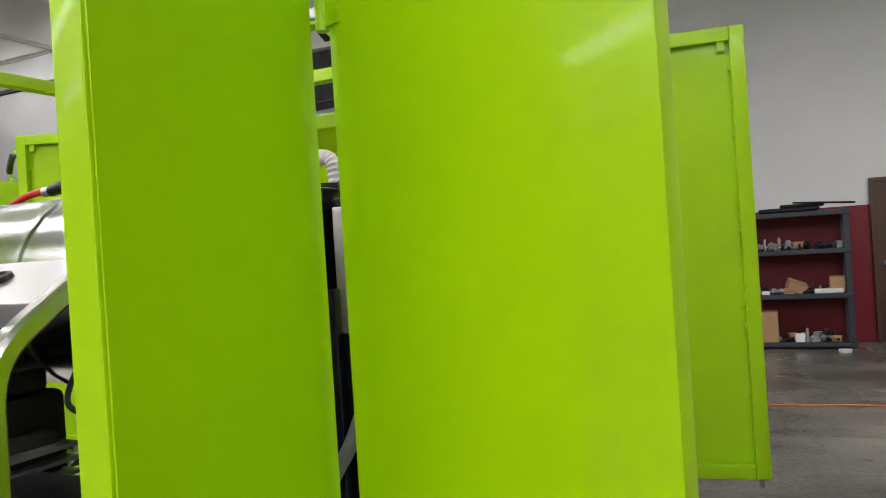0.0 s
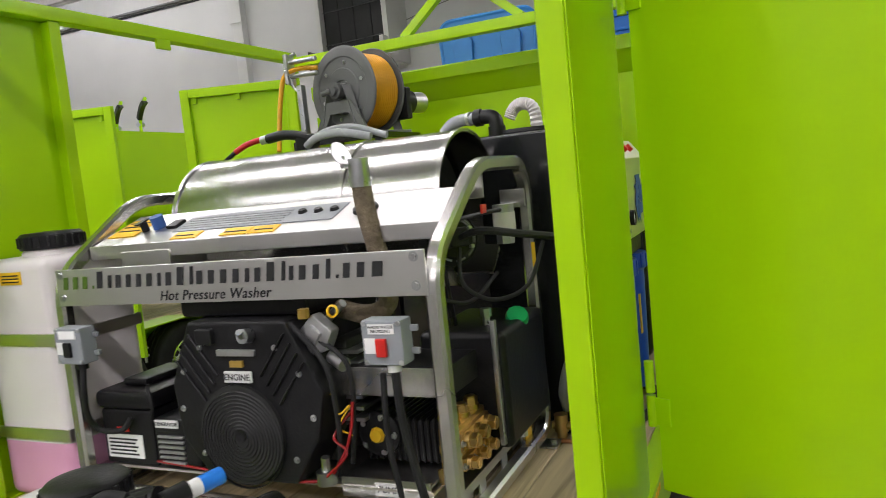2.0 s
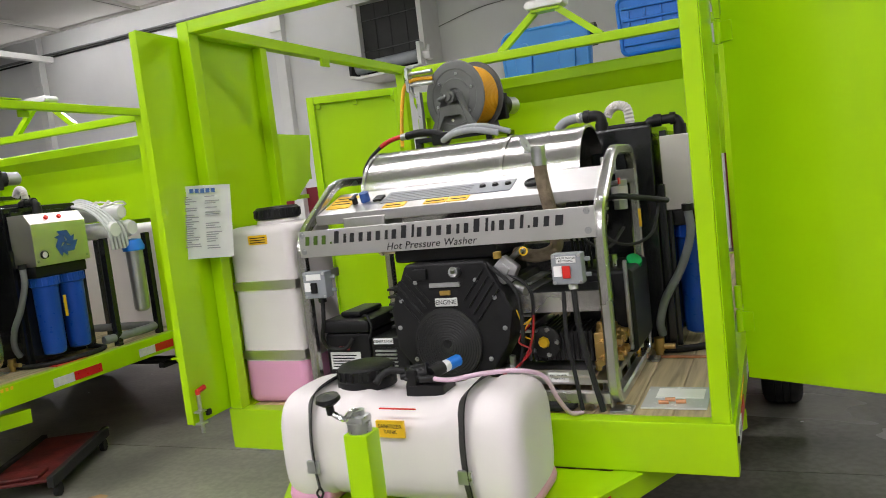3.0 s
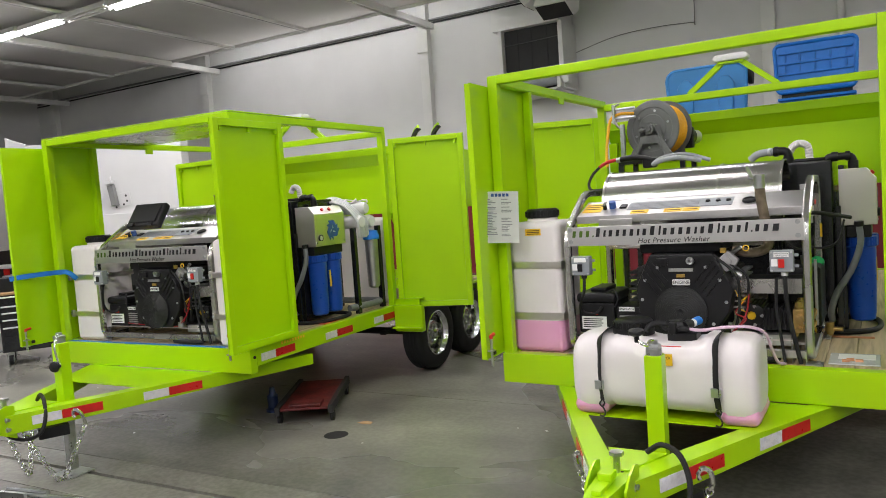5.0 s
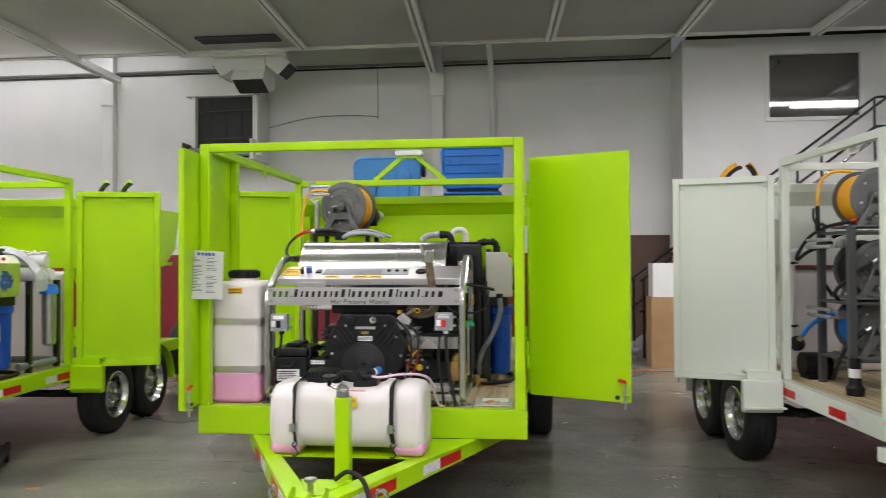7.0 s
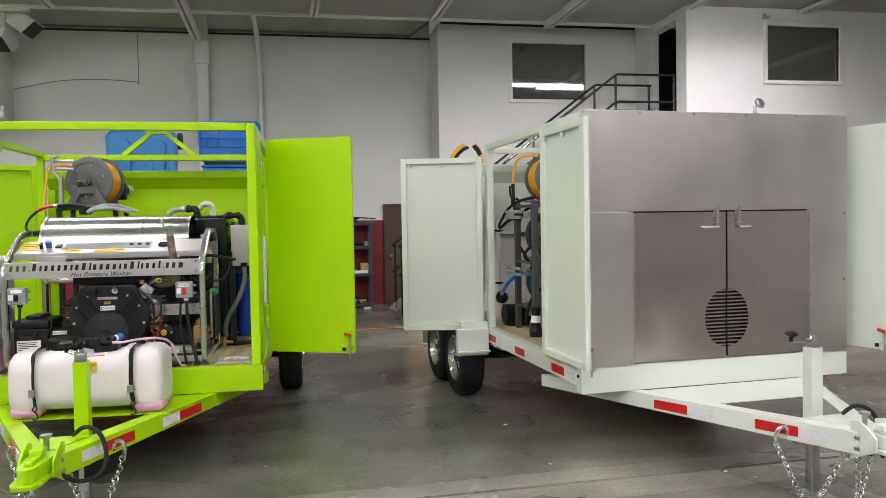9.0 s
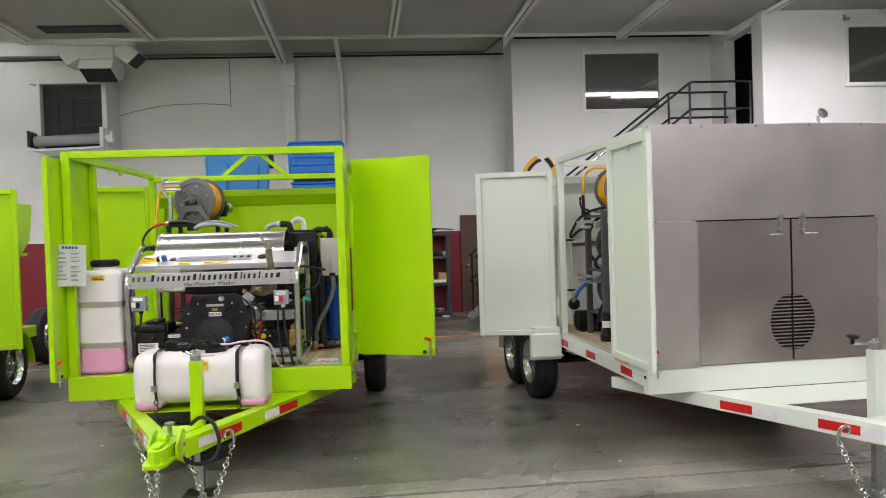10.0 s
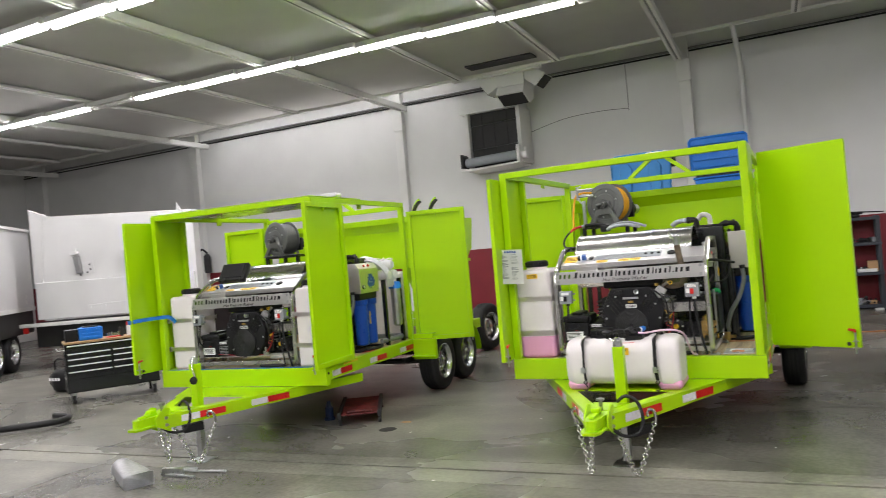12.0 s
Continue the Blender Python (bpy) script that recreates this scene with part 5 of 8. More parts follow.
    rod(bm, (0.61, 0.66, 1.43), (0.61, 0.66, 1.49), 0.036, 20)
    filt = part("fuel_filter", bm, TANK, w, "cream coloured fuel filter")
    bm = B()
    rod(bm, (0.61, 0.66, 1.39), (0.61, 0.66, 1.43), 0.03, 8)
    part("filter_bowl", bm, ALU, filt)
    bm = B()
    rod(bm, (0.61, 0.66, 1.49), (0.61, 0.66, 1.515), 0.034, 14)
    part("filter_lid", bm, ALU, filt)
    bm = B()
    box(bm, 0.655, 0.68, 0.735, 0.737, 1.30, 1.38)
    part("yellow_label", bm, YELLOW, w)
    bm = B()
    box(bm, 0.632, 0.638, 0.60, 0.66, 0.735, 0.79)
    part("yellow_label", bm, YELLOW, w)
    bm = B()
    box(bm, 0.676, 0.682, 0.29, 0.325, 1.51, 1.535, 0.002)
    part("red_tag", bm, RED_PLASTIC, w)

    # switch boxes
    for x, z, red in ((0.545, 1.245, True), (-0.515, 1.235, False)):
        bm = B()
        box(bm, x - 0.055, x + 0.055, -0.085, -0.03, z - 0.055, z + 0.055, 0.006)
        box(bm, x + 0.055, x + 0.075, -0.045, -0.035, z + 0.02, z + 0.035, 0.002)
        box(bm, x + 0.055, x + 0.075, -0.045, -0.035, z - 0.035, z - 0.02, 0.002)
        sb = part("switch_box", bm, GREY_BOX, w, "grey plastic switch box with a rocker switch")
        bm = B()
        box(bm, x - 0.014, x + 0.014, -0.096, -0.085, z - 0.032, z + 0.012, 0.003)
        part("rocker", bm, RED_PLASTIC if red else BLACK, sb)
        bm = B()
        box(bm, x - 0.035, x + 0.035, -0.0875, -0.085, z + 0.022, z + 0.046)
        box(bm, x - 0.047, x - 0.018, -0.0875, -0.085, z - 0.025, z + 0.012)
        part("label", bm, PAPER, sb)
        if red:
            part("label_words", moved(lettering("WASTE WATER\nRECYCLING", 0.0098, 0.001), pose(x, -0.088, z + 0.034)), INK, sb)
        bm = B()
        rod(bm, (x + 0.01, -0.055, z - 0.075), (x + 0.01, -0.055, z - 0.053), 0.017, 12)
        part("gland", bm, WHITE if red else BLACK, sb)
        for a in (-1, 1):
            for b in (-1, 1):
                bm = B()
                bolt(bm, (x + a * 0.046, -0.085, z + b * 0.047), (0, -1, 0), 0.004, 0.003)
                part("screw", bm, ZINC, sb)

    def hose(name, mat, r, pts, lab=""):
        bm = B()
        sweep(bm, flowing(pts, 7), r, 9)
        return part(name, bm, mat, w, lab)

    hose("cable", RUBBER, 0.011, [(0.555, -0.055, 1.17), (0.56, -0.055, 1.05), (0.575, -0.04, 0.92), (0.60, -0.03, 0.78), (0.615, -0.03, 0.715)])
    hose("cable", RUBBER, 0.008, [(0.515, -0.045, 1.16), (0.51, -0.045, 1.0), (0.525, -0.04, 0.86), (0.54, -0.035, 0.72)])
    hose("cable", RUBBER, 0.009, [(-0.505, -0.055, 1.165), (-0.51, -0.06, 1.08), (-0.545, -0.03, 1.0), (-0.535, 0.0, 0.95), (-0.47, 0.02, 0.945), (-0.44, 0.035, 0.98)])
    hose("cable", RUBBER, 0.008, [(0.20, 0.03, 1.27), (0.31, 0.01, 1.17), (0.325, 0.02, 1.05), (0.31, 0.04, 0.93), (0.28, 0.06, 0.84)])
    hose("cable", RUBBER, 0.007, [(0.24, 0.05, 1.24), (0.36, 0.04, 1.16), (0.355, 0.05, 1.0), (0.33, 0.06, 0.88)])
    hose("cable", RUBBER, 0.006, [(-0.40, 0.08, 1.07), (-0.36, 0.04, 1.075), (-0.34, 0.03, 1.03), (-0.36, 0.04, 0.98)])
    hose("cable", RUBBER, 0.006, [(0.50, 0.30, 1.38), (0.56, 0.22, 1.30), (0.62, 0.30, 1.27), (0.66, 0.42, 1.33)])
    hose("cable", BLACK, 0.007, [(0.48, 0.3, 1.47), (0.56, 0.32, 1.49), (0.6, 0.5, 1.50), (0.61, 0.64, 1.50)])
    hose("red_cable", RED_WIRE, 0.0042, [(0.37, 0.03, 1.06), (0.36, 0.02, 0.98), (0.33, 0.01, 0.91), (0.25, 0.02, 0.84), (0.05, 0.02, 0.83), (-0.12, 0.03, 0.835), (-0.35, 0.03, 0.85)], "red battery cable")
    hose("red_cable", RED_WIRE, 0.0036, [(0.34, 0.06, 1.02), (0.30, 0.03, 0.96), (0.355, 0.0, 0.93), (0.27, 0.0, 0.85)])
    hose("yellow_wire", YELLOW, 0.0026, [(0.30, 0.04, 1.08), (0.33, 0.02, 1.03), (0.36, 0.03, 1.05), (0.32, 0.03, 0.99), (0.35, 0.05, 0.96)])
    hose("black_hose", RUBBER, 0.014, [(0.57, 0.40, 1.0), (0.60, 0.44, 1.06), (0.66, 0.47, 1.04), (0.67, 0.48, 0.95), (0.67, 0.48, 0.87)])
    hose("black_hose", RUBBER, 0.018, [(0.40, 0.06, 0.76), (0.5, 0.0, 0.73), (0.38, -0.02, 0.725), (0.2, 0.0, 0.725)])
    bm = B()
    rod(bm, (0.67, 0.48, 0.82), (0.67, 0.48, 0.88), 0.017, 8)
    part("fitting", bm, ZINC, w)
    bm = B()
    rod(bm, (0.27, 0.02, 0.835), (0.27, 0.02, 0.87), 0.028, 14)
    rod(bm, (0.27, 0.02, 0.87), (0.275, 0.015, 0.91), 0.012, 8)
    part("fitting", bm, ZINC, w)
    for k in range(4):
        bm = B()
        rod(bm, (0.46 + 0.02 * k, 0.33 + 0.01 * k, 1.36), (0.455 + 0.022 * k, 0.40, 1.18), 0.006, 6)
        part("wire", bm, BLACK, w)
    return w


WASHER_SEAT = pose(-0.01, 0.105, -0.022)
washer_b = washer(AT_B @ WASHER_SEAT)


# ---- hose reel ----
def reel(at, centre, turn, hose_mat, label, radius=0.215, width=0.21):
    base = Vector(centre) - Vector((0, 0, radius + 0.01))
    r = thing("hose_reel", base, at, label, "hose reel", "hose reels")
    m = Matrix.Translation(centre) @ Matrix.Rotation(radians(turn), 4, "Z")
    half = width / 2
    lay = Matrix.Rotation(radians(90), 4, "X")      # z of a turned body becomes -y
    for s, nm in ((-1, "front_flange"), (1, "back_flange")):
        bm = B()
        y = s * half
        lathe(bm, [(0.0005, 0.0), (0.05, 0.0), (0.055, 0.006), (0.11, 0.006), (0.115, 0.001), (0.165, 0.001), (0.17, 0.006), (radius - 0.012, 0.006), (radius, 0.002), (radius + 0.004, -0.004), (radius, -0.01),
                   (radius - 0.015, -0.004), (0.0005, -0.004)], m @ Matrix.Translation((0, y, 0)) @ (lay if s < 0 else lay @ Matrix.Rotation(math.pi, 4, "X")), 48)
        disc = part(nm, bm, GREY_REEL, r)
        if s < 0:
            for k in range(6):
                a = 2 * math.pi * (k + 0.3) / 6
                bm = B()
                bolt(bm, m @ Vector((0.14 * math.cos(a), y - 0.004, 0.14 * math.sin(a))), m.to_3x3() @ Vector((0, -1, 0)), 0.006)
                part("bolt", bm, ZINC, disc)
    bm = B()
    turns, prof = 13, []
    for k in range(turns):
        y0 = -half + 0.012 + (width - 0.024) * k / turns
        step = (width - 0.024) / turns
        for j in range(5):
            a = math.pi * j / 5
            prof.append((radius * 0.84 + 0.009 * math.sin(a), y0 + step * (0.5 - 0.5 * math.cos(a))))
    prof = [(0.06, -half + 0.01)] + prof + [(0.06, half - 0.01)]
    lathe(bm, prof, m @ lay @ Matrix.Rotation(math.pi, 4, "X"), 44)
    part("wound_hose", bm, hose_mat, r)
    bm = B()
    for y in (-half - 0.03, half + 0.03):
        for s in (-1, 1):
            sweep(bm, [m @ Vector((s * 0.055, y, 0.02)), m @ Vector((s * 0.13, y, -radius + 0.0))], 0, 4, False, [(-0.02, -0.006), (0.02, -0.006), (0.02, 0.006), (-0.02, 0.006)])
        box(bm, -0.06, 0.06, y - 0.006, y + 0.006, -0.01, 0.03, 0.004, 2, m)
    box(bm, -0.19, 0.19, -half - 0.06, half + 0.06, -radius - 0.01, -radius + 0.005, 0.003, 2, m)
    part("stand", bm, GREY_REEL, r)
    bm = B()
    rod(bm, m @ Vector((0, -half - 0.08, 0)), m @ Vector((0, half + 0.06, 0)), 0.024, 16)
    rod(bm, m @ Vector((0, -half - 0.062, 0)), m @ Vector((0, -half - 0.02, 0)), 0.04, 20)
    rod(bm, m @ Vector((-0.01, -half - 0.075, 0)), m @ Vector((-0.06, -half - 0.085, -0.01)), 0.014, 10)
    part("swivel", bm, GREY_REEL, r)
    bm = B()
    rod(bm, m @ Vector((0.15, half + 0.035, -0.07)), m @ Vector((0.15, half + 0.10, -0.07)), 0.062, 20)
    box(bm, 0.09, 0.21, half + 0.02, half + 0.06, -0.16, 0.0, 0.01, 2, m)
    gear = part("gearbox", bm, BLACK, r)
    bm = B()
    rod(bm, m @ Vector((0.15, half + 0.10, -0.07)), m @ Vector((0.15, half + 0.20, -0.07)), 0.054, 24)
    rod(bm, m @ Vector((0.15, half + 0.20, -0.07)), m @ Vector((0.15, half + 0.215, -0.07)), 0.05, 24, 0.035)
    part("motor", bm, ALU, gear, "bright round reel motor")
    bm = B()
    slab(bm, [(-0.19, -radius + 0.005), (-0.085, -0.05), (0.085, -0.05), (0.19, -radius + 0.005), (0.13, -radius + 0.005), (0.062, -0.11), (-0.062, -0.11), (-0.13, -radius + 0.005)], -half - 0.046, -half - 0.036, m)
    part("bracket_plate", bm, GREY_REEL, r)
    return r


reel_b = reel(AT_B, (-0.50, 1.84, 2.075), -14, YELLOW_HOSE, "grey hose reel wound with yellow pressure hose", 0.218)


# ---- tanks and fittings on the trailers ----
def squircle(bm, stations, n=32, power=4.0):
    """A body lofted along x through rounded cross-sections: (x, y, z, half depth, half height)."""
    rings = []
    for x, y, z, a, b in stations:
        ring = []
        for k in range(n):
            t = 2 * math.pi * (k + 0.5) / n
            c, s = math.cos(t), math.sin(t)
            ring.append(bm.verts.new((x, y + a * math.copysign(abs(c) ** (2 / power), c), z + b * math.copysign(abs(s) ** (2 / power), s))))
        rings.append(ring)
    for p, q in zip(rings, rings[1:]):
        for k in range(n):
            bm.faces.new((p[k], p[(k + 1) % n], q[(k + 1) % n], q[k]))
    bm.faces.new(rings[0])
    bm.faces.new(rings[-1])


def sanitizer_tank(at):
    t = thing("sanitizer_tank", (0.01, -0.35, 0.513), at, "milky white spot-sprayer tank strapped on the drawbar, pink liquid inside", "tank")
    bm = B()
    st = []
    for x, f in ((-0.440, 0.62), (-0.434, 0.80), (-0.42, 0.90), (-0.395, 0.965), (-0.36, 1.0), (-0.29, 1.0), (-0.275, 0.95), (-0.235, 0.95), (-0.22, 0.99), (-0.115, 0.99), (-0.1, 0.99), (-0.07, 0.99), (-0.03, 0.99), (0.06, 0.99), (0.14, 0.99), (0.19, 0.99), (0.22, 0.995), (0.25, 1.0),
                 (0.265, 0.95), (0.305, 0.95), (0.32, 1.0), (0.39, 1.0), (0.42, 0.965), (0.44, 0.90), (0.453, 0.80), (0.459, 0.62)):
        low = 0.0 if -0.24 < x < 0.27 else 0.02
        sag = 0.016 * max(0.0, 1 - ((x - 0.06) / 0.16) ** 2) ** 0.5 if abs(x - 0.06) < 0.16 else 0.0
        st.append((x, -0.335, 0.733 - low * f - sag, 0.198 * f, (0.188 + low) * f - sag))
    squircle(bm, st, 40, 3.4)
    for z in (0.556, 0.562):
        bmesh.ops.bisect_plane(bm, geom=bm.verts[:] + bm.edges[:] + bm.faces[:], plane_co=(0, 0, z), plane_no=(0, 0, 1))
    for f in bm.faces:
        f.material_index = 1 if f.calc_center_median().z < 0.556 else (2 if f.calc_center_median().z < 0.562 else 0)
    body = part("tank_body", bm, [TANK, PINK, PINK_TUBE], t, angle=60)
    for x in (-0.345, 0.37):
        bm = B()
        box(bm, x - 0.09, x + 0.09, -0.515, -0.16, 0.5135, 0.60, 0.04, 4)
        part("tank_foot", bm, PINK, body, "moulded foot filled with pink liquid")
    bm = B()
    lathe(bm, [(0.0005, 0.905), (0.105, 0.905), (0.105, 0.935), (0.098, 0.94), (0.098, 0.972), (0.09, 0.98), (0.06, 0.984), (0.0005, 0.986)], pose(-0.158, -0.33, 0), 40)
    cap = part("filler_cap", bm, BLACK, t, "black ribbed screw cap")
    for k in range(20):
        a = 2 * math.pi * k / 20
        rib = B()
        box(rib, 0.096, 0.104, -0.006, 0.006, 0.938, 0.97, 0.002, 1, pose(-0.158, -0.33, 0) @ Matrix.Rotation(a, 4, "Z"))
        part("grip_rib", rib, BLACK, cap)
    bm = B()
    box(bm, 0.03, 0.17, -0.40, -0.30, 0.885, 0.925, 0.004)
    rod(bm, (0.045, -0.37, 0.947), (0.098, -0.352, 0.956), 0.034, 20)
    box(bm, 0.035, 0.075, -0.405, -0.325, 0.918, 0.978, 0.01)
    rod(bm, (0.005, -0.375, 0.948), (0.05, -0.37, 0.948), 0.013, 12)
    rod(bm, (0.09, -0.40, 0.948), (0.14, -0.40, 0.948), 0.013, 12)
    rod(bm, (0.10, -0.352, 0.95), (0.118, -0.29, 0.955), 0.0245, 20)
    pump = part("spray_pump", bm, BLACK, t)
    for k in range(8):
        a = 2 * math.pi * k / 8
        bm = B()
        rod(bm, (0.032, -0.37 + 0.032 * math.cos(a), 0.945 + 0.032 * math.sin(a)), (0.09, -0.355 + 0.032 * math.cos(a), 0.954 + 0.032 * math.sin(a)), 0.0065, 8)
        part("pump_screw", bm, BLACK, pump)
    bm = B()
    rod(bm, (0.118, -0.29, 0.953), (0.142, -0.205, 0.957), 0.021, 20)
    part("pump_motor", bm, WHITE, pump, "white labelled motor with a blue band")
    bm = B()
    rod(bm, (0.127, -0.26, 0.9544), (0.1425, -0.203, 0.9571), 0.0215, 20)
    part("motor_band", bm, BLUE_BIN, pump)
    bm = B()
    box(bm, -0.005, 0.125, -0.53, -0.524, 0.885, 0.889)
    part("red_line", bm, RED_PLASTIC, t)
    bm = B()
    sweep(bm, flowing([(0.02, -0.37, 0.965), (-0.03, -0.38, 0.97), (-0.06, -0.40, 0.955), (-0.07, -0.42, 0.935)]), 0.012, 10)
    part("suction_tube", bm, RUBBER, t)
    bm = B()
    sweep(bm, flowing([(0.135, -0.40, 0.948), (0.2, -0.40, 0.945), (0.3, -0.36, 0.955), (0.40, -0.29, 0.945), (0.455, -0.21, 0.90), (0.475, -0.14, 0.80), (0.49, -0.06, 0.725), (0.51, 0.02, 0.70)]), 0.008, 10)
    part("pink_tube", bm, PINK_TUBE, t, "clear tube filled with pink liquid")
    bm = B()
    box(bm, -0.018, 0.082, -0.540, -0.530, 0.795, 0.85)
    lab = part("yellow_label", bm, YELLOW, t)
    part("label_words", moved(lettering("SANITIZER\nTANK", 0.018, 0.001), pose(0.032, -0.5405, 0.823)), INK, lab)
    for x in (-0.285, 0.275):
        bm = B()
        sweep(bm, flowing([(x, -0.15, 0.62), (x, -0.148, 0.80), (x, -0.18, 0.90), (x, -0.26, 0.925), (x, -0.42, 0.925), (x, -0.498, 0.90), (x, -0.531, 0.80), (x, -0.533, 0.68), (x + 0.008, -0.53, 0.60)], 6), 0, 4, False,
              [(-0.019, -0.002), (0.019, -0.002), (0.019, 0.002), (-0.019, 0.002)])
        strap = part("strap", bm, BLACK, t)
        bm = B()
        box(bm, x - 0.022, x + 0.024, -0.545, -0.531, 0.655, 0.70, 0.003)
        part("buckle", bm, ZINC, strap)
        bm = B()
        sweep(bm, flowing([(x + 0.008, -0.53, 0.605), (x + 0.02, -0.53, 0.585), (x + 0.008, -0.53, 0.565), (x - 0.006, -0.53, 0.58), (x + 0.008, -0.53, 0.60)]), 0.004, 6)
        sweep(bm, flowing([(x + 0.008, -0.53, 0.567), (x + 0.022, -0.53, 0.535), (x + 0.01, -0.53, 0.515), (x - 0.008, -0.53, 0.52)]), 0.0045, 6)
        part("strap_hook", bm, DARK, strap)
    return t


sanitizer_tank(AT_B @ pose(0.018, 0.045, -0.01))


def upright_tank(at, x0, x1, y0, y1, level, mark, label):
    z0, z1 = 0.679, 1.425
    t = thing("chemical_tank", ((x0 + x1) / 2, (y0 + y1) / 2, z0), at, label, "tank", "upright tanks on the trailers")
    bm = B()
    box(bm, x0, x1, y0, y1, z0, z1 + 0.05, 0.04, 4)
    cx, cy = (x0 + x1) / 2 + 0.0, (y0 + y1) / 2
    lathe(bm, [(0.0005, z1), (0.10, z1 + 0.02), (0.095, z1 + 0.06), (0.085, z1 + 0.075), (0.0005, z1 + 0.075)], pose(cx, cy, 0), 32)
    if level:
        for z in (level, level + 0.012):
            bmesh.ops.bisect_plane(bm, geom=bm.verts[:] + bm.edges[:] + bm.faces[:], plane_co=(0, 0, z), plane_no=(0, 0, 1))
        for f in bm.faces:
            f.material_index = 1 if f.calc_center_median().z < level else 0
    part("tank_body", bm, [TANK, PINK], t)
    bm = B()
    lathe(bm, [(0.0005, z1 + 0.07), (0.098, z1 + 0.07), (0.102, z1 + 0.08), (0.1, z1 + 0.115), (0.09, z1 + 0.125), (0.0005, z1 + 0.128)], pose(cx, cy, 0), 32)
    cap = part("screw_cap", bm, BLACK, t)
    for k in range(24):
        bm = B()
        box(bm, 0.098, 0.106, -0.005, 0.005, z1 + 0.078, z1 + 0.113, 0.002, 1, pose(cx, cy, 0) @ Matrix.Rotation(2 * math.pi * k / 24, 4, "Z"))
        part("grip_rib", bm, BLACK, cap)
    for z in (0.905, 1.215):
        bm = B()
        box(bm, x0 - 0.012, x1 + 0.004, y0 - 0.006, y0 - 0.002, z - 0.02, z + 0.02, 0.001)
        box(bm, x0 - 0.03, x0 - 0.008, y0 - 0.014, y0 + 0.01, z - 0.028, z + 0.028, 0.003)
        box(bm, x1 + 0.002, x1 + 0.006, y0 - 0.004, y1, z - 0.02, z + 0.02, 0.001)
        band = part("strap_band", bm, STAINLESS_DULL, t)
        bm = B()
        bolt(bm, (x0 - 0.02, y0 - 0.014, z), (0, -1, 0), 0.008)
        part("bolt", bm, ZINC, band)
    if mark:
        bm = B()
        box(bm, cx - 0.045, cx + 0.055, y0 - 0.003, y0, 1.395, 1.435)
        lab = part("yellow_label", bm, YELLOW, t)
        bm = B()
        for z in (1.402, 1.412, 1.422):
            box(bm, cx - 0.035, cx + 0.045, y0 - 0.0045, y0 - 0.003, z, z + 0.004)
        part("printing", bm, INK, lab)
    return t


upright_tank(AT_B, -1.015, -0.675, 0.095, 0.435, 0.875, True, "milky white upright chemical tank, pink liquid at the bottom")
upright_tank(AT_A, -0.965, -0.625, 0.10, 0.44, 0, False, "milky white upright chemical tank held by metal bands")
upright_tank(AT_A, 0.70, 0.955, 0.06, 0.38, 0, False, "milky white upright tank with black bands beside the skid")


def emblem(m, size):
    """Three bent arrows in a ring, drawn in x and z."""
    bm = B()
    for k in range(3):
        r = m @ Matrix.Rotation(radians(120 * k), 4, "Y")
        s = size
        slab(bm, [(-0.30 * s, 0.42 * s), (0.12 * s, 0.42 * s), (0.26 * s, 0.18 * s), (0.40 * s, 0.26 * s), (0.30 * s, -0.12 * s), (-0.06 * s, 0.0 * s), (0.08 * s, 0.08 * s), (0.0 * s, 0.22 * s), (-0.16 * s, 0.22 * s)], -0.0015, 0.0, r)
    return bm


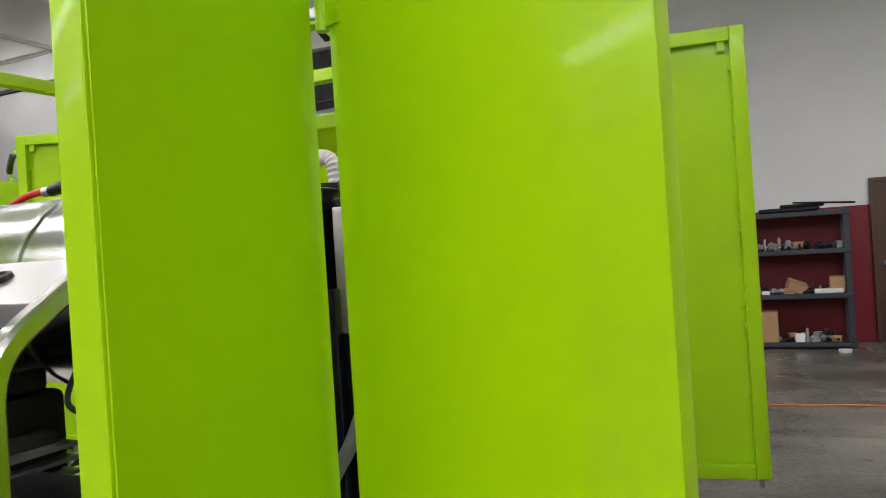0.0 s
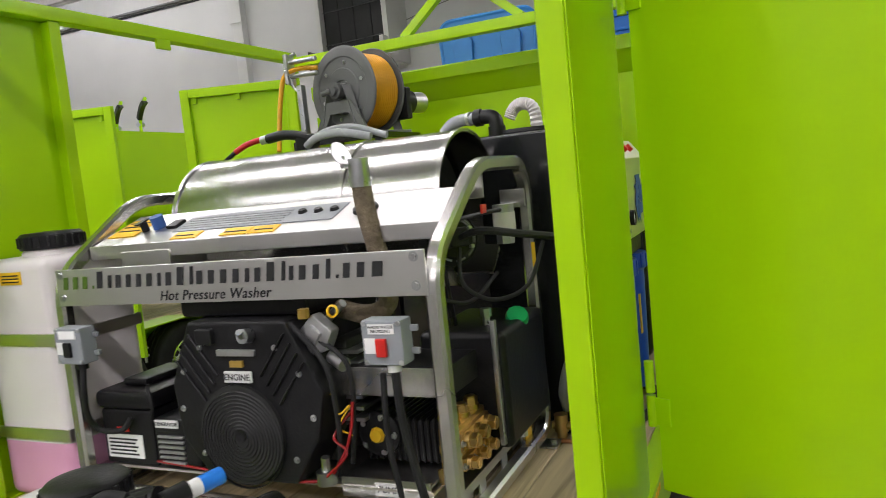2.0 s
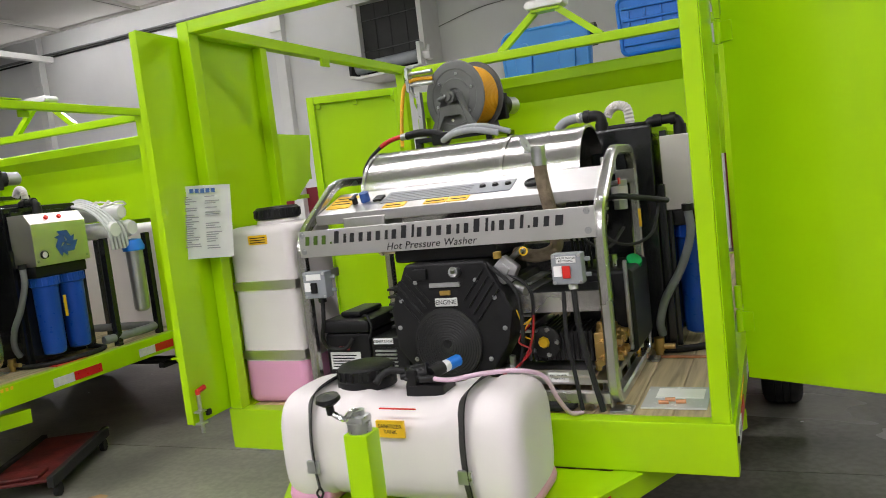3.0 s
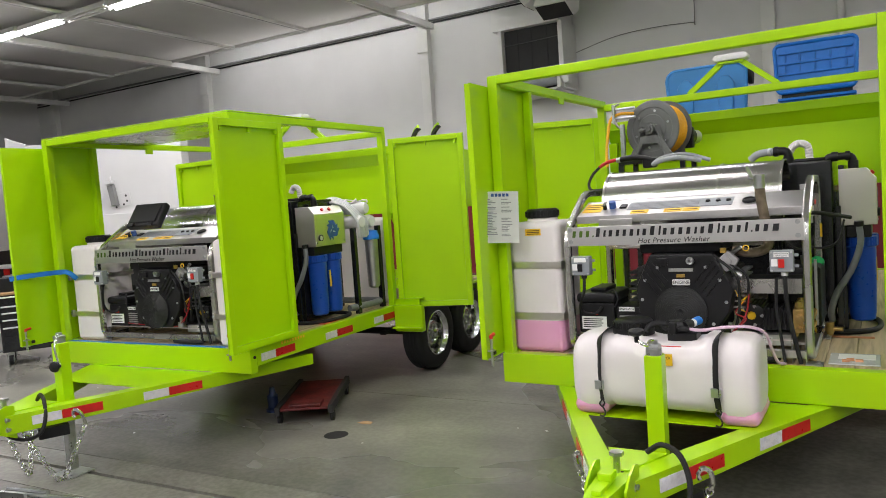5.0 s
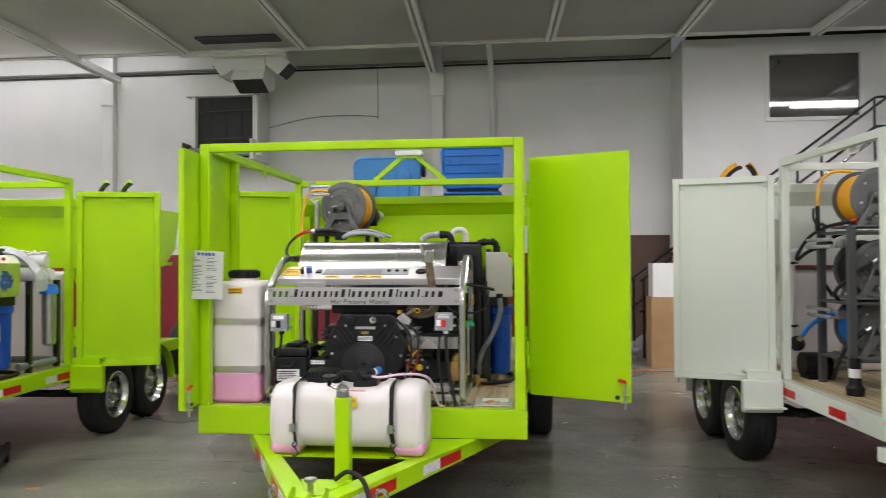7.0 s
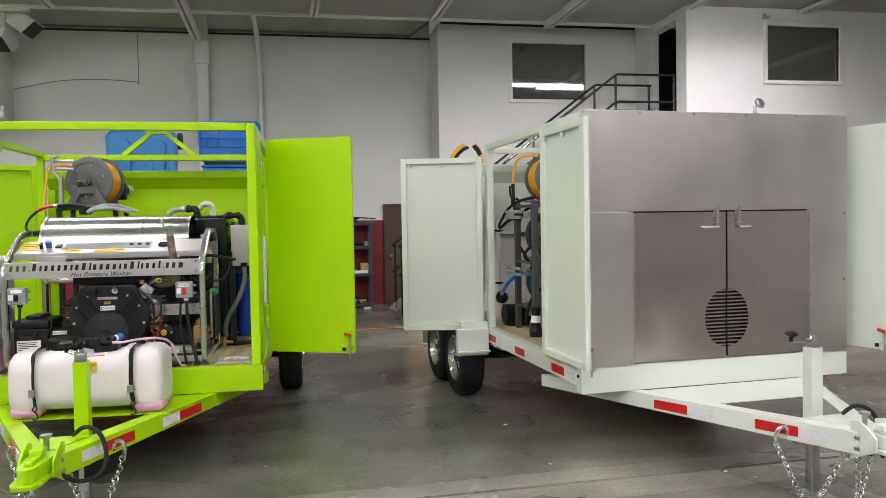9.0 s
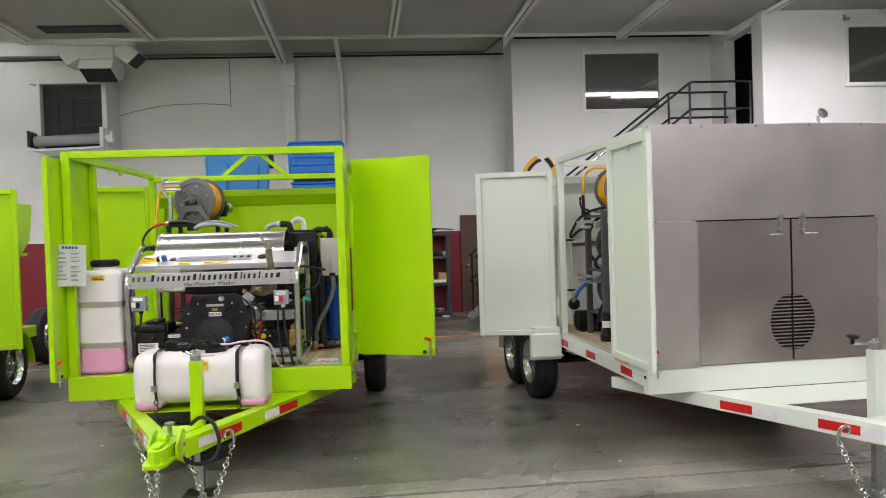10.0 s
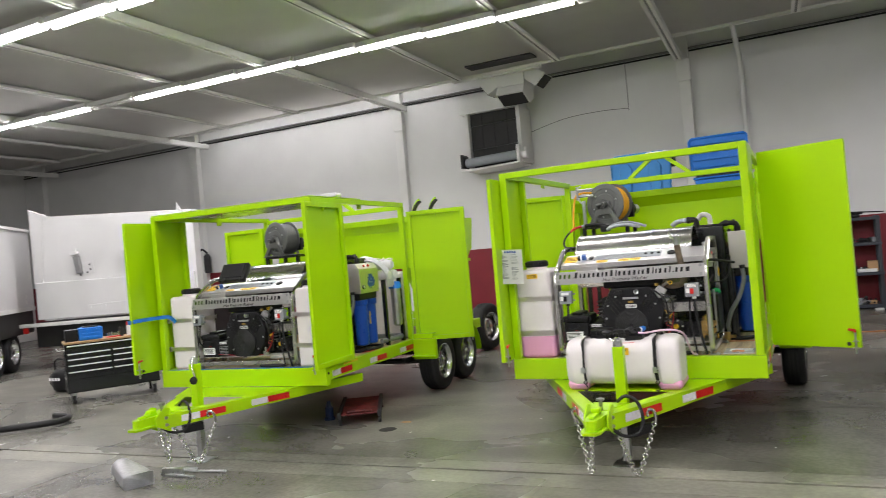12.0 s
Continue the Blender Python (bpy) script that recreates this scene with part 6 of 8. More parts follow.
def recycler(at):
    t = thing("water_recycler", (0.75, 1.2, 0.678), at, "black cabinet water recycler with a stainless box and blue filters", "water recycler", "recyclers on the trailers")
    bm = B()
    box(bm, 0.44, 0.725, 0.98, 1.55, 0.70, 1.725, 0.012)
    box(bm, 0.755, 0.785, 0.99, 1.4, 0.70, 1.69, 0.004)
    part("cabinet", bm, BLACK_GLOSS, t)
    for x, y in ((0.46, 1.0), (0.72, 1.0), (0.46, 1.52), (0.72, 1.52)):
        bm = B()
        box(bm, x - 0.02, x + 0.02, y - 0.02, y + 0.02, 0.678, 0.705, 0.003)
        part("foot", bm, BLACK_GLOSS, t)
    bm = B()
    box(bm, 0.73, 0.765, 0.955, 0.985, 0.678, 1.45, 0.004)
    part("leg", bm, BLACK_GLOSS, t)
    bm = B()
    lathe(bm, [(0.0005, 1.722), (0.13, 1.722), (0.135, 1.734), (0.13, 1.747), (0.0005, 1.75)], pose(0.58, 1.22, 0), 32)
    part("lid", bm, BLACK, t)
    bm = B()
    slab(bm, [(0.755, 1.33), (0.95, 1.33), (0.95, 1.60), (0.90, 1.665), (0.755, 1.665)], 0.98, 1.40, None, 0.004)
    case = part("control_case", bm, STAINLESS_DULL, t, "stainless control box with a blue recycling emblem")
    bm = emblem(Matrix.Translation((0.952, 1.22, 1.46)) @ Matrix.Rotation(radians(90), 4, "Z"), 0.19)
    part("emblem", bm, INK_BLUE, case)
    bm = B()
    rod(bm, (0.95, 1.045, 1.40), (0.96, 1.045, 1.40), 0.022, 24)
    dial = part("pressure_gauge", bm, WHITE, case)
    bm = B()
    lathe(bm, [(0.021, 0.0), (0.026, 0.0), (0.026, 0.014), (0.021, 0.014)], pose(0.95, 1.045, 1.40, 0, 90, 0), 24, True)
    part("gauge_ring", bm, BLACK, case)
    for y in (1.12, 1.22):
        bm = B()
        rod(bm, (0.925, y, 1.632), (0.936, y, 1.641), 0.014, 14)
        part("push_button", bm, RED_PLASTIC, case)
    for y in (1.0, 1.38):
        bm = B()
        bolt(bm, (0.95, y, 1.36), (1, 0, 0), 0.006)
        part("screw", bm, ZINC, case)
    bm = B()
    box(bm, 0.785, 0.92, 0.99, 1.39, 1.255, 1.33, 0.01)
    part("filter_head", bm, BLACK, t)
    for y in (1.09, 1.29):
        bm = B()
        lathe(bm, [(0.0005, 0.745), (0.05, 0.745), (0.066, 0.755), (0.072, 0.80), (0.078, 1.19), (0.088, 1.20), (0.088, 1.255), (0.0005, 1.255)], pose(0.86, y, 0), 28)
        bowl = part("filter_bowl", bm, BLUE, t, "blue plastic filter housing")
        for k in range(14):
            bm = B()
            box(bm, 0.084, 0.092, -0.006, 0.006, 1.2, 1.25, 0.002, 1, pose(0.86, y, 0) @ Matrix.Rotation(2 * math.pi * k / 14, 4, "Z"))
            part("grip_rib", bm, BLUE, bowl)
    bm = B()
    box(bm, 0.936, 0.941, 1.145, 1.165, 0.98, 1.12)
    part("yellow_label", bm, YELLOW, t)
    bm = B()
    sweep(bm, flowing([(0.855, 0.955, 1.34), (0.86, 0.945, 1.22), (0.81, 0.93, 1.07), (0.735, 0.92, 0.94), (0.70, 0.93, 0.83), (0.70, 0.96, 0.76)]), 0.019, 12)
    part("grey_hose", bm, GREY_HOSE, t)
    bm = B()
    rod(bm, (0.855, 0.955, 1.325), (0.855, 0.953, 1.355), 0.026, 14)
    part("hose_nut", bm, BLACK, t)
    bm = B()
    sweep(bm, flowing([(0.70, 0.92, 0.70), (0.80, 0.95, 0.695), (0.92, 1.05, 0.695), (0.95, 1.25, 0.695), (0.9, 1.45, 0.695), (0.7, 1.5, 0.695)]), 0.016, 10)
    part("black_hose", bm, RUBBER, t)
    bm = B()
    sweep(bm, rounded([(0.69, 1.15, 1.70), (0.69, 1.15, 1.745), (0.83, 1.15, 1.745), (0.83, 1.15, 1.67)], 0.035), 0.022, 14)
    for p, q in (((0.69, 1.15, 1.70), (0.69, 1.15, 1.725)), ((0.715, 1.15, 1.745), (0.75, 1.15, 1.745)), ((0.79, 1.15, 1.745), (0.815, 1.15, 1.745)), ((0.83, 1.15, 1.665), (0.83, 1.15, 1.715))):
        rod(bm, p, q, 0.029, 16)
    part("pipe_elbow", bm, BLACK, t)
    bm = B()
    bend = flowing([(0.47, 1.30, 1.80), (0.49, 1.30, 1.835), (0.53, 1.29, 1.85), (0.575, 1.28, 1.825), (0.585, 1.28, 1.74)], 10)
    sweep(bm, bend, 0.021, 14)
    for k, v in enumerate(bm.verts):
        if (k // 14) % 2:
            v.co = bend[k // 14] + (v.co - bend[k // 14]) * 1.18
    part("white_bend", bm, TANK, t, "white corrugated hose bend")
    bm = B()
    sweep(bm, flowing([(0.25, 1.16, 1.765), (0.29, 1.15, 1.795), (0.34, 1.14, 1.805), (0.40, 1.13, 1.805)]), 0.023, 14)
    part("clear_coupling", bm, SMOKY, t, "smoky clear hose with a steel clamp")
    bm = B()
    rod(bm, (0.365, 1.135, 1.805), (0.38, 1.13, 1.805), 0.026, 18)
    part("hose_clamp", bm, ZINC, t)
    bm = B()
    sweep(bm, rounded([(0.39, 1.13, 1.805), (0.475, 1.13, 1.805), (0.475, 1.13, 1.72)], 0.035), 0.027, 14)
    rod(bm, (0.395, 1.13, 1.805), (0.42, 1.13, 1.805), 0.032, 16)
    rod(bm, (0.475, 1.13, 1.73), (0.475, 1.13, 1.765), 0.032, 16)
    part("pipe_elbow", bm, BLACK, t)
    bm = B()
    rod(bm, (0.66, 0.9, 0.72), (0.76, 0.9, 0.72), 0.014, 10)
    rod(bm, (0.69, 0.9, 0.70), (0.69, 0.9, 0.76), 0.024, 12)
    rod(bm, (0.69, 0.9, 0.678), (0.69, 0.9, 0.70), 0.018, 12)
    part("brass_valve", bm, BRASS, t)
    return t


recycler_b = recycler(AT_B)


def stand(at, x0, x1, y0, y1, top):
    t = thing("reel_stand", ((x0 + x1) / 2, (y0 + y1) / 2, 0.678), at, "black steel stand carrying a hose reel", "stand", "stands under the reels")
    bm = B()
    box(bm, x0, x1, y0, y1, top - 0.03, top, 0.003)
    part("top_plate", bm, BLACK_GLOSS, t)
    for x in (x0 + 0.02, x1 - 0.02):
        for y in (y0 + 0.02, y1 - 0.02):
            bm = B()
            box(bm, x - 0.02, x + 0.02, y - 0.02, y + 0.02, 0.678, top - 0.03, 0.003)
            part("leg", bm, BLACK_GLOSS, t)
    return t


stand_b = stand(AT_B, -0.76, -0.26, 1.60, 2.02, 1.846)


def gun_and_guide(at):
    t = thing("spray_gun", (-0.62, 1.2, 1.77), at, "black trigger spray gun on a red hose over the drum", "spray gun")
    bm = B()
    sweep(bm, flowing([(-0.62, 1.22, 1.845), (-0.52, 1.2, 1.85), (-0.42, 1.2, 1.83), (-0.36, 1.2, 1.79)]), 0.022, 10)
    box(bm, -0.46, -0.36, 1.18, 1.22, 1.77, 1.84, 0.012)
    part("gun_body", bm, BLACK, t)
    bm = B()
    sweep(bm, flowing([(-0.60, 1.22, 1.85), (-0.66, 1.21, 1.845), (-0.72, 1.19, 1.83), (-0.765, 1.16, 1.80)]), 0.013, 10)
    part("red_hose", bm, RED_PLASTIC, t)
    bm = B()
    rod(bm, (-0.655, 1.215, 1.842), (-0.61, 1.22, 1.846), 0.019, 12)
    part("hose_fitting", bm, ZINC, t)
    bm = B()
    sweep(bm, flowing([(-0.765, 1.16, 1.80), (-0.80, 1.10, 1.745), (-0.80, 1.02, 1.68), (-0.75, 0.94, 1.64), (-0.66, 0.90, 1.64)]), 0.010, 10)
    part("black_hose", bm, RUBBER, t)
    bm = B()
    sweep(bm, flowing([(-0.38, 1.16, 1.79), (-0.3, 1.12, 1.815), (-0.18, 1.10, 1.82), (-0.05, 1.12, 1.79)]), 0.017, 10)
    sweep(bm, flowing([(-0.42, 1.2, 1.785), (-0.3, 1.17, 1.835), (-0.15, 1.15, 1.84), (0.0, 1.16, 1.79)]), 0.014, 10)
    part("clear_hose", bm, SMOKY, t)
    at = at @ pose(-0.06, 0.24, 0.012)
    g = thing("hose_guide", (-0.74, 1.46, 1.834), at, "zinc roller hose guide with the yellow hose hanging through", "hose guide")
    bm = B()
    box(bm, -0.70, -0.67, 1.44, 1.48, 1.834, 2.12, 0.003)
    sweep(bm, rounded([(-0.685, 1.46, 2.08), (-0.735, 1.46, 2.12), (-0.745, 1.46, 2.27), (-0.70, 1.46, 2.28)], 0.03), 0.009, 8)
    box(bm, -0.755, -0.735, 1.43, 1.50, 2.13, 2.28, 0.003)
    for z in (2.17, 2.24):
        rod(bm, (-0.76, 1.46, z), (-0.58, 1.46, z), 0.012, 12)
    part("guide_frame", bm, ZINC, g)
    bm = B()
    sweep(bm, flowing([(-0.60, 1.50, 2.20), (-0.70, 1.47, 2.205), (-0.765, 1.44, 2.17), (-0.79, 1.42, 2.05), (-0.80, 1.40, 1.92), (-0.79, 1.36, 1.80)]), 0.012, 10)
    part("hose_tail", bm, YELLOW_HOSE, g)


gun_and_guide(AT_B)


# ---- blue bins on the hopper ----
def bin_outline(x0, x1, z0, z1, r, taper):
    """A tub's face with round upper corners, narrower below."""
    pts = []
    for cx, cz, start, rad in ((x1 - 0.05 - taper, z0 + 0.05, -90, 0.05), (x1 - r, z1 - r, 0, r), (x0 + r, z1 - r, 90, r), (x0 + 0.05 + taper, z0 + 0.05, 180, 0.05)):
        pts += [(cx + rad * math.cos(math.radians(start + 15 * k)), cz + rad * math.sin(math.radians(start + 15 * k))) for k in range(7)]
    return pts


def leaning_bin():
    x0, x1, y, z0, z1 = -0.93, -0.17, 3.98, 2.101, 2.80
    t = thing("blue_bin", ((x0 + x1) / 2, y, z0), AT_B, "blue moulded wheeled bin leaning in the hopper", "bin", "blue bins in the hopper")
    bm = B()
    slab(bm, bin_outline(x0, x1, z0, z1, 0.10, 0.03), y, y + 0.22, None, 0.03)
    tub = part("tub", bm, BLUE_PALE, t)
    bm = B()
    sweep(bm, [(px, y + 0.01, pz) for px, pz in bin_outline(x0 - 0.01, x1 + 0.01, z0, z1 + 0.01, 0.10, 0.03)], 0.018, 8, True)
    part("rim", bm, BLUE_PALE, tub)
    for a, b in ((x0 + 0.10, x0 + 0.27), (x1 - 0.27, x1 - 0.10)):
        bm = B()
        slab(bm, [(a + 0.03, z0 + 0.1), (b - 0.03, z0 + 0.1), (b, z1 - 0.17), (b - 0.05, z1 - 0.10), (a + 0.05, z1 - 0.10), (a, z1 - 0.17)], y - 0.03, y + 0.01, None, 0.012)
        part("bulge", bm, BLUE_PALE, tub)
    bm = B()
    rod(bm, (x1 + 0.012, y + 0.16, z1 - 0.10), (x1 + 0.052, y + 0.16, z1 - 0.10), 0.10, 20)
    part("bin_wheel", bm, RUBBER, t)


def stacked_bin():
    x0, x1, y, z0, z1 = 0.105, 0.81, 3.98, 2.45, 2.91
    t = thing("blue_bin", ((x0 + x1) / 2, y, 2.101), AT_B, "bright blue ribbed bin standing in the hopper", "bin", "blue bins in the hopper")
    bm = B()
    slab(bm, [(x0 + 0.07, 2.101), (x1 - 0.07, 2.101), (x1 - 0.03, 2.37), (x0 + 0.03, 2.37)], y + 0.01, y + 0.22, None, 0.015)
    part("lower_tub", bm, BLUE_BIN, t)
    bm = B()
    box(bm, x0 + 0.015, x1 - 0.015, y - 0.01, y + 0.23, 2.372, 2.40, 0.01, 3)
    part("lower_rim", bm, BLUE_BIN, t)
    # solid near-black block filling in the shade between the two tubs
    bm = B()
    box(bm, x0 + 0.05, x1 - 0.05, y + 0.02, y + 0.2, 2.40, z0)
    part("gap", bm, DARK, t, "dark block for the shade between the nested tubs")
    bm = B()
    slab(bm, bin_outline(x0, x1, z0, z1, 0.05, 0.015), y, y + 0.2, None, 0.012)
    tub = part("tub", bm, BLUE_BIN, t)
    bm = B()
    sweep(bm, [(px, y, pz) for px, pz in bin_outline(x0, x1, z0, z1, 0.05, 0.015)], 0.017, 8, True)
    part("rim", bm, BLUE_BIN, tub)
    for k in range(4):
        z = z0 + 0.075 + 0.10 * k
        bm = B()
        box(bm, x0 + 0.035, x1 - 0.035, y - 0.020, y + 0.004, z - 0.011, z + 0.011, 0.005)
        part("rib", bm, BLUE_BIN, tub)
    for k in range(5):
        x = x0 + 0.09 + (x1 - x0 - 0.18) * k / 4
        for z in (z0 + 0.19, z0 + 0.29):
            bm = B()
            box(bm, x - 0.008, x + 0.008, y - 0.016, y + 0.004, z, z + 0.07, 0.004)
            part("rib", bm, BLUE_BIN, tub)


leaning_bin()
stacked_bin()
bm = B()
box(bm, -0.99, 0.99, 2.45, 4.22, 1.601, 2.10, 0.03)
tagged(new("hopper_load", mesh_of("hopper_load", bm, DARK)), "dark packed load under the blue bins in the hopper", "load")


# ---- papers ----
def sheet(name, at, m, w, h, label, lines):
    t = thing(name, (0, 0, 0), at @ m, label, "paper")
    bm = B()
    n = 8
    a = [[bm.verts.new((-w / 2 + w * i / n, -0.02 * math.sin(math.pi * i / n) * 0.5 + 0.004 * math.sin(3 * j), -h / 2 + h * j / n)) for j in range(n + 1)] for i in range(n + 1)]
    for i in range(n):
        for j in range(n):
            bm.faces.new((a[i][j], a[i + 1][j], a[i + 1][j + 1], a[i][j + 1]))
    bmesh.ops.solidify(bm, geom=bm.faces[:], thickness=0.0006)
    part("leaf", bm, PAPER, t, angle=80)
    if lines:
        rnd = random.Random(4)
        bm, bm2 = B(), B()

        def at_x(x):
            return -0.02 * math.sin(math.pi * (x + w / 2) / w) * 0.5 - 0.0065

        for k in range(24):
            z = h / 2 - 0.05 - k * (h - 0.08) / 24
            for x0 in (-w * 0.42, w * 0.04):
                if rnd.random() < 0.82:
                    x1 = x0 + w * rnd.uniform(0.15, 0.36)
                    box(bm, x0, x1, at_x((x0 + x1) / 2) - 0.001, at_x((x0 + x1) / 2), z, z + 0.0042)
        for k in range(5):
            box(bm2, -0.05 + 0.022 * k, -0.034 + 0.022 * k, at_x(0) - 0.001, at_x(0), h / 2 - 0.032, h / 2 - 0.014)
        tagged(part("print", bm, INK_GREY, t), kind="stuff")
        part("heading_bar", bm2, INK_BLUE, t)
    return t


sheet("paper_sheet", AT_B, pose(-0.98, -0.06, 1.521, -8, 3, 31), 0.228, 0.308, "printed white check sheet taped to the door edge", True)
bag = thing("plastic_bag", (0.83, 0.27, 0.68), AT_B, "clear plastic bag of papers and orange fittings on the deck", "bag")
bm = B()
box(bm, 0.72, 0.95, 0.15, 0.40, 0.679, 0.686, 0.003)
part("bag_sheet", bm, CLEAR_HOSE, bag)
bm = B()
for k, (x, y) in enumerate(((0.78, 0.19), (0.84, 0.20), (0.80, 0.22))):
    rod(bm, (x, y, 0.693), (x + 0.035, y + 0.004, 0.693), 0.008, 10)
part("fitting", bm, COPPER, bag)
bm = B()
box(bm, 0.76, 0.93, 0.26, 0.37, 0.686, 0.688)
part("leaflet", bm, PAPER, bag)
bm = B()
box(bm, 0.70, 0.92, 0.84, 0.86, 0.679, 0.69, 0.003)
tagged(new("wood_strip", mesh_of("wood_strip", bm, COPPER)), "thin pinkish wooden strip lying on the deck", "wood strip")


# ---- trailer A: its own skid, reel and filters ----
seat = AT_A @ WASHER_SEAT
washer_a = copy_thing(washer_b, seat @ Matrix.Translation(OFFSETS[washer_b.name]))
# the skid of the roofed trailer has no upright exhaust pipe
for pipe in [p for p in washer_a.children if p.name.startswith("exhaust_pipe")]:
    for piece in list(pipe.children):
        bpy.data.objects.remove(piece)
    bpy.data.objects.remove(pipe)
washer_a["label"] = "stainless-framed hot pressure washer skid in the roofed bay"
recycler_a = copy_thing(recycler_b, AT_A @ Matrix.Translation(OFFSETS[recycler_b.name]))
copy_thing(stand_b, AT_A @ Matrix.Translation(OFFSETS[stand_b.name]))
reel(AT_A, (-0.61, 1.78, 2.065), -14, GREY_REEL, "grey empty hose reel with a chrome motor")

case = thing("tool_case", (-0.2, 0.32, 1.60), AT_A, "open black plastic case lying on the control panel", "case")
bm = B()
tilt = pose(-0.2, 0.26, 1.62, -38, 0, 8)
box(bm, -0.16, 0.16, -0.03, 0.03, -0.04, 0.19, 0.015, 3, tilt)
box(bm, -0.13, 0.13, -0.045, -0.03, -0.01, 0.16, 0.008, 2, tilt)
for x in (-0.09, 0.09):
    box(bm, x - 0.02, x + 0.02, -0.05, -0.03, -0.05, -0.02, 0.004, 2, tilt)
part("lid", bm, BLACK, case)

ro = thing("membrane_filter", (0.72, 1.8, 0.678), AT_A, "white membrane vessels with clear hoses on a black frame", "water filter")
bm = B()
for x, y in ((0.93, 1.55), (0.93, 1.95), (0.45, 1.55), (0.45, 1.95)):
    bm = B()
    box(bm, x - 0.022, x + 0.022, y - 0.022, y + 0.022, 0.678, 1.45, 0.003)
    part("post", bm, BLACK_GLOSS, ro)
for k, (y, z, r) in enumerate(((1.62, 1.50, 0.06), (1.78, 1.50, 0.06), (1.70, 1.62, 0.055))):
    bm = B()
    lathe(bm, [(0.0005, -0.55), (r * 0.8, -0.55), (r, -0.52), (r, 0.34), (r * 0.8, 0.37), (0.0005, 0.37)], pose(0.62, y, z, 0, 90, 0), 24)
    part("vessel", bm, WHITE, ro)
for k in range(5):
    d = 0.035 * k
    bm = B()
    sweep(bm, flowing([(0.40, 1.55 + d, 1.60), (0.62, 1.52 + d, 1.69 + 0.3 * d), (0.84, 1.53 + d, 1.66), (0.97, 1.56 + d, 1.52), (0.96, 1.6 + d, 1.36)]), 0.013, 8)
    part("clear_hose", bm, CLEAR_HOSE, ro)
for k in range(4):
    bm = B()
    c, r = Vector((0.62 + 0.07 * k, 1.60 + 0.05 * k, 1.69)), 0.10 + 0.012 * k
    sweep(bm, [(c.x + r * math.cos(a * 0.5236), c.y + 0.6 * r * math.sin(a * 0.5236), c.z + 0.02 * math.sin(a * 0.9 + k)) for a in range(12)], 0.007, 6, True)
    part("tube_coil", bm, TANK, ro)
bm = B()
lathe(bm, [(0.0005, 0.88), (0.035, 0.88), (0.055, 0.90), (0.06, 1.33), (0.0005, 1.33)], pose(0.95, 1.80, 0), 24)
bowl = part("filter_canister", bm, ALU, ro, "silver filter canister")
bm = B()
lathe(bm, [(0.0005, 1.33), (0.075, 1.33), (0.078, 1.36), (0.06, 1.41), (0.0005, 1.42)], pose(0.95, 1.80, 0), 24)
part("blue_cap", bm, BLUE_BIN, bowl, "bright blue filter cap")
bm = B()
sweep(bm, flowing([(0.9, 1.45, 0.74), (0.93, 1.6, 0.74), (0.93, 1.9, 0.74), (0.7, 1.95, 0.74), (0.3, 1.9, 0.74)]), 0.03, 10)
part("grey_hose", bm, GREY_HOSE, ro)
for at, x0, x1, y0, y1 in ((AT_A, -0.2, 0.90, 2.12, 2.27), (AT_B, -0.45, 0.85, 1.9, 2.27), (AT_C, -0.80, 0.95, 2.42, 3.2)):
    tank = thing("water_tank", ((x0 + x1) / 2, (y0 + y1) / 2, 0.679), at, "large white plastic water tank at the back of the deck", "tank", "water tanks on the trailers")
    bm = B()
    box(bm, x0, x1, y0, y1, 0.679, 1.52, 0.05, 4)
    part("tank_body", bm, TANK if at is not AT_B else BLACK_GLOSS, tank)
bm = B()
box(bm, 0.88, 1.0, 1.0, 1.22, 0.679, 0.684)
tagged(new("red_folder", mesh_of("red_folder", bm, RED_PLASTIC)), "thin red folder lying on the deck", "folder").matrix_basis = AT_A
tape_a = thing("blue_tape", (-1.0, -0.1, 1.26), AT_A, "strip of blue masking tape tying a door back", "tape")
bm = B()
sweep(bm, flowing([(-1.16, -0.31, 1.25), (-1.05, -0.22, 1.265), (-0.95, -0.02, 1.27), (-0.9, 0.03, 1.26), (-0.87, 0.08, 1.20)]), 0, 4, False, [(-0.0012, -0.02), (0.0012, -0.02), (0.0012, 0.02), (-0.0012, 0.02)])
part("band", bm, BLUE_TAPE, tape_a)
bm = B()
box(bm, -0.95, 0.86, 0.012, 0.05, 0.6855, 0.689)
strip = new("blue_tape_strip", mesh_of("blue_tape_strip", bm, BLUE_TAPE))
strip.matrix_basis = AT_A
tagged(strip, "long strip of blue masking tape on the front lip", "tape")


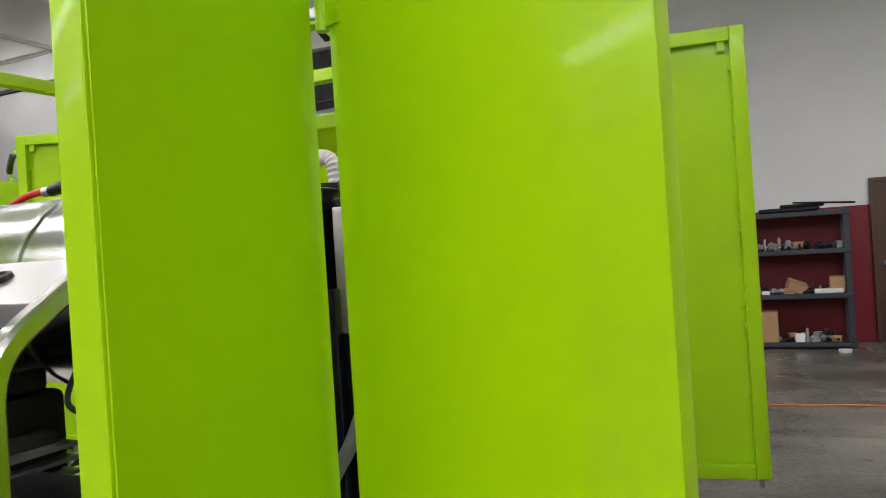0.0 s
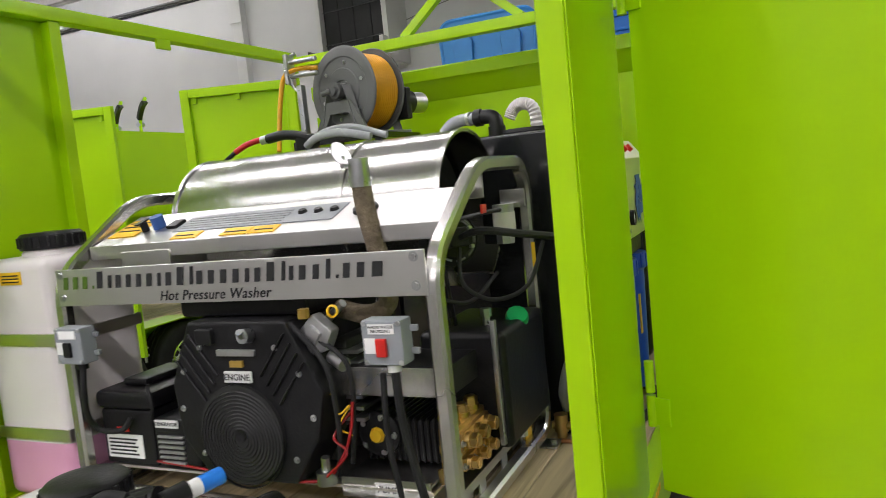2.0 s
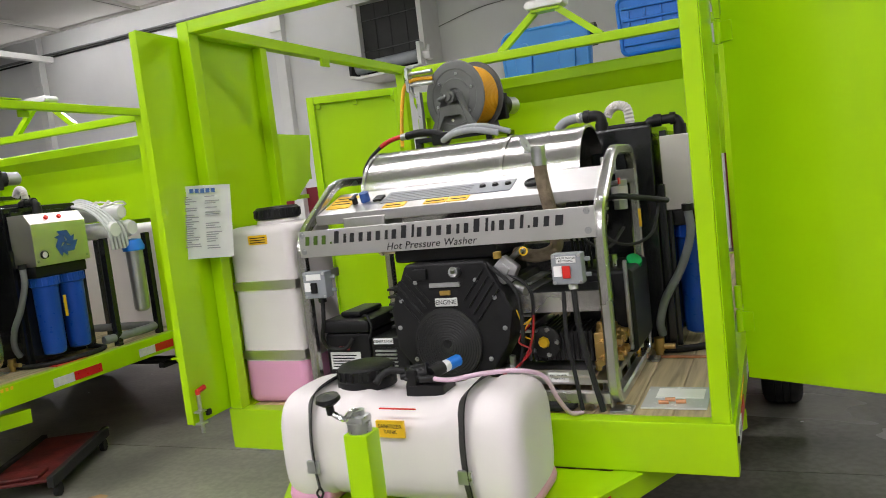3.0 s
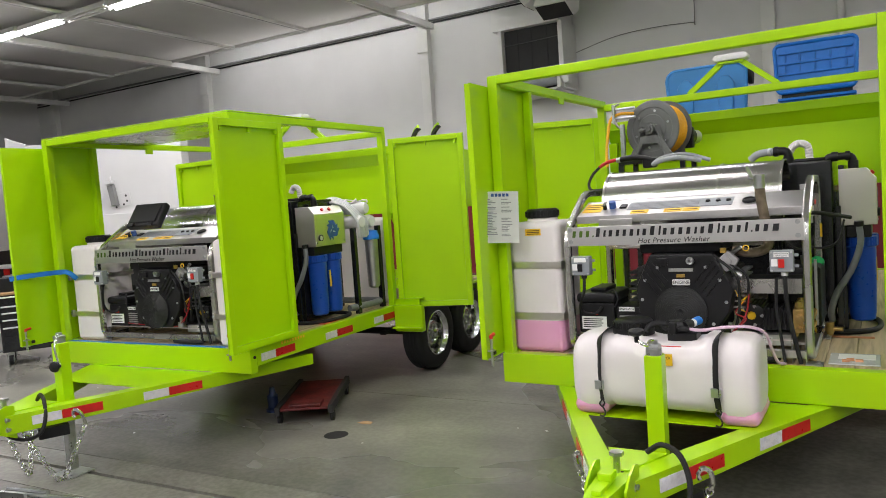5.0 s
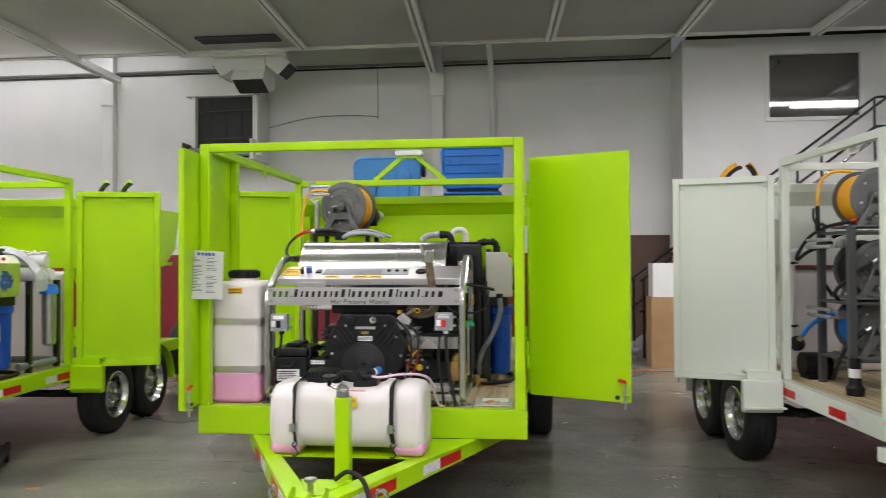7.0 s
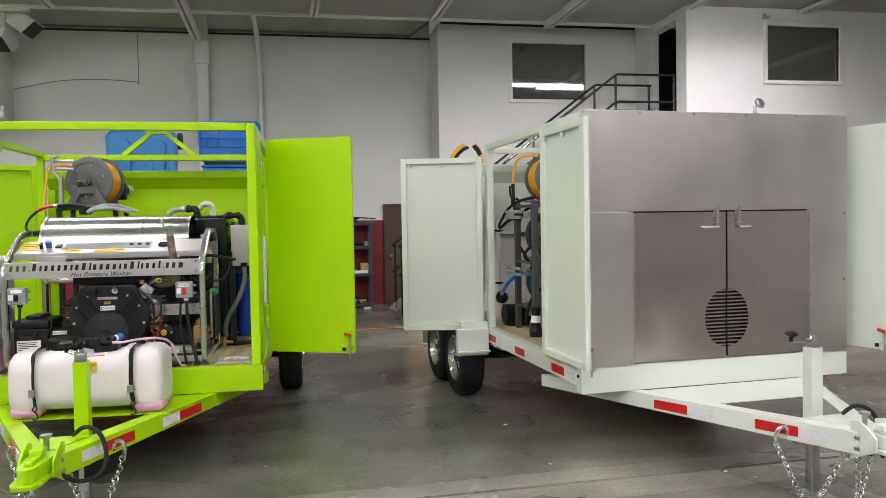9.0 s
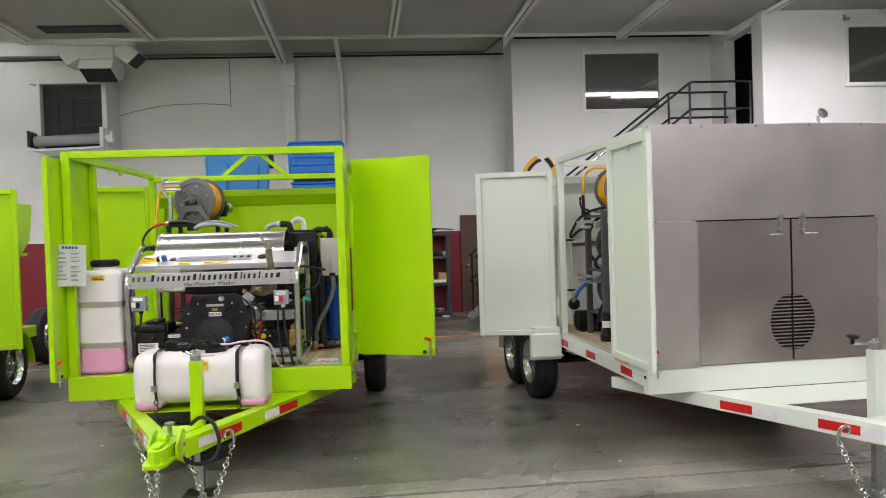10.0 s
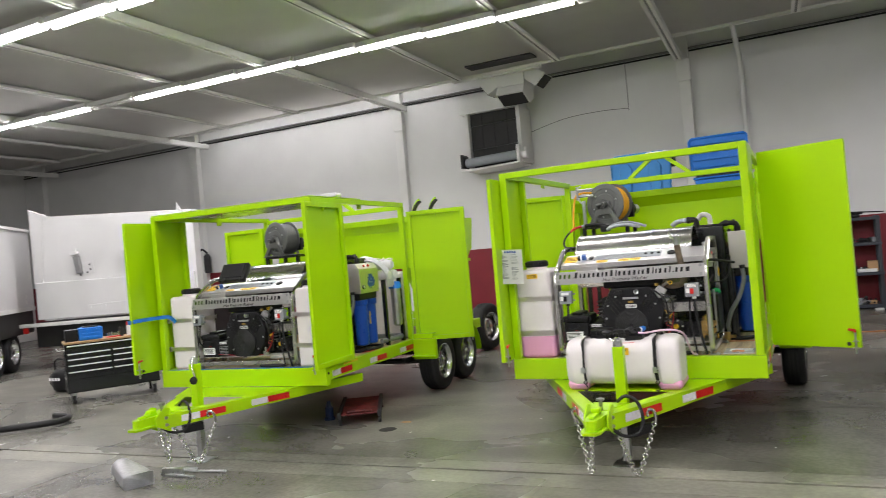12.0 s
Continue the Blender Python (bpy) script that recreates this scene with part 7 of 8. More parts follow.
def claw(at, x, y, top, mat, label, way=1, size=1.0):
    """A gripper finger: a curved arm with a black pad, standing in a hopper."""
    t = thing("gripper_arm", (x, y, 1.60), at, label, "machine arm", "arms in the hoppers")

    def run(points):
        return flowing([(x + way * size * a, y + c, z if z < 1.7 else top + size * (z - 3)) for a, c, z in points])

    bm = B()
    sweep(bm, run([(-0.05, 0.04, 1.60), (-0.05, 0.04, 2.74), (-0.02, 0.03, 2.88), (0.04, 0.0, 2.96), (0.10, -0.03, 2.995)]), 0, 4, False, [(-0.012, -0.028), (0.012, -0.028), (0.012, 0.028), (-0.012, 0.028)])
    arm = part("arm", bm, mat, t)
    bm = B()
    sweep(bm, run([(-0.01, -0.005, 2.85), (0.045, -0.03, 2.92), (0.11, -0.06, 2.965), (0.125, -0.06, 2.95)]), 0, 4, False, [(-0.018, -0.018), (0.018, -0.018), (0.018, 0.018), (-0.018, 0.018)])
    part("black_pad", bm, BLACK, arm)
    bm = B()
    rod(bm, (x - way * size * 0.045, y + 0.01, top - 0.19 * size), (x - way * size * 0.045, y + 0.07, top - 0.19 * size), 0.02, 10)
    part("pivot", bm, ZINC, arm)


for dx in (0.0, 0.26):
    claw(AT_A, 0.47 + dx, 3.55, 2.50, GREEN, "lime green gripper arm with a black pad in the hopper")
claw(AT_C, -0.84, 3.75, 2.545, YELLOW_HOSE, "orange-yellow gripper arm with a black pad in the hopper")
claw(AT_C, -0.56, 3.75, 2.545, YELLOW_HOSE, "shorter orange-yellow gripper arm with a black pad in the hopper", -1, 0.7)


# ---- trailer C: stainless front, reel rack ----
def stainless_front():
    t = trailer_c

    def plate(name, x0, x1, z0, z1, y=-0.006):
        bm = B()
        box(bm, x0, x1, y, -0.002 if y > -0.01 else y + 0.004, z0, z1, 0.002)
        return part(name, bm, STAINLESS_DULL, t, "brushed stainless sheet")

    plate("front_panel", -1.045, 1.045, 1.705, 2.375)
    plate("front_panel", -1.045, -0.665, 0.675, 1.70)
    plate("front_panel", 0.725, 1.045, 0.675, 1.70)
    bm = B()
    box(bm, -0.67, 0.73, 0.03, 0.05, 0.69, 1.71)
    part("cabinet_back", bm, DARK, t)
    # two doors with half an oval vent each
    cx, cz, a, b = 0.045, 0.965, 0.165, 0.20
    for s, x0, x1 in ((-1, -0.658, 0.038), (1, 0.052, 0.718)):
        bm = B()
        z0, z1 = 0.69, 1.695
        hx = cx - 0.007 if s < 0 else cx + 0.007
        n = 18
        arc = [(hx + s * a * math.cos(math.radians(90 - 180 * k / n)), cz + b * math.sin(math.radians(90 - 180 * k / n))) for k in range(n + 1)]
        edge = x0 if s < 0 else x1
        slab(bm, [(hx, z0), (edge, z0), (edge, z1), (hx, z1)] + arc, -0.008, -0.003)
        leaf = part("cabinet_door", bm, STAINLESS_DOOR, t, "brushed stainless door with an oval louvre")
        for k in range(16):
            z = cz - b + 0.025 * (k + 0.5)
            w = a * math.sqrt(max(0.0, 1 - ((z - cz) / b) ** 2))
            if w < 0.03:
                continue
            bm = B()
            box(bm, min(hx, hx + s * w), max(hx, hx + s * w), -0.006, 0.006, z - 0.0055, z + 0.0055, 0.002, 1)
            part("louvre", bm, STAINLESS_DOOR, leaf)
        bm = B()
        x = cx + s * 0.085
        box(bm, x - 0.022, x + 0.022, -0.022, -0.009, 1.66, 1.72, 0.003)
        rod(bm, (x, -0.03, 1.60), (x, -0.03, 1.74), 0.008, 10)
        sweep(bm, [(x, -0.03, 1.60), (x + 0.01, -0.032, 1.59), (x + 0.10 * (1 if s > 0 else -1), -0.035, 1.59)], 0.0065, 8)
        for z in (1.62, 1.72):
            box(bm, x - 0.02, x + 0.02, -0.042, -0.008, z - 0.004, z + 0.004, 0.001)
        part("door_bolt", bm, ZINC, leaf)
        bm = B()
        rod(bm, (edge - s * 0.004 * -1, -0.010, 0.70), (edge + s * 0.004, -0.010, 1.69), 0.005, 8)
        part("piano_hinge", bm, ZINC, leaf)
    places = [(-1.02 + 0.408 * k, 2.36) for k in range(6)]
    places += [(x, z) for x in (-1.02, -0.69, 0.75, 1.02) for z in (0.70, 1.2, 1.67) if abs(x) > 1 or z < 0.8]
    for x, z in places:
        bm = B()
        bolt(bm, (x, -0.006, z), (0, -1, 0), 0.008)
        part("bolt", bm, ZINC, t)
    bm = B()
    rod(bm, (0.30, 0.03, 2.366), (0.30, 0.03, 2.43), 0.012, 10)
    lathe(bm, [(0.0005, 0), (0.035, 0.005), (0.04, 0.02), (0.03, 0.03), (0.0005, 0.032)], pose(0.32, 0.02, 2.44, 60, 30, 0), 16)
    part("exhaust_flap", bm, ZINC, t)


stainless_front()


RACK_SEAT = AT_C @ pose(0.05, 0.55, 0)


def reel_rack():
    t = thing("reel_rack", (-0.55, 1.2, 0.678), RACK_SEAT, "grey steel rack holding three hose reels", "rack")
    for x, y in ((-0.82, 0.95), (-0.82, 1.38), (-0.35, 0.95), (-0.35, 1.38)):
        bm = B()
        box(bm, x - 0.025, x + 0.025, y - 0.025, y + 0.025, 0.678, 1.82, 0.004)
        part("post", bm, STEEL_DARK, t)
    for z in (0.90, 1.30, 1.80):
        bm = B()
        box(bm, -0.84, -0.33, 0.93, 1.40, z - 0.02, z, 0.003)
        part("shelf", bm, STEEL_DARK, t)
    for z in (1.22, 1.72):
        bm = B()
        box(bm, -0.90, -0.84, 0.98, 1.02, z - 0.04, z + 0.02, 0.004)
        rod(bm, (-0.93, 1.0, z - 0.03), (-0.93, 1.36, z - 0.03), 0.014, 10)
        rod(bm, (-0.93, 1.0, z + 0.02), (-0.93, 1.36, z + 0.02), 0.014, 10)
        part("hose_roller", bm, ZINC, t)
    for z, mat, lab in ((2.04, YELLOW_HOSE, "grey hose reel with yellow hose on the rack"), (1.53, BLACK, "grey hose reel with black hose on the rack"), (1.115, BLUE_BIN, "grey hose reel with blue hose on the rack")):
        reel(RACK_SEAT, (-0.57, 1.165, z), 0, mat, lab, 0.205, 0.26)
    g = thing("hanging_gun", (-0.95, 1.15, 1.75), RACK_SEAT, "black spray gun hanging on a yellow hose", "spray gun")
    bm = B()
    sweep(bm, flowing([(-0.68, 1.2, 2.235), (-0.79, 1.22, 2.24), (-0.87, 1.24, 2.19), (-0.90, 1.25, 2.08), (-0.905, 1.25, 1.99)]), 0.012, 10)
    part("yellow_hose", bm, YELLOW_HOSE, g)
    bm = B()
    rod(bm, (-0.905, 1.25, 1.99), (-0.903, 1.25, 1.85), 0.016, 12)
    box(bm, -0.925, -0.885, 1.235, 1.265, 1.80, 1.87, 0.012, 2)
    sweep(bm, flowing([(-0.93, 1.26, 1.975), (-0.925, 1.27, 1.90), (-0.90, 1.26, 1.83), (-0.895, 1.25, 1.76)]), 0.009, 8)
    rod(bm, (-0.875, 1.245, 1.84), (-0.862, 1.24, 1.86), 0.018, 10)
    part("gun_body", bm, BLACK, g)
    bm = B()
    sweep(bm, flowing([(-0.66, 0.98, 1.885), (-0.76, 1.05, 1.868), (-0.86, 1.2, 1.835), (-0.92, 1.34, 1.77), (-0.965, 1.45, 1.64), (-0.955, 1.47, 1.60), (-0.90, 1.40, 1.66), (-0.80, 1.25, 1.72)]), 0.013, 10)
    part("black_hose", bm, RUBBER, g)
    bm = B()
    rod(bm, (-0.74, 1.02, 1.875), (-0.86, 1.20, 1.835), 0.0125, 12)
    part("red_sleeve", bm, RED_PLASTIC, g)
    h = thing("blue_hose_end", (-0.93, 1.3, 0.9), RACK_SEAT, "blue hose end with a brass fitting hanging from the rack", "hose")
    bm = B()
    sweep(bm, flowing([(-0.76, 1.15, 1.20), (-0.85, 1.22, 1.19), (-0.92, 1.34, 1.11), (-0.95, 1.42, 1.02)]), 0.016, 10)
    part("hose", bm, BLUE_BIN, h)
    bm = B()
    rod(bm, (-0.952, 1.425, 1.015), (-0.962, 1.45, 0.985), 0.018, 8)
    part("end_fitting", bm, BRASS, h)
    for k, run in enumerate(([(-0.62, 1.0, 1.60), (-0.80, 0.97, 1.48), (-0.86, 1.1, 1.36), (-0.74, 1.2, 1.26)],
                             [(-0.60, 1.3, 1.82), (-0.74, 1.42, 1.74), (-0.80, 1.45, 1.5), (-0.72, 1.42, 1.32)],
                             [(-0.66, 1.02, 1.12), (-0.82, 1.0, 1.0), (-0.84, 1.1, 0.86), (-0.78, 1.3, 0.72)])):
        s = thing("supply_hose", run[0], RACK_SEAT, "black rubber supply hose looped through the reel rack", "hose", "supply hoses on the rack")
        bm = B()
        sweep(bm, flowing(run), 0.014, 10)
        part("hose", bm, RUBBER, s)
        bm = B()
        a, b = Vector(run[0]), Vector(run[1])
        rod(bm, a, a + (b - a) * 0.2, 0.02, 8)
        part("end_fitting", bm, ZINC, s)
    p = thing("transfer_pump", (-0.8, 1.5, 0.678), RACK_SEAT, "small black electric pump with a bright filter on the deck", "pump")
    bm = B()
    rod(bm, (-0.90, 1.55, 0.79), (-0.66, 1.55, 0.79), 0.09, 20)
    box(bm, -0.88, -0.68, 1.47, 1.63, 0.679, 0.72, 0.006)
    part("motor", bm, BLACK, p)
    bm = B()
    rod(bm, (-0.70, 1.50, 0.80), (-0.55, 1.50, 0.80), 0.05, 18)
    part("pump_head", bm, ALU, p)
    q = thing("strainer", (-0.87, 0.8, 0.678), RACK_SEAT, "black strainer with a white label on the deck", "strainer")
    bm = B()
    lathe(bm, [(0.0005, 0.68), (0.055, 0.68), (0.06, 0.73), (0.04, 0.76), (0.038, 0.93), (0.0005, 0.93)], pose(-0.87, 0.82, 0), 20)
    part("body", bm, BLACK, q)
    bm = B()
    lathe(bm, [(0.0385, 0.80), (0.0405, 0.80), (0.0405, 0.86), (0.0385, 0.86)], pose(-0.87, 0.82, 0), 20, True)
    part("label", bm, PAPER, q)
    v = thing("vent_pipe", (-0.9, 1.9, 0.9), RACK_SEAT, "white plastic standpipe with a black cap on the tank", "pipe")
    bm = B()
    rod(bm, (-0.90, 1.70, 0.96), (-0.90, 1.70, 1.62), 0.021, 16)
    sweep(bm, rounded([(-0.90, 1.70, 1.58), (-0.90, 1.70, 1.66), (-0.78, 1.76, 1.66)], 0.05), 0.026, 14)
    part("tube", bm, WHITE, v)
    bm = B()
    lathe(bm, [(0.0005, -0.02), (0.055, -0.015), (0.06, 0.02), (0.03, 0.04), (0.0005, 0.045)], pose(-0.885, 1.67, 0.93, 70, 0, 0), 18)
    part("black_cap", bm, BLACK, v)
    for z in (1.06, 1.56):
        bm = B()
        lathe(bm, [(0.021, z), (0.03, z), (0.03, z + 0.02), (0.021, z + 0.02)], pose(-0.90, 1.70, 0), 18, True)
        box(bm, -0.95, -0.85, 1.695, 1.705, z + 0.005, z + 0.015, 0.002)
        part("clamp", bm, BLACK, v)


reel_rack()


# ---- things in the hall ----
def unit_heater():
    y = BACK - 0.75
    t = thing("fan_unit", (-4.8, BACK - 0.4, 3.53), None, "white wall-hung fan unit with a dark screen and a roller", "fan unit")
    bm = B()
    box(bm, -5.54, -4.15, y, BACK - 0.01, 4.845, 5.27, 0.006)
    part("hood", bm, STEEL_WHITE, t)
    for x0, x1 in ((-5.42, -5.345), (-4.18, -4.09)):
        bm = B()
        box(bm, x0, x1, y + 0.02, BACK - 0.01, 3.60, 4.845, 0.005)
        part("side_cheek", bm, STEEL_WHITE, t)
    bm = B()
    box(bm, -5.345, -4.18, y + 0.16, y + 0.19, 3.60, 4.845)
    part("screen", bm, DARK, t, "dark mesh screen")
    for z in (4.02, 4.56):
        bm = B()
        sweep(bm, flowing([(-5.345, y + 0.14, z), (-4.76, y + 0.14, z + 0.012), (-4.18, y + 0.14, z + 0.035)]), 0.009, 6)
        part("screen_bar", bm, STEEL_DARK, t)
    for x in (-5.06, -4.77, -4.45):
        bm = B()
        box(bm, x - 0.007, x + 0.007, y + 0.15, y + 0.158, 3.62, 4.83)
        part("screen_bar", bm, RUBBER, t)
    bm = B()
    rod(bm, (-5.44, y - 0.02, 3.72), (-4.20, y - 0.02, 3.76), 0.105, 24)
    part("roller", bm, GREY_BOX, t, "grey roller at the bottom")
    bm = B()
    slab(bm, [(-5.54, 3.545), (-5.35, 3.515), (-4.17, 3.56), (-4.17, 3.60), (-5.35, 3.56), (-5.50, 3.60), (-5.54, 3.60)], y - 0.16, BACK - 0.01, None, 0.005)
    part("tray", bm, STEEL_WHITE, t)
    bm = B()
    slab(bm, [(-5.54, 3.60), (-5.49, 3.60), (-5.45, 3.86), (-5.54, 3.93)], y - 0.15, y + 0.2, None, 0.004)
    part("end_plate", bm, DARK, t)
    bm = B()
    box(bm, -4.18, -4.11, y - 0.15, y + 0.12, 3.58, 3.97, 0.005)
    part("end_plate", bm, STEEL_WHITE, t)
    bm = B()
    rod(bm, (-4.11, y - 0.02, 3.76), (-3.98, y - 0.02, 3.76), 0.07, 14)
    box(bm, -4.08, -3.96, y - 0.10, y + 0.08, 3.66, 3.80, 0.03)
    rod(bm, (-4.02, y - 0.02, 3.80), (-4.0, y - 0.02, 3.90), 0.03, 10)
    part("motor", bm, WHITE, t)

    d = thing("air_duct", (-3.95, 8.7, 4.8), None, "white sheet-metal duct box with flared outlets under the ceiling", "duct")
    bm = B()
    box(bm, -4.255, -3.655, 8.5, 9.1, 5.13, 5.44, 0.006)
    part("duct_box", bm, STEEL_WHITE, d)
    turned = Matrix(((0, 1, 0, 0), (1, 0, 0, 0), (0, 0, 1, 0), (0, 0, 0, 1)))
    bm = B()
    slab(bm, [(8.5, 5.125), (8.39, 4.95), (8.80, 4.77), (9.06, 4.90), (9.06, 5.125)], -4.26, -3.65, turned, 0.005)
    part("boot", bm, STEEL_WHITE, d)
    bm = B()
    slab(bm, [(8.415, 4.932), (8.78, 4.772), (8.776, 4.762), (8.411, 4.922)], -4.235, -3.675, turned)
    part("outlet", bm, DARK, d)
    for side in ([(-4.26, 5.42), (-4.47, 5.42), (-4.68, 5.27), (-4.50, 5.03), (-4.26, 5.17)], [(-3.65, 5.42), (-3.42, 5.42), (-3.19, 5.26), (-3.42, 5.04), (-3.65, 5.22)]):
        bm = B()
        slab(bm, side, 8.53, 9.02, None, 0.005)
        part("side_outlet", bm, STEEL_WHITE, d)
        a, c = Vector(side[2]), Vector(side[3])
        out = Vector((c.y - a.y, a.x - c.x)).normalized() * 0.012
        if out.y > 0:
            out = -out
        bm = B()
        slab(bm, [a * 0.95 + c * 0.05, a * 0.05 + c * 0.95, a * 0.05 + c * 0.95 + out, a * 0.95 + c * 0.05 + out], 8.55, 9.0)
        part("outlet", bm, DARK, d)
    bm = B()
    box(bm, -4.60, -3.22, 8.3, 8.44, 5.36, 5.44, 0.005)
    box(bm, -5.25, -4.61, 8.32, 8.5, 5.40, 5.43, 0.005)
    part("flange", bm, STEEL_WHITE, d)
    bm = B()
    box(bm, -4.50, -3.09, 7.40, 7.76, CEIL - 0.045, CEIL - 0.015)
    tagged(new("ceiling_slot", mesh_of("ceiling_slot", bm, DARK)), "dark slot torn in the ceiling blanket", "slot", kind="structure")


unit_heater()


def stairs():
    t = thing("office_stairs", (6.6, 8.2, 0), None, "dark grey steel stair with a landing and pipe rails to the office", "stairs", kind="structure")
    bm = B()
    box(bm, 6.85, 8.04, 7.2, 8.3, 3.02, 3.1, 0.01)
    part("landing", bm, STEEL_GREY, t)
    pitch = 0.754
    for y in (7.35, 8.25):
        bm = B()
        sweep(bm, [(6.85, y, 3.03), (2.86, y, 0.03)], 0, 4, False, [(-0.02, -0.12), (0.02, -0.12), (0.02, 0.12), (-0.02, 0.12)])
        part("stringer", bm, STEEL_GREY, t)
    for k in range(16):
        bm = B()
        x, z = 6.70 - 0.248 * k, 2.90 - 0.187 * k
        box(bm, x - 0.14, x + 0.14, 7.37, 8.23, z - 0.02, z, 0.003)
        part("tread", bm, STEEL_GREY, t)
    for y in (7.25, 8.25):
        for up in (3.78, 4.265):
            bm = B()
            sweep(bm, rounded([(8.0, y, up), (6.85, y, up), (2.86, y, up - pitch * 3.99)], 0.06), 0.022, 8)
            part("hand_rail", bm, BLACK_GLOSS, t)
        for x, z0 in ((7.95, 3.1), (6.83, 3.1), (5.6, 2.05), (4.25, 1.05), (2.92, 0.06)):
            bm = B()
            rod(bm, (x, y, z0), (x, y, 4.265 - pitch * max(0.0, 6.85 - x)), 0.022, 8)
            part("rail_post", bm, BLACK_GLOSS, t)
    bm = B()
    box(bm, 2.8, 3.0, 7.35, 8.25, 0, 0.06, 0.005)
    part("foot_plate", bm, STEEL_GREY, t)


stairs()


def brown_door():
    d = thing("door_1", (3.36, BACK - 0.03, 0), None, "closed brown painted door with a round knob", "door", kind="structure")
    bm = B()
    box(bm, 2.93, 3.80, BACK - 0.05, BACK - 0.008, 0.01, 2.02, 0.004)
    part("leaf", bm, BROWN_DOOR, d)
    bm = B()
    box(bm, 2.88, 2.93, BACK - 0.07, BACK - 0.007, 0, 2.07, 0.004)
    box(bm, 3.80, 3.85, BACK - 0.07, BACK - 0.007, 0, 2.07, 0.004)
    box(bm, 2.93, 3.80, BACK - 0.07, BACK - 0.007, 2.02, 2.07, 0.004)
    part("door_frame", bm, BROWN_DOOR, d)
    bm = B()
    lathe(bm, [(0.0005, 0.0), (0.035, 0.0), (0.03, 0.015), (0.015, 0.02), (0.015, 0.04), (0.032, 0.055), (0.034, 0.07), (0.02, 0.085), (0.0005, 0.088)], pose(3.02, BACK - 0.05, 1.0, 90), 20)
    part("door_knob", bm, ZINC, d)
    bm = B()
    box(bm, 2.94, 3.79, BACK - 0.056, BACK - 0.05, 0.02, 0.42, 0.002)
    part("kick_plate", bm, BROWN_DOOR, d)


brown_door()


def shelf_unit():
    x0, x1, y0, y1 = 1.18, 2.60, 9.42, 9.92
    t = thing("shelf_unit", ((x0 + x1) / 2, (y0 + y1) / 2, 0), None, "dark grey heavy-duty shelving full of fittings and boxes", "shelf")
    for x in (x0, x1 - 0.07):
        for y in (y0, y1 - 0.07):
            bm = B()
            box(bm, x, x + 0.07, y, y + 0.07, 0, 1.72, 0.008)
            part("post", bm, STEEL_SHELF, t)
    for z in (0.08, 0.68, 1.23, 1.70):
        bm = B()
        box(bm, x0 - 0.01, x1 + 0.01, y0 - 0.01, y1, z - 0.06, z, 0.01)
        part("shelf_board", bm, STEEL_SHELF, t)
    rnd = random.Random(21)
    mats = (BLACK, BLACK, RUBBER, ZINC, DARK, ALU, GREY_BOX, BLACK, BRASS, STEEL_GREY)
    for z, hi in ((0.08, 0.17), (0.68, 0.13), (1.23, 0.19)):
        for deep in (0.03, 0.2):
            x = x0 + 0.08
            while x < x1 - 0.14:
                w, h = rnd.uniform(0.04, 0.11), rnd.uniform(0.05, hi)
                y = y0 + deep + rnd.uniform(0.0, 0.06)
                if rnd.random() < (0.3 if z < 1 else 0.06):
                    bm = B()
                    box(bm, -w * 0.6, w * 0.6, -0.06, 0.06, 0, h * 0.6, 0.003, 1, pose(x + w / 2, y + 0.06, z + 0.001, 0, 0, rnd.uniform(-25, 25)))
                    tagged(new("parts_box", mesh_of("parts_box", bm, rnd.choice((CARD, PAPER, CARD, GREY_BOX)))), "small box of spare parts on a shelf", "box", "parts boxes on the shelves")
                else:
                    part_lies = rnd.random() < 0.45
                    m = pose(x + w / 2, y + w / 2 + 0.02, z + (w * 0.5 if part_lies else 0), 90 if part_lies else 0, 0, rnd.uniform(-70, 70) if part_lies else rnd.uniform(0, 180))
                    bm = B()
                    lathe(bm, [(0.0005, 0), (w * 0.42, 0), (w * 0.5, h * 0.2), (w * 0.28, h * 0.35), (w * 0.34, h * 0.75), (w * 0.2, h), (0.0005, h)], m, 10)
                    if not part_lies:
                        rod(bm, m @ Vector((-w * 0.7, 0, h * 0.3)), m @ Vector((w * 0.7, 0.03, h * 0.5)), w * 0.14, 8)
                    tagged(new("pump_part", mesh_of("pump_part", bm, rnd.choice(mats))), "loose pump fitting on a shelf", "spare part", "spare parts on the shelves")
                x += w + rnd.uniform(-0.012, 0.03)
    bm = B()
    box(bm, 1.55, 1.75, y0 + 0.02, y0 + 0.35, 0.08, 0.46, 0.006)
    tagged(new("cardboard_box", mesh_of("cardboard_box", bm, CARD)), "brown cardboard box on the bottom shelf", "box")
    bm = B()
    box(bm, -0.11, 0.11, -0.1, 0.1, -0.05, 0.07, 0.004, 2, pose(1.98, y0 + 0.16, 0.76, 12, 22, 10))
    tagged(new("cardboard_box", mesh_of("cardboard_box", bm, CARD)), "tilted open cardboard box on the middle shelf", "box")
    bm = B()
    box(bm, 2.36, 2.52, y0 + 0.05, y0 + 0.3, 0.68, 0.88, 0.004)
    tagged(new("cardboard_box", mesh_of("cardboard_box", bm, CARD)), "small brown cardboard box on the middle shelf", "box")
    bm = B()
    box(bm, 2.18, 2.5, y0, y0 + 0.18, 0.68, 0.74, 0.015, 3)
    tagged(new("white_bag", mesh_of("white_bag", bm, WHITE)), "crumpled white bag on the middle shelf", "bag")
    bm = B()
    box(bm, 1.6, 2.3, y0 + 0.05, y1 - 0.05, 1.70, 1.76, 0.025, 3)
    box(bm, 1.85, 2.35, y0 + 0.1, y1 - 0.1, 1.76, 1.80, 0.015, 3)
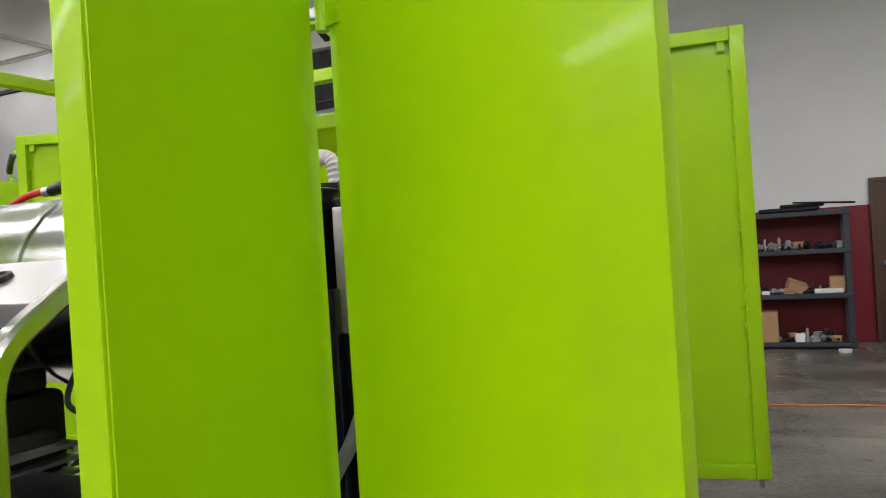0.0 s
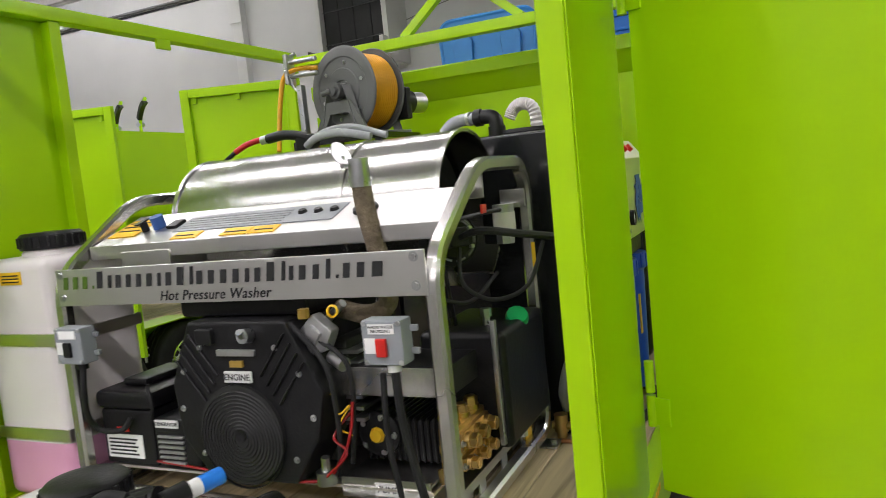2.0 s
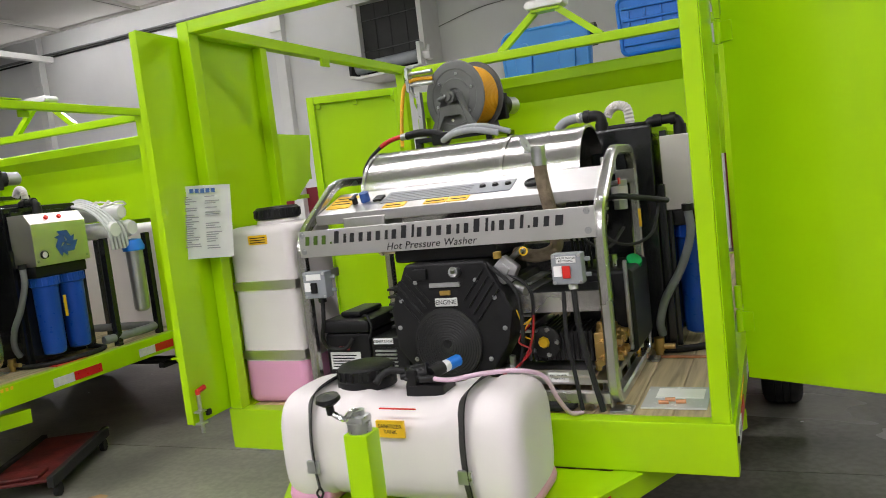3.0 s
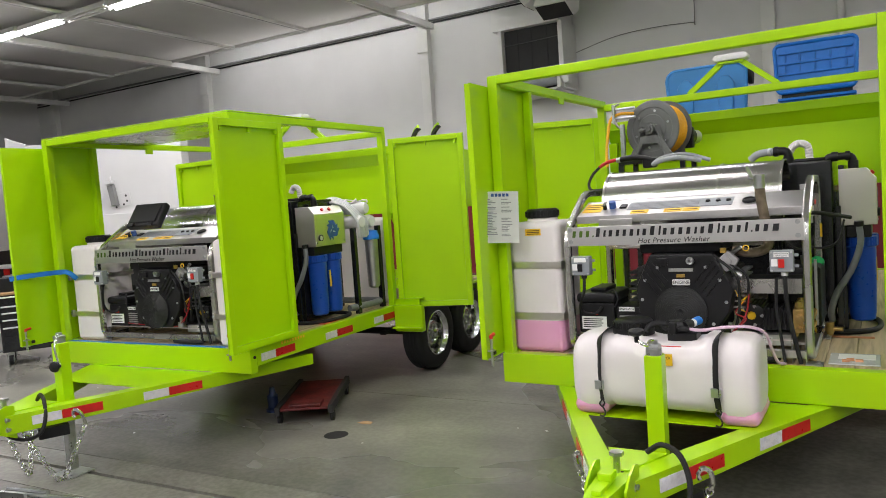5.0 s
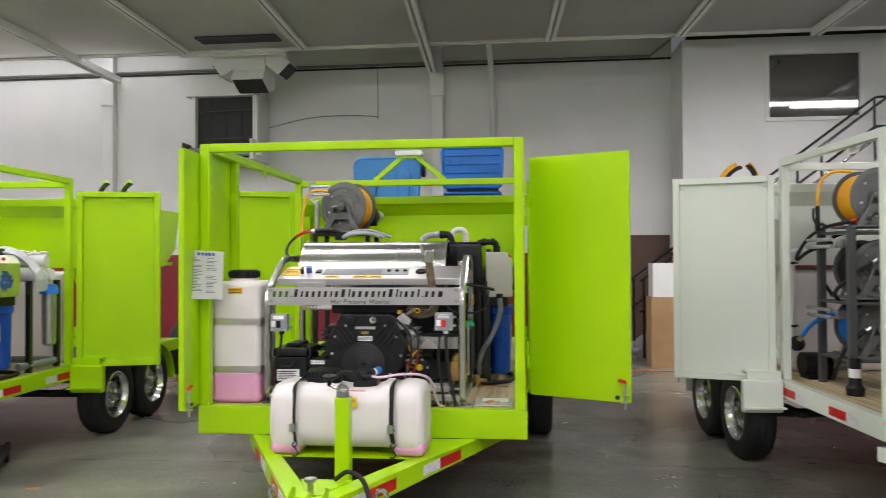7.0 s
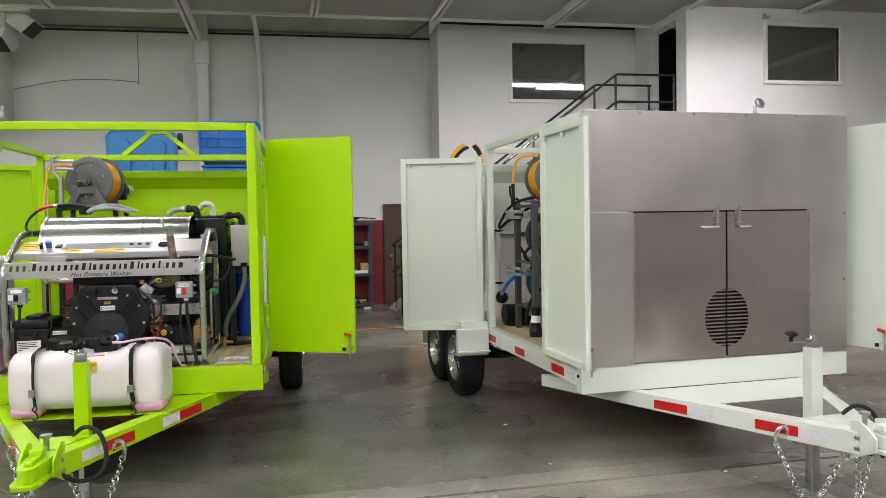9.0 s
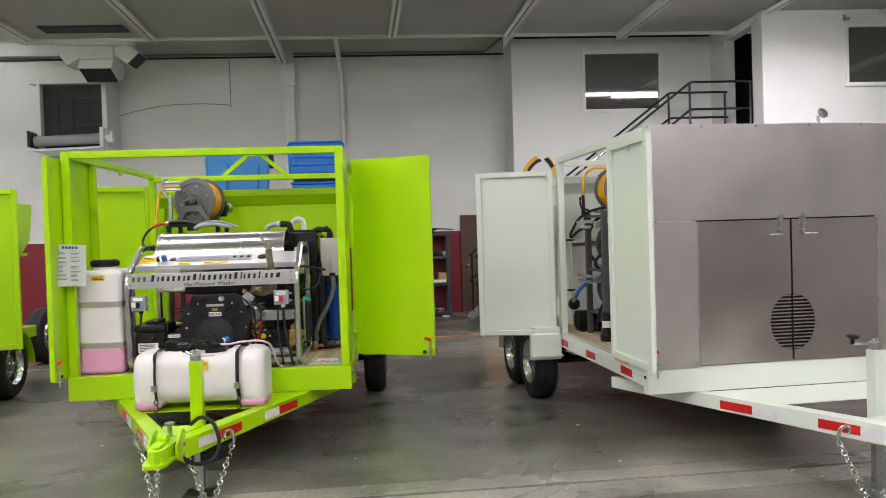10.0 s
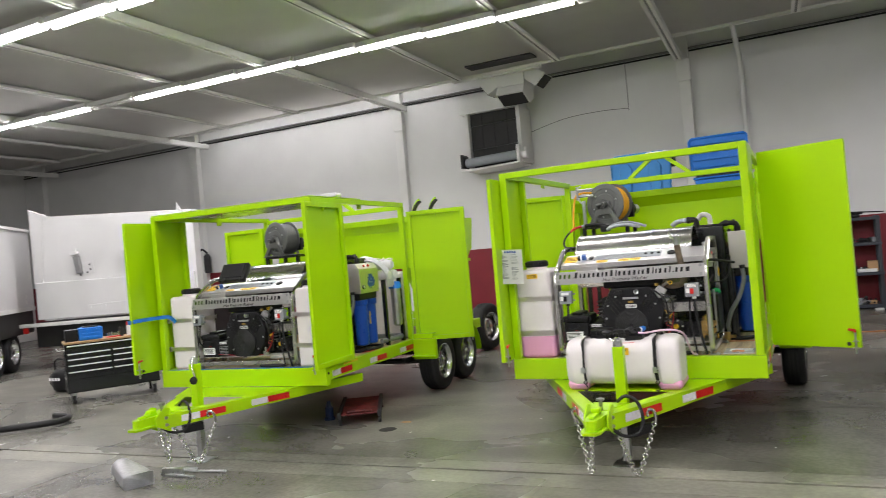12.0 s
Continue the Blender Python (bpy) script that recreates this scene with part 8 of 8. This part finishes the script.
    rod(bm, (2.0, y0 + 0.1, 1.82), (2.68, y0 + 0.02, 1.77), 0.012, 8)
    tagged(new("tool_bag", mesh_of("tool_bag", bm, BLACK)), "flat black tool bag lying on top of the shelving", "bag")
    bm = B()
    lathe(bm, [(0.0005, 0), (0.07, 0), (0.075, 0.03), (0.0005, 0.04)], pose(2.46, 9.2, 0), 18)
    tagged(new("plastic_dish", mesh_of("plastic_dish", bm, WHITE)), "small white lid on the floor by the shelving", "lid")


STEEL_SHELF = surface("blue_grey_shelf_plastic", (0.035, 0.04, 0.05), 0.5, 0, 0.1, 4.0)
shelf_unit()

for x0, x1, y0, y1, z0, z1, mat, lab in ((2.93, 3.38, 6.65, 7.1, 0.0, 1.04, CARD, "tall brown cardboard box standing on the floor"), (2.96, 3.36, 6.68, 7.05, 1.041, 1.545, WHITE, "white carton stacked on a cardboard box"),
                                         (3.75, 4.2, 7.6, 8.1, 0.0, 0.75, CARD, "brown cardboard box standing by the stair")):
    bm = B()
    box(bm, x0, x1, y0, y1, z0, z1, 0.004)
    box(bm, (x0 + x1) / 2 - 0.03, (x0 + x1) / 2 + 0.03, y0 - 0.001, y1 + 0.001, z1 - 0.12, z1 + 0.001)
    tagged(new("cardboard_box", mesh_of("cardboard_box", bm, mat)), lab, "box")


def tool_chest():
    m = pose(-7.87, 1.30, 0, 0, 0, 57)      # x along its front, -y towards the aisle
    t = thing("tool_chest", (0, 0, 0), m, "black rolling tool chest with a wooden top and bright drawer pulls", "tool chest")
    w = 0.625
    bm = B()
    box(bm, -w, w, 0.0, 0.48, 0.16, 0.86, 0.012)
    part("body", bm, BLACK_GLOSS, t)
    bm = B()
    box(bm, -w - 0.01, w + 0.01, -0.02, 0.50, 0.86, 0.89, 0.006)
    part("worktop", bm, OAK_TOP, t)
    rows = [(-w + 0.02, w - 0.02, 0.74, 0.85), (-w + 0.02, -0.02, 0.66, 0.735), (0.0, w - 0.02, 0.66, 0.735), (-w + 0.02, -0.02, 0.575, 0.655), (0.0, w - 0.02, 0.575, 0.655),
            (-w + 0.02, -0.02, 0.48, 0.57), (0.0, w - 0.02, 0.48, 0.57), (-w + 0.02, -0.02, 0.36, 0.475), (0.0, w - 0.02, 0.36, 0.475), (-w + 0.02, w - 0.02, 0.18, 0.355)]
    for x0, x1, z0, z1 in rows:
        bm = B()
        box(bm, x0, x1, -0.012, 0.0, z0, z1, 0.004)
        drawer = part("drawer", bm, BLACK_GLOSS, t)
        if z1 > 0.4:
            bm = B()
            box(bm, x0 + 0.01, x1 - 0.01, -0.03, -0.011, z1 - 0.024, z1 - 0.006, 0.004)
            part("drawer_pull", bm, PULL, drawer)
    for x in (-w + 0.08, w - 0.08):
        for y in (0.06, 0.42):
            bm = B()
            rod(bm, (x - 0.022, y, 0.062), (x + 0.022, y, 0.062), 0.062, 20)
            caster = part("caster", bm, RUBBER, t)
            bm = B()
            rod(bm, (x - 0.025, y, 0.062), (x + 0.025, y, 0.062), 0.035, 16)
            box(bm, x - 0.035, x + 0.035, y - 0.03, y + 0.05, 0.12, 0.16, 0.005)
            for s in (-1, 1):
                box(bm, x + s * 0.031 - 0.003, x + s * 0.031 + 0.003, y - 0.02, y + 0.03, 0.05, 0.13, 0.002)
            part("caster_fork", bm, ZINC, caster)
    bm = B()
    sweep(bm, rounded([(-w, 0.05, 0.78), (-w - 0.09, 0.05, 0.78), (-w - 0.09, 0.43, 0.78), (-w, 0.43, 0.78)], 0.04), 0.014, 8)
    part("push_handle", bm, CHROME, t)
    # loose things on the top
    b = thing("blue_toolbox", (-0.36, 0.25, 0.89), m, "blue and black plastic tool box on the chest", "tool box")
    bm = B()
    box(bm, -0.42, -0.10, 0.12, 0.38, 0.89, 1.07, 0.015)
    for k in range(3):
        box(bm, -0.38, -0.14, 0.108, 0.122, 0.915 + 0.05 * k, 0.945 + 0.05 * k, 0.004)
    part("case", bm, BLUE_BIN, b)
    bm = B()
    box(bm, -0.60, -0.425, 0.12, 0.38, 0.89, 1.06, 0.012)
    box(bm, -0.36, -0.16, 0.2, 0.3, 1.07, 1.09, 0.008)
    part("black_end", bm, BLACK, b)
    for x, mat, lab in ((0.27, RED_PLASTIC, "red and white spray can on the tool chest"), (0.40, RED_PLASTIC, "red and white spray can on the tool chest"), (0.16, DARK, "small dark bottle on the tool chest")):
        can = thing("spray_can", (x, 0.2, 0.89), m, lab, "can", "cans on the tool chest")
        tall = 0.2 if mat is not DARK else 0.13
        bm = B()
        lathe(bm, [(0.0005, 0.0), (0.033, 0.0), (0.034, tall * 0.78), (0.02, tall * 0.86), (0.0005, tall * 0.86)], pose(x, 0.2, 0.89), 20)
        part("can_body", bm, WHITE if mat is not DARK else DARK, can)
        bm = B()
        lathe(bm, [(0.0005, tall * 0.78), (0.035, tall * 0.76), (0.034, tall), (0.0005, tall * 1.02)], pose(x, 0.2, 0.89), 20)
        part("cap", bm, mat, can)
    r = thing("socket_tray", (0.02, 0.2, 0.89), m, "red socket tray on the tool chest", "tool tray")
    bm = B()
    box(bm, -0.05, 0.14, 0.12, 0.26, 0.89, 0.905, 0.003)
    part("tray", bm, RED_PLASTIC, r)
    bm = B()
    for k in range(6):
        rod(bm, (-0.03 + 0.03 * k, 0.18, 0.905), (-0.03 + 0.03 * k, 0.18, 0.95 + 0.008 * (k % 3)), 0.011, 10)
    part("socket", bm, CHROME, r)


tool_chest()


def tool_bag():
    t = thing("tool_bag", (-9.6, 1.75, 0), None, "black fabric tool bag slumped on the floor behind the chest", "bag")
    bm = B()
    squircle(bm, [(-9.86 + 0.52 * k / 6, 1.75 + 0.03 * math.sin(k * 1.7), 0.19, 0.17 * f, 0.19 * f) for k, f in enumerate((0.55, 0.88, 1.0, 0.95, 1.0, 0.9, 0.55))], 24, 3.0)
    part("bag_body", bm, BLACK, t, angle=60)
    bm = B()
    sweep(bm, flowing([(-9.76, 1.7, 0.36), (-9.72, 1.68, 0.50), (-9.6, 1.68, 0.54), (-9.48, 1.68, 0.50), (-9.44, 1.7, 0.36)]), 0.014, 8)
    part("handle", bm, RUBBER, t)
    bm = B()
    for k in range(4):
        box(bm, -9.74 + 0.07 * k, -9.69 + 0.07 * k, 1.562, 1.568, 0.20, 0.245, 0.002)
    part("lettering_bars", bm, PAPER, t)


tool_bag()


def trucks():
    # white box body seen behind the tool chest, on a dark chassis
    m = pose(-11.3, 4.6, 0, 0, 0, 20)
    t = thing("box_truck", (0, 0, 0), m, "white truck body with two folding brackets on a black, shade-filled undercarriage", "truck")
    bm = B()
    slab(bm, [(-1.95, 1.02), (1.5, 1.02), (1.5, 3.08), (-1.72, 3.21), (-1.95, 3.19)], 0.0, 0.25, None, 0.012)
    part("box_body", bm, TRUCK_WHITE, t)
    bm = B()
    slab(bm, [(-2.10, 1.80), (-1.90, 1.80), (-1.82, 3.14), (-1.66, 3.215), (-2.12, 3.385)], -0.012, 0.035, None, 0.006)
    part("side_flange", bm, TRUCK_WHITE, t)
    bm = B()
    slab(bm, [(-2.06, 1.05), (1.46, 1.05), (1.46, 1.79), (-2.06, 1.83)], -0.05, -0.004, None, 0.012)
    part("tail_panel", bm, TRUCK_WHITE, t)
    bm = B()
    slab(bm, [(-0.92, 1.05), (1.2, 1.05), (1.2, 1.36), (-0.92, 1.285)], -0.09, -0.052, None, 0.008)
    for k in range(7):
        bolt(bm, (-0.82 + 0.31 * k, -0.09, 1.235 + 0.011 * k), (0, -1, 0), 0.014)
    part("cover_plate", bm, TRUCK_WHITE, t)
    bm = B()
    box(bm, -2.45, 1.6, -0.12, 0.0, 0.91, 0.985, 0.01)
    part("sill", bm, STEEL_WHITE, t)
    for x in (-1.09, 0.06):
        lean = pose(x, -0.06, 2.35, 0, -9, 0)
        bm = B()
        box(bm, -0.055, 0.055, -0.05, 0.05, -0.40, -0.02, 0.008, 2, lean)
        bracket = part("bracket", bm, STEEL_GREY, t, "grey post of a white folding bracket")
        bm = B()
        box(bm, -0.085, 0.055, -0.07, 0.058, 0.0, 0.075, 0.012, 2, lean)
        rod(bm, (x - 0.01, -0.04, 2.42), (x - 0.015, -0.04, 2.50), 0.016, 10)
        part("cap", bm, TRUCK_WHITE, bracket)
        bm = B()
        box(bm, -0.05, 0.30, 0.048, 0.058, -0.45, -0.20, 0.003, 1, lean)
        part("base_plate", bm, TRUCK_WHITE, bracket)
        bm = B()
        for dx, dz in ((0.22, -0.26), (0.22, -0.36), (0.14, -0.41), (-0.02, -0.43)):
            bolt(bm, lean @ Vector((dx, 0.047, dz)), (0, -1, 0), 0.013)
        part("bolt", bm, DARK, bracket)
    bm = B()
    box(bm, -2.3, 1.4, 0.2, 3.4, 0.45, 0.98, 0.02)
    # lower dark block added for the shadow beneath the truck
    box(bm, -2.1, 1.2, 0.9, 3.3, 0.12, 0.46, 0.02)
    part("chassis", bm, DARK, t)
    bm = B()
    slab(bm, [(1.16, 3.085), (1.26, 3.08), (1.17, 3.25)], 0.0, 0.04)
    part("corner_fin", bm, TRUCK_WHITE, t)
    hold(t, "wheel", RIM, pose(1.0, 0.65, 0.44, 0, 0, 90) @ Matrix.Scale(1.24, 4))
    hold(t, "tyre", TYRE, pose(1.0, 0.65, 0.44, 0, 0, 90) @ Matrix.Scale(1.24, 4))
    bm = B()
    box(bm, -2.4, -2.3, -0.08, -0.02, 0.78, 0.9, 0.01)
    part("tail_lamp", bm, RED_PLASTIC, t)
    # end of a second truck at the edge
    m = pose(-14.1, 3.1, 0, 0, 0, 40)
    u = thing("parked_truck", (0, 0, 0), m, "pale grey truck body with black wheels at the hall's end", "truck")
    bm = B()
    box(bm, -2.4, 0.7, -1.7, 1.45, 1.25, 3.08, 0.03)
    part("body", bm, TRUCK_WHITE, u)
    bm = B()
    box(bm, 0.70, 0.725, -1.7, 1.45, 3.0, 3.07, 0.006)
    box(bm, 0.70, 0.725, -1.7, 1.45, 1.24, 1.33, 0.006)
    part("side_rail", bm, STEEL_WHITE, u)
    bm = B()
    box(bm, -2.3, 0.68, -1.7, 1.40, 0.75, 1.24, 0.02)
    # dark filler down to the floor, in place of the shade underneath
    box(bm, -2.3, 0.30, -1.6, 1.35, 0.12, 0.75, 0.02)
    part("chassis", bm, DARK, u)
    for z in (1.40, 1.52):
        bm = B()
        box(bm, 0.70, 0.712, 0.84, 0.94, z, z + 0.085, 0.004)
        part("marker_plate", bm, STEEL_WHITE, u)
    for y in (0.15, -0.85):
        hold(u, "wheel", RIM, pose(0.50, y, 0.42, 0, 0, 0) @ Matrix.Scale(1.2, 4))
        hold(u, "tyre", TYRE, pose(0.50, y, 0.42, 0, 0, 0) @ Matrix.Scale(1.2, 4))


TRUCK_WHITE = surface("white_truck_paint", (0.62, 0.62, 0.615), 0.35, 0, 0.04, 1.2, 0.03, 30.0, coat=0.2)
trucks()

# extinguisher and small things on the back wall behind the first trailer
EXT_X, EXT_Y = -14.2, BACK - 0.14
ext = thing("wall_extinguisher", (EXT_X, EXT_Y + 0.02, 1.75), None, "dark extinguisher hanging on the wall", "extinguisher")
bm = B()
lathe(bm, [(0.0005, 1.75), (0.09, 1.75), (0.10, 1.79), (0.10, 2.2), (0.07, 2.28), (0.03, 2.31), (0.03, 2.36), (0.0005, 2.37)], pose(EXT_X, EXT_Y, 0), 20)
part("cylinder", bm, DARK, ext)
bm = B()
sweep(bm, flowing([(EXT_X, EXT_Y - 0.02, 2.36), (EXT_X - 0.16, EXT_Y - 0.03, 2.45), (EXT_X - 0.2, EXT_Y - 0.03, 2.40)]), 0.028, 8)
part("hose", bm, RUBBER, ext)
bm = B()
box(bm, EXT_X - 0.32, EXT_X - 0.14, BACK - 0.02, BACK - 0.001, 1.75, 2.35, 0.004)
part("backing", bm, STEEL_WHITE, ext)

# floor clutter
hose_f = thing("floor_hose", (-7.5, -0.3, 0), None, "thick black suction hose lying on the floor", "hose")
bm = B()
sweep(bm, flowing([(-10.0, -2.1, 0.06), (-8.7, -1.5, 0.06), (-7.8, -0.98, 0.06), (-7.3, -0.68, 0.06), (-6.98, -0.32, 0.06), (-7.05, -0.08, 0.06), (-7.25, -0.02, 0.05)], 10), 0.04, 14)
part("hose", bm, RUBBER, hose_f)
bm = B()
rod(bm, (-7.22, -0.02, 0.05), (-7.42, -0.0, 0.05), 0.047, 16)
part("cuff", bm, BLACK, hose_f)

boot = thing("sheet_duct", (-3.8, -1.9, 0), None, "bright galvanised duct boot lying on the floor", "duct")
m = pose(-3.80, -1.90, 0.0, 0, 0, -24) @ Matrix.Scale(0.72, 4)
bm = B()
rings = []
for u in range(7):
    f = u / 6
    ring = []
    for k in range(24):
        a = 2 * math.pi * k / 24
        c, s = math.cos(a), math.sin(a)
        p = 2 + 6 * f
        ry, rz = 0.115 + 0.055 * f, 0.115 - 0.035 * f
        ring.append(bm.verts.new(m @ Vector((-0.36 + 0.62 * f, ry * math.copysign(abs(c) ** (2 / p), c), 0.118 - 0.035 * f + rz * math.copysign(abs(s) ** (2 / p), s)))))
    rings.append(ring)
for a, b in zip(rings, rings[1:]):
    for k in range(24):
        bm.faces.new((a[k], a[(k + 1) % 24], b[(k + 1) % 24], b[k]))
bmesh.ops.solidify(bm, geom=bm.faces[:], thickness=0.003)
part("boot", bm, GALVANISED, boot, angle=30)
bm = B()
lathe(bm, [(0.117, 0.0), (0.121, 0.0), (0.121, 0.02), (0.117, 0.02)], m @ pose(-0.37, 0, 0.118, 0, 90, 0), 28, True)
part("collar", bm, GALVANISED, boot)
bars = thing("steel_bars", (-3.6, -1.5, 0), None, "galvanised angle bars lying beside the duct", "steel bar")
for p, q, r in (((-3.72, -1.62, 0.03), (-3.16, -1.475, 0.012), 0.011), ((-3.7, -1.68, 0.02), (-3.33, -1.66, 0.012), 0.010), ((-3.75, -1.6, 0.04), (-3.45, -1.52, 0.03), 0.014)):
    bm = B()
    rod(bm, p, q, r, 8)
    part("bar", bm, ZINC, bars)
bm = B()
box(bm, -0.10, 0.10, -0.012, 0.012, 0.0, 0.07, 0.002, 2, pose(-3.58, -1.66, 0.0, 0, 0, 12))
part("angle_plate", bm, ZINC, bars)

dolly = thing("floor_dolly", (-3.1, 0.9, 0), None, "worn red furniture dolly on casters, its red darkened for the trailer's shade", "dolly")
m = pose(-3.10, 0.56, 0, 0, 0, 30) @ Matrix.Scale(0.98, 4)
bm = B()
box(bm, -0.2, 0.2, -0.45, 0.45, 0.11, 0.13, 0.006, 2, m)
box(bm, -0.13, 0.13, -0.43, -0.28, 0.13, 0.155, 0.01, 2, m)
part("deck", bm, SHADED_RED, dolly)
for s in (-1, 1):
    bm = B()
    box(bm, s * 0.21 - 0.02, s * 0.21 + 0.02, -0.47, 0.47, 0.08, 0.15, 0.006, 2, m)
    part("side_rail", bm, DARK, dolly)
    for y in (-0.38, 0.38):
        bm = B()
        rod(bm, m @ Vector((s * 0.21 - 0.015, y, 0.04)), m @ Vector((s * 0.21 + 0.015, y, 0.04)), 0.04, 16)
        part("caster", bm, RUBBER, dolly)
jack_b = thing("bottle_jack", (-3.5, 0.3, 0), None, "small blue bottle jack on the floor", "jack")
bm = B()
lathe(bm, [(0.0005, 0), (0.06, 0), (0.06, 0.02), (0.045, 0.03), (0.045, 0.13), (0.03, 0.145), (0.02, 0.2), (0.0005, 0.2)], pose(-3.4, 0.38, 0), 20)
part("jack_body", bm, JACK_BLUE, jack_b)

bm = B()
lathe(bm, [(0.0005, 0.003), (0.075, 0.003), (0.085, 0.0015), (0.09, 0.0005), (0.0005, 0.0005)], pose(-2.47, 0.05, 0), 24)
tagged(new("floor_drain", mesh_of("floor_drain", bm, DARK)), "small dark round drain cover in the floor", "drain", kind="structure")
bm = B()
slab(bm, [(-0.06, -0.02), (0.0, -0.035), (0.07, -0.02), (0.05, 0.03), (-0.02, 0.035)], 0.0005, 0.0022, Matrix(((1, 0, 0, -2.44), (0, 0, 1, 0.36), (0, 1, 0, 0), (0, 0, 0, 1))) @ pose(0, 0, 0))
tagged(new("dry_leaf", mesh_of("dry_leaf", bm, CARD)), "small scrap of orange card on the floor", "scrap")
rnd = random.Random(8)
bm = B()
for k in range(70):
    x, y, s = rnd.uniform(-6, 6), rnd.uniform(-3, 7), rnd.uniform(0.004, 0.014)
    box(bm, -s, s, -s * 0.5, s * 0.5, 0.0004, 0.0035, 0, 1, pose(x, y, 0, 0, 0, rnd.uniform(0, 180)))
litter = tagged(new("floor_litter", mesh_of("floor_litter", bm, PAPER)), "scattered pale specks of litter on the floor", "litter", kind="stuff")
bm = B()
sweep(bm, flowing([(-1.2, 6.0, 0.009), (0.3, 6.3, 0.009), (1.7, 6.22, 0.009), (2.5, 6.3, 0.009), (3.6, 6.2, 0.009), (5.5, 6.5, 0.009)], 12), 0.008, 6)
tagged(new("extension_cord", mesh_of("extension_cord", bm, ORANGE_CORD)), "orange extension cord lying across the floor", "cord")



def cart_wheel(x, y, turn, size, fender, label):
    """A wheel of the small green trailer parked behind, under its rolled fender."""
    t = thing("small_trailer_wheel", (x, y, 0), None, label, "trailer wheel", "wheels of the small trailer")
    m = pose(x, y, 0.356 * size, 0, 0, turn) @ Matrix.Scale(size, 4)
    wheel = hold(t, "wheel", RIM, m)
    hold(t, "tyre", TYRE, m)
    for k in range(10):
        a = 2 * math.pi * (k + 0.5) / 10
        sub = new("slot", SLOTS)
        sub.parent = wheel
        sub.matrix_basis = pose(0.034, 0.138 * math.cos(a), 0.138 * math.sin(a)) @ Matrix.Rotation(a, 4, "X")
    if not fender:
        return
    bm = B()
    run = [m @ Vector((-0.03, 0.405 * math.cos(math.radians(a)), 0.405 * math.sin(math.radians(a)))) for a in range(8, 173, 9)]
    sweep(bm, run, 0, 4, False, [(-0.12, -0.004), (0.12, -0.004), (0.12, 0.004), (-0.12, 0.004)])
    part("fender", bm, GREEN, t, "lime green rolled steel fender")


cart_wheel(-2.3, 4.78, -8, 1.0, True, "chrome-rimmed trailer wheel under a rolled lime green fender")
cart_wheel(-3.62, 5.35, -8, 1.12, False, "chrome-rimmed black trailer wheel behind the green trailer")
cart = thing("parts_cart", (-2.6, 5.3, 0), None, "cardboard boxes on a low cart behind the trailer", "cart")
bm = B()
box(bm, -3.0, -2.2, 5.1, 5.7, 0.15, 0.22, 0.01)
part("deck", bm, STEEL_GREY, cart)
bm = B()
for x in (-2.9, -2.3):
    for y in (5.2, 5.6):
        rod(bm, (x - 0.02, y, 0.075), (x + 0.02, y, 0.075), 0.075, 14)
part("wheel", bm, RUBBER, cart)
bm = B()
box(bm, -2.9, -2.3, 5.15, 5.65, 0.22, 1.0, 0.008)
part("carton", bm, CARD, cart)

cam_wall = thing("security_camera", (9.55, 6.9, 5.25), None, "small dark security camera above the office window", "camera")
bm = B()
rod(bm, (9.55, 6.94, 5.27), (9.55, 6.80, 5.24), 0.03, 14)
box(bm, 9.53, 9.57, 6.9, 6.949, 5.24, 5.34, 0.005)
part("camera_body", bm, GREY_BOX, cam_wall)
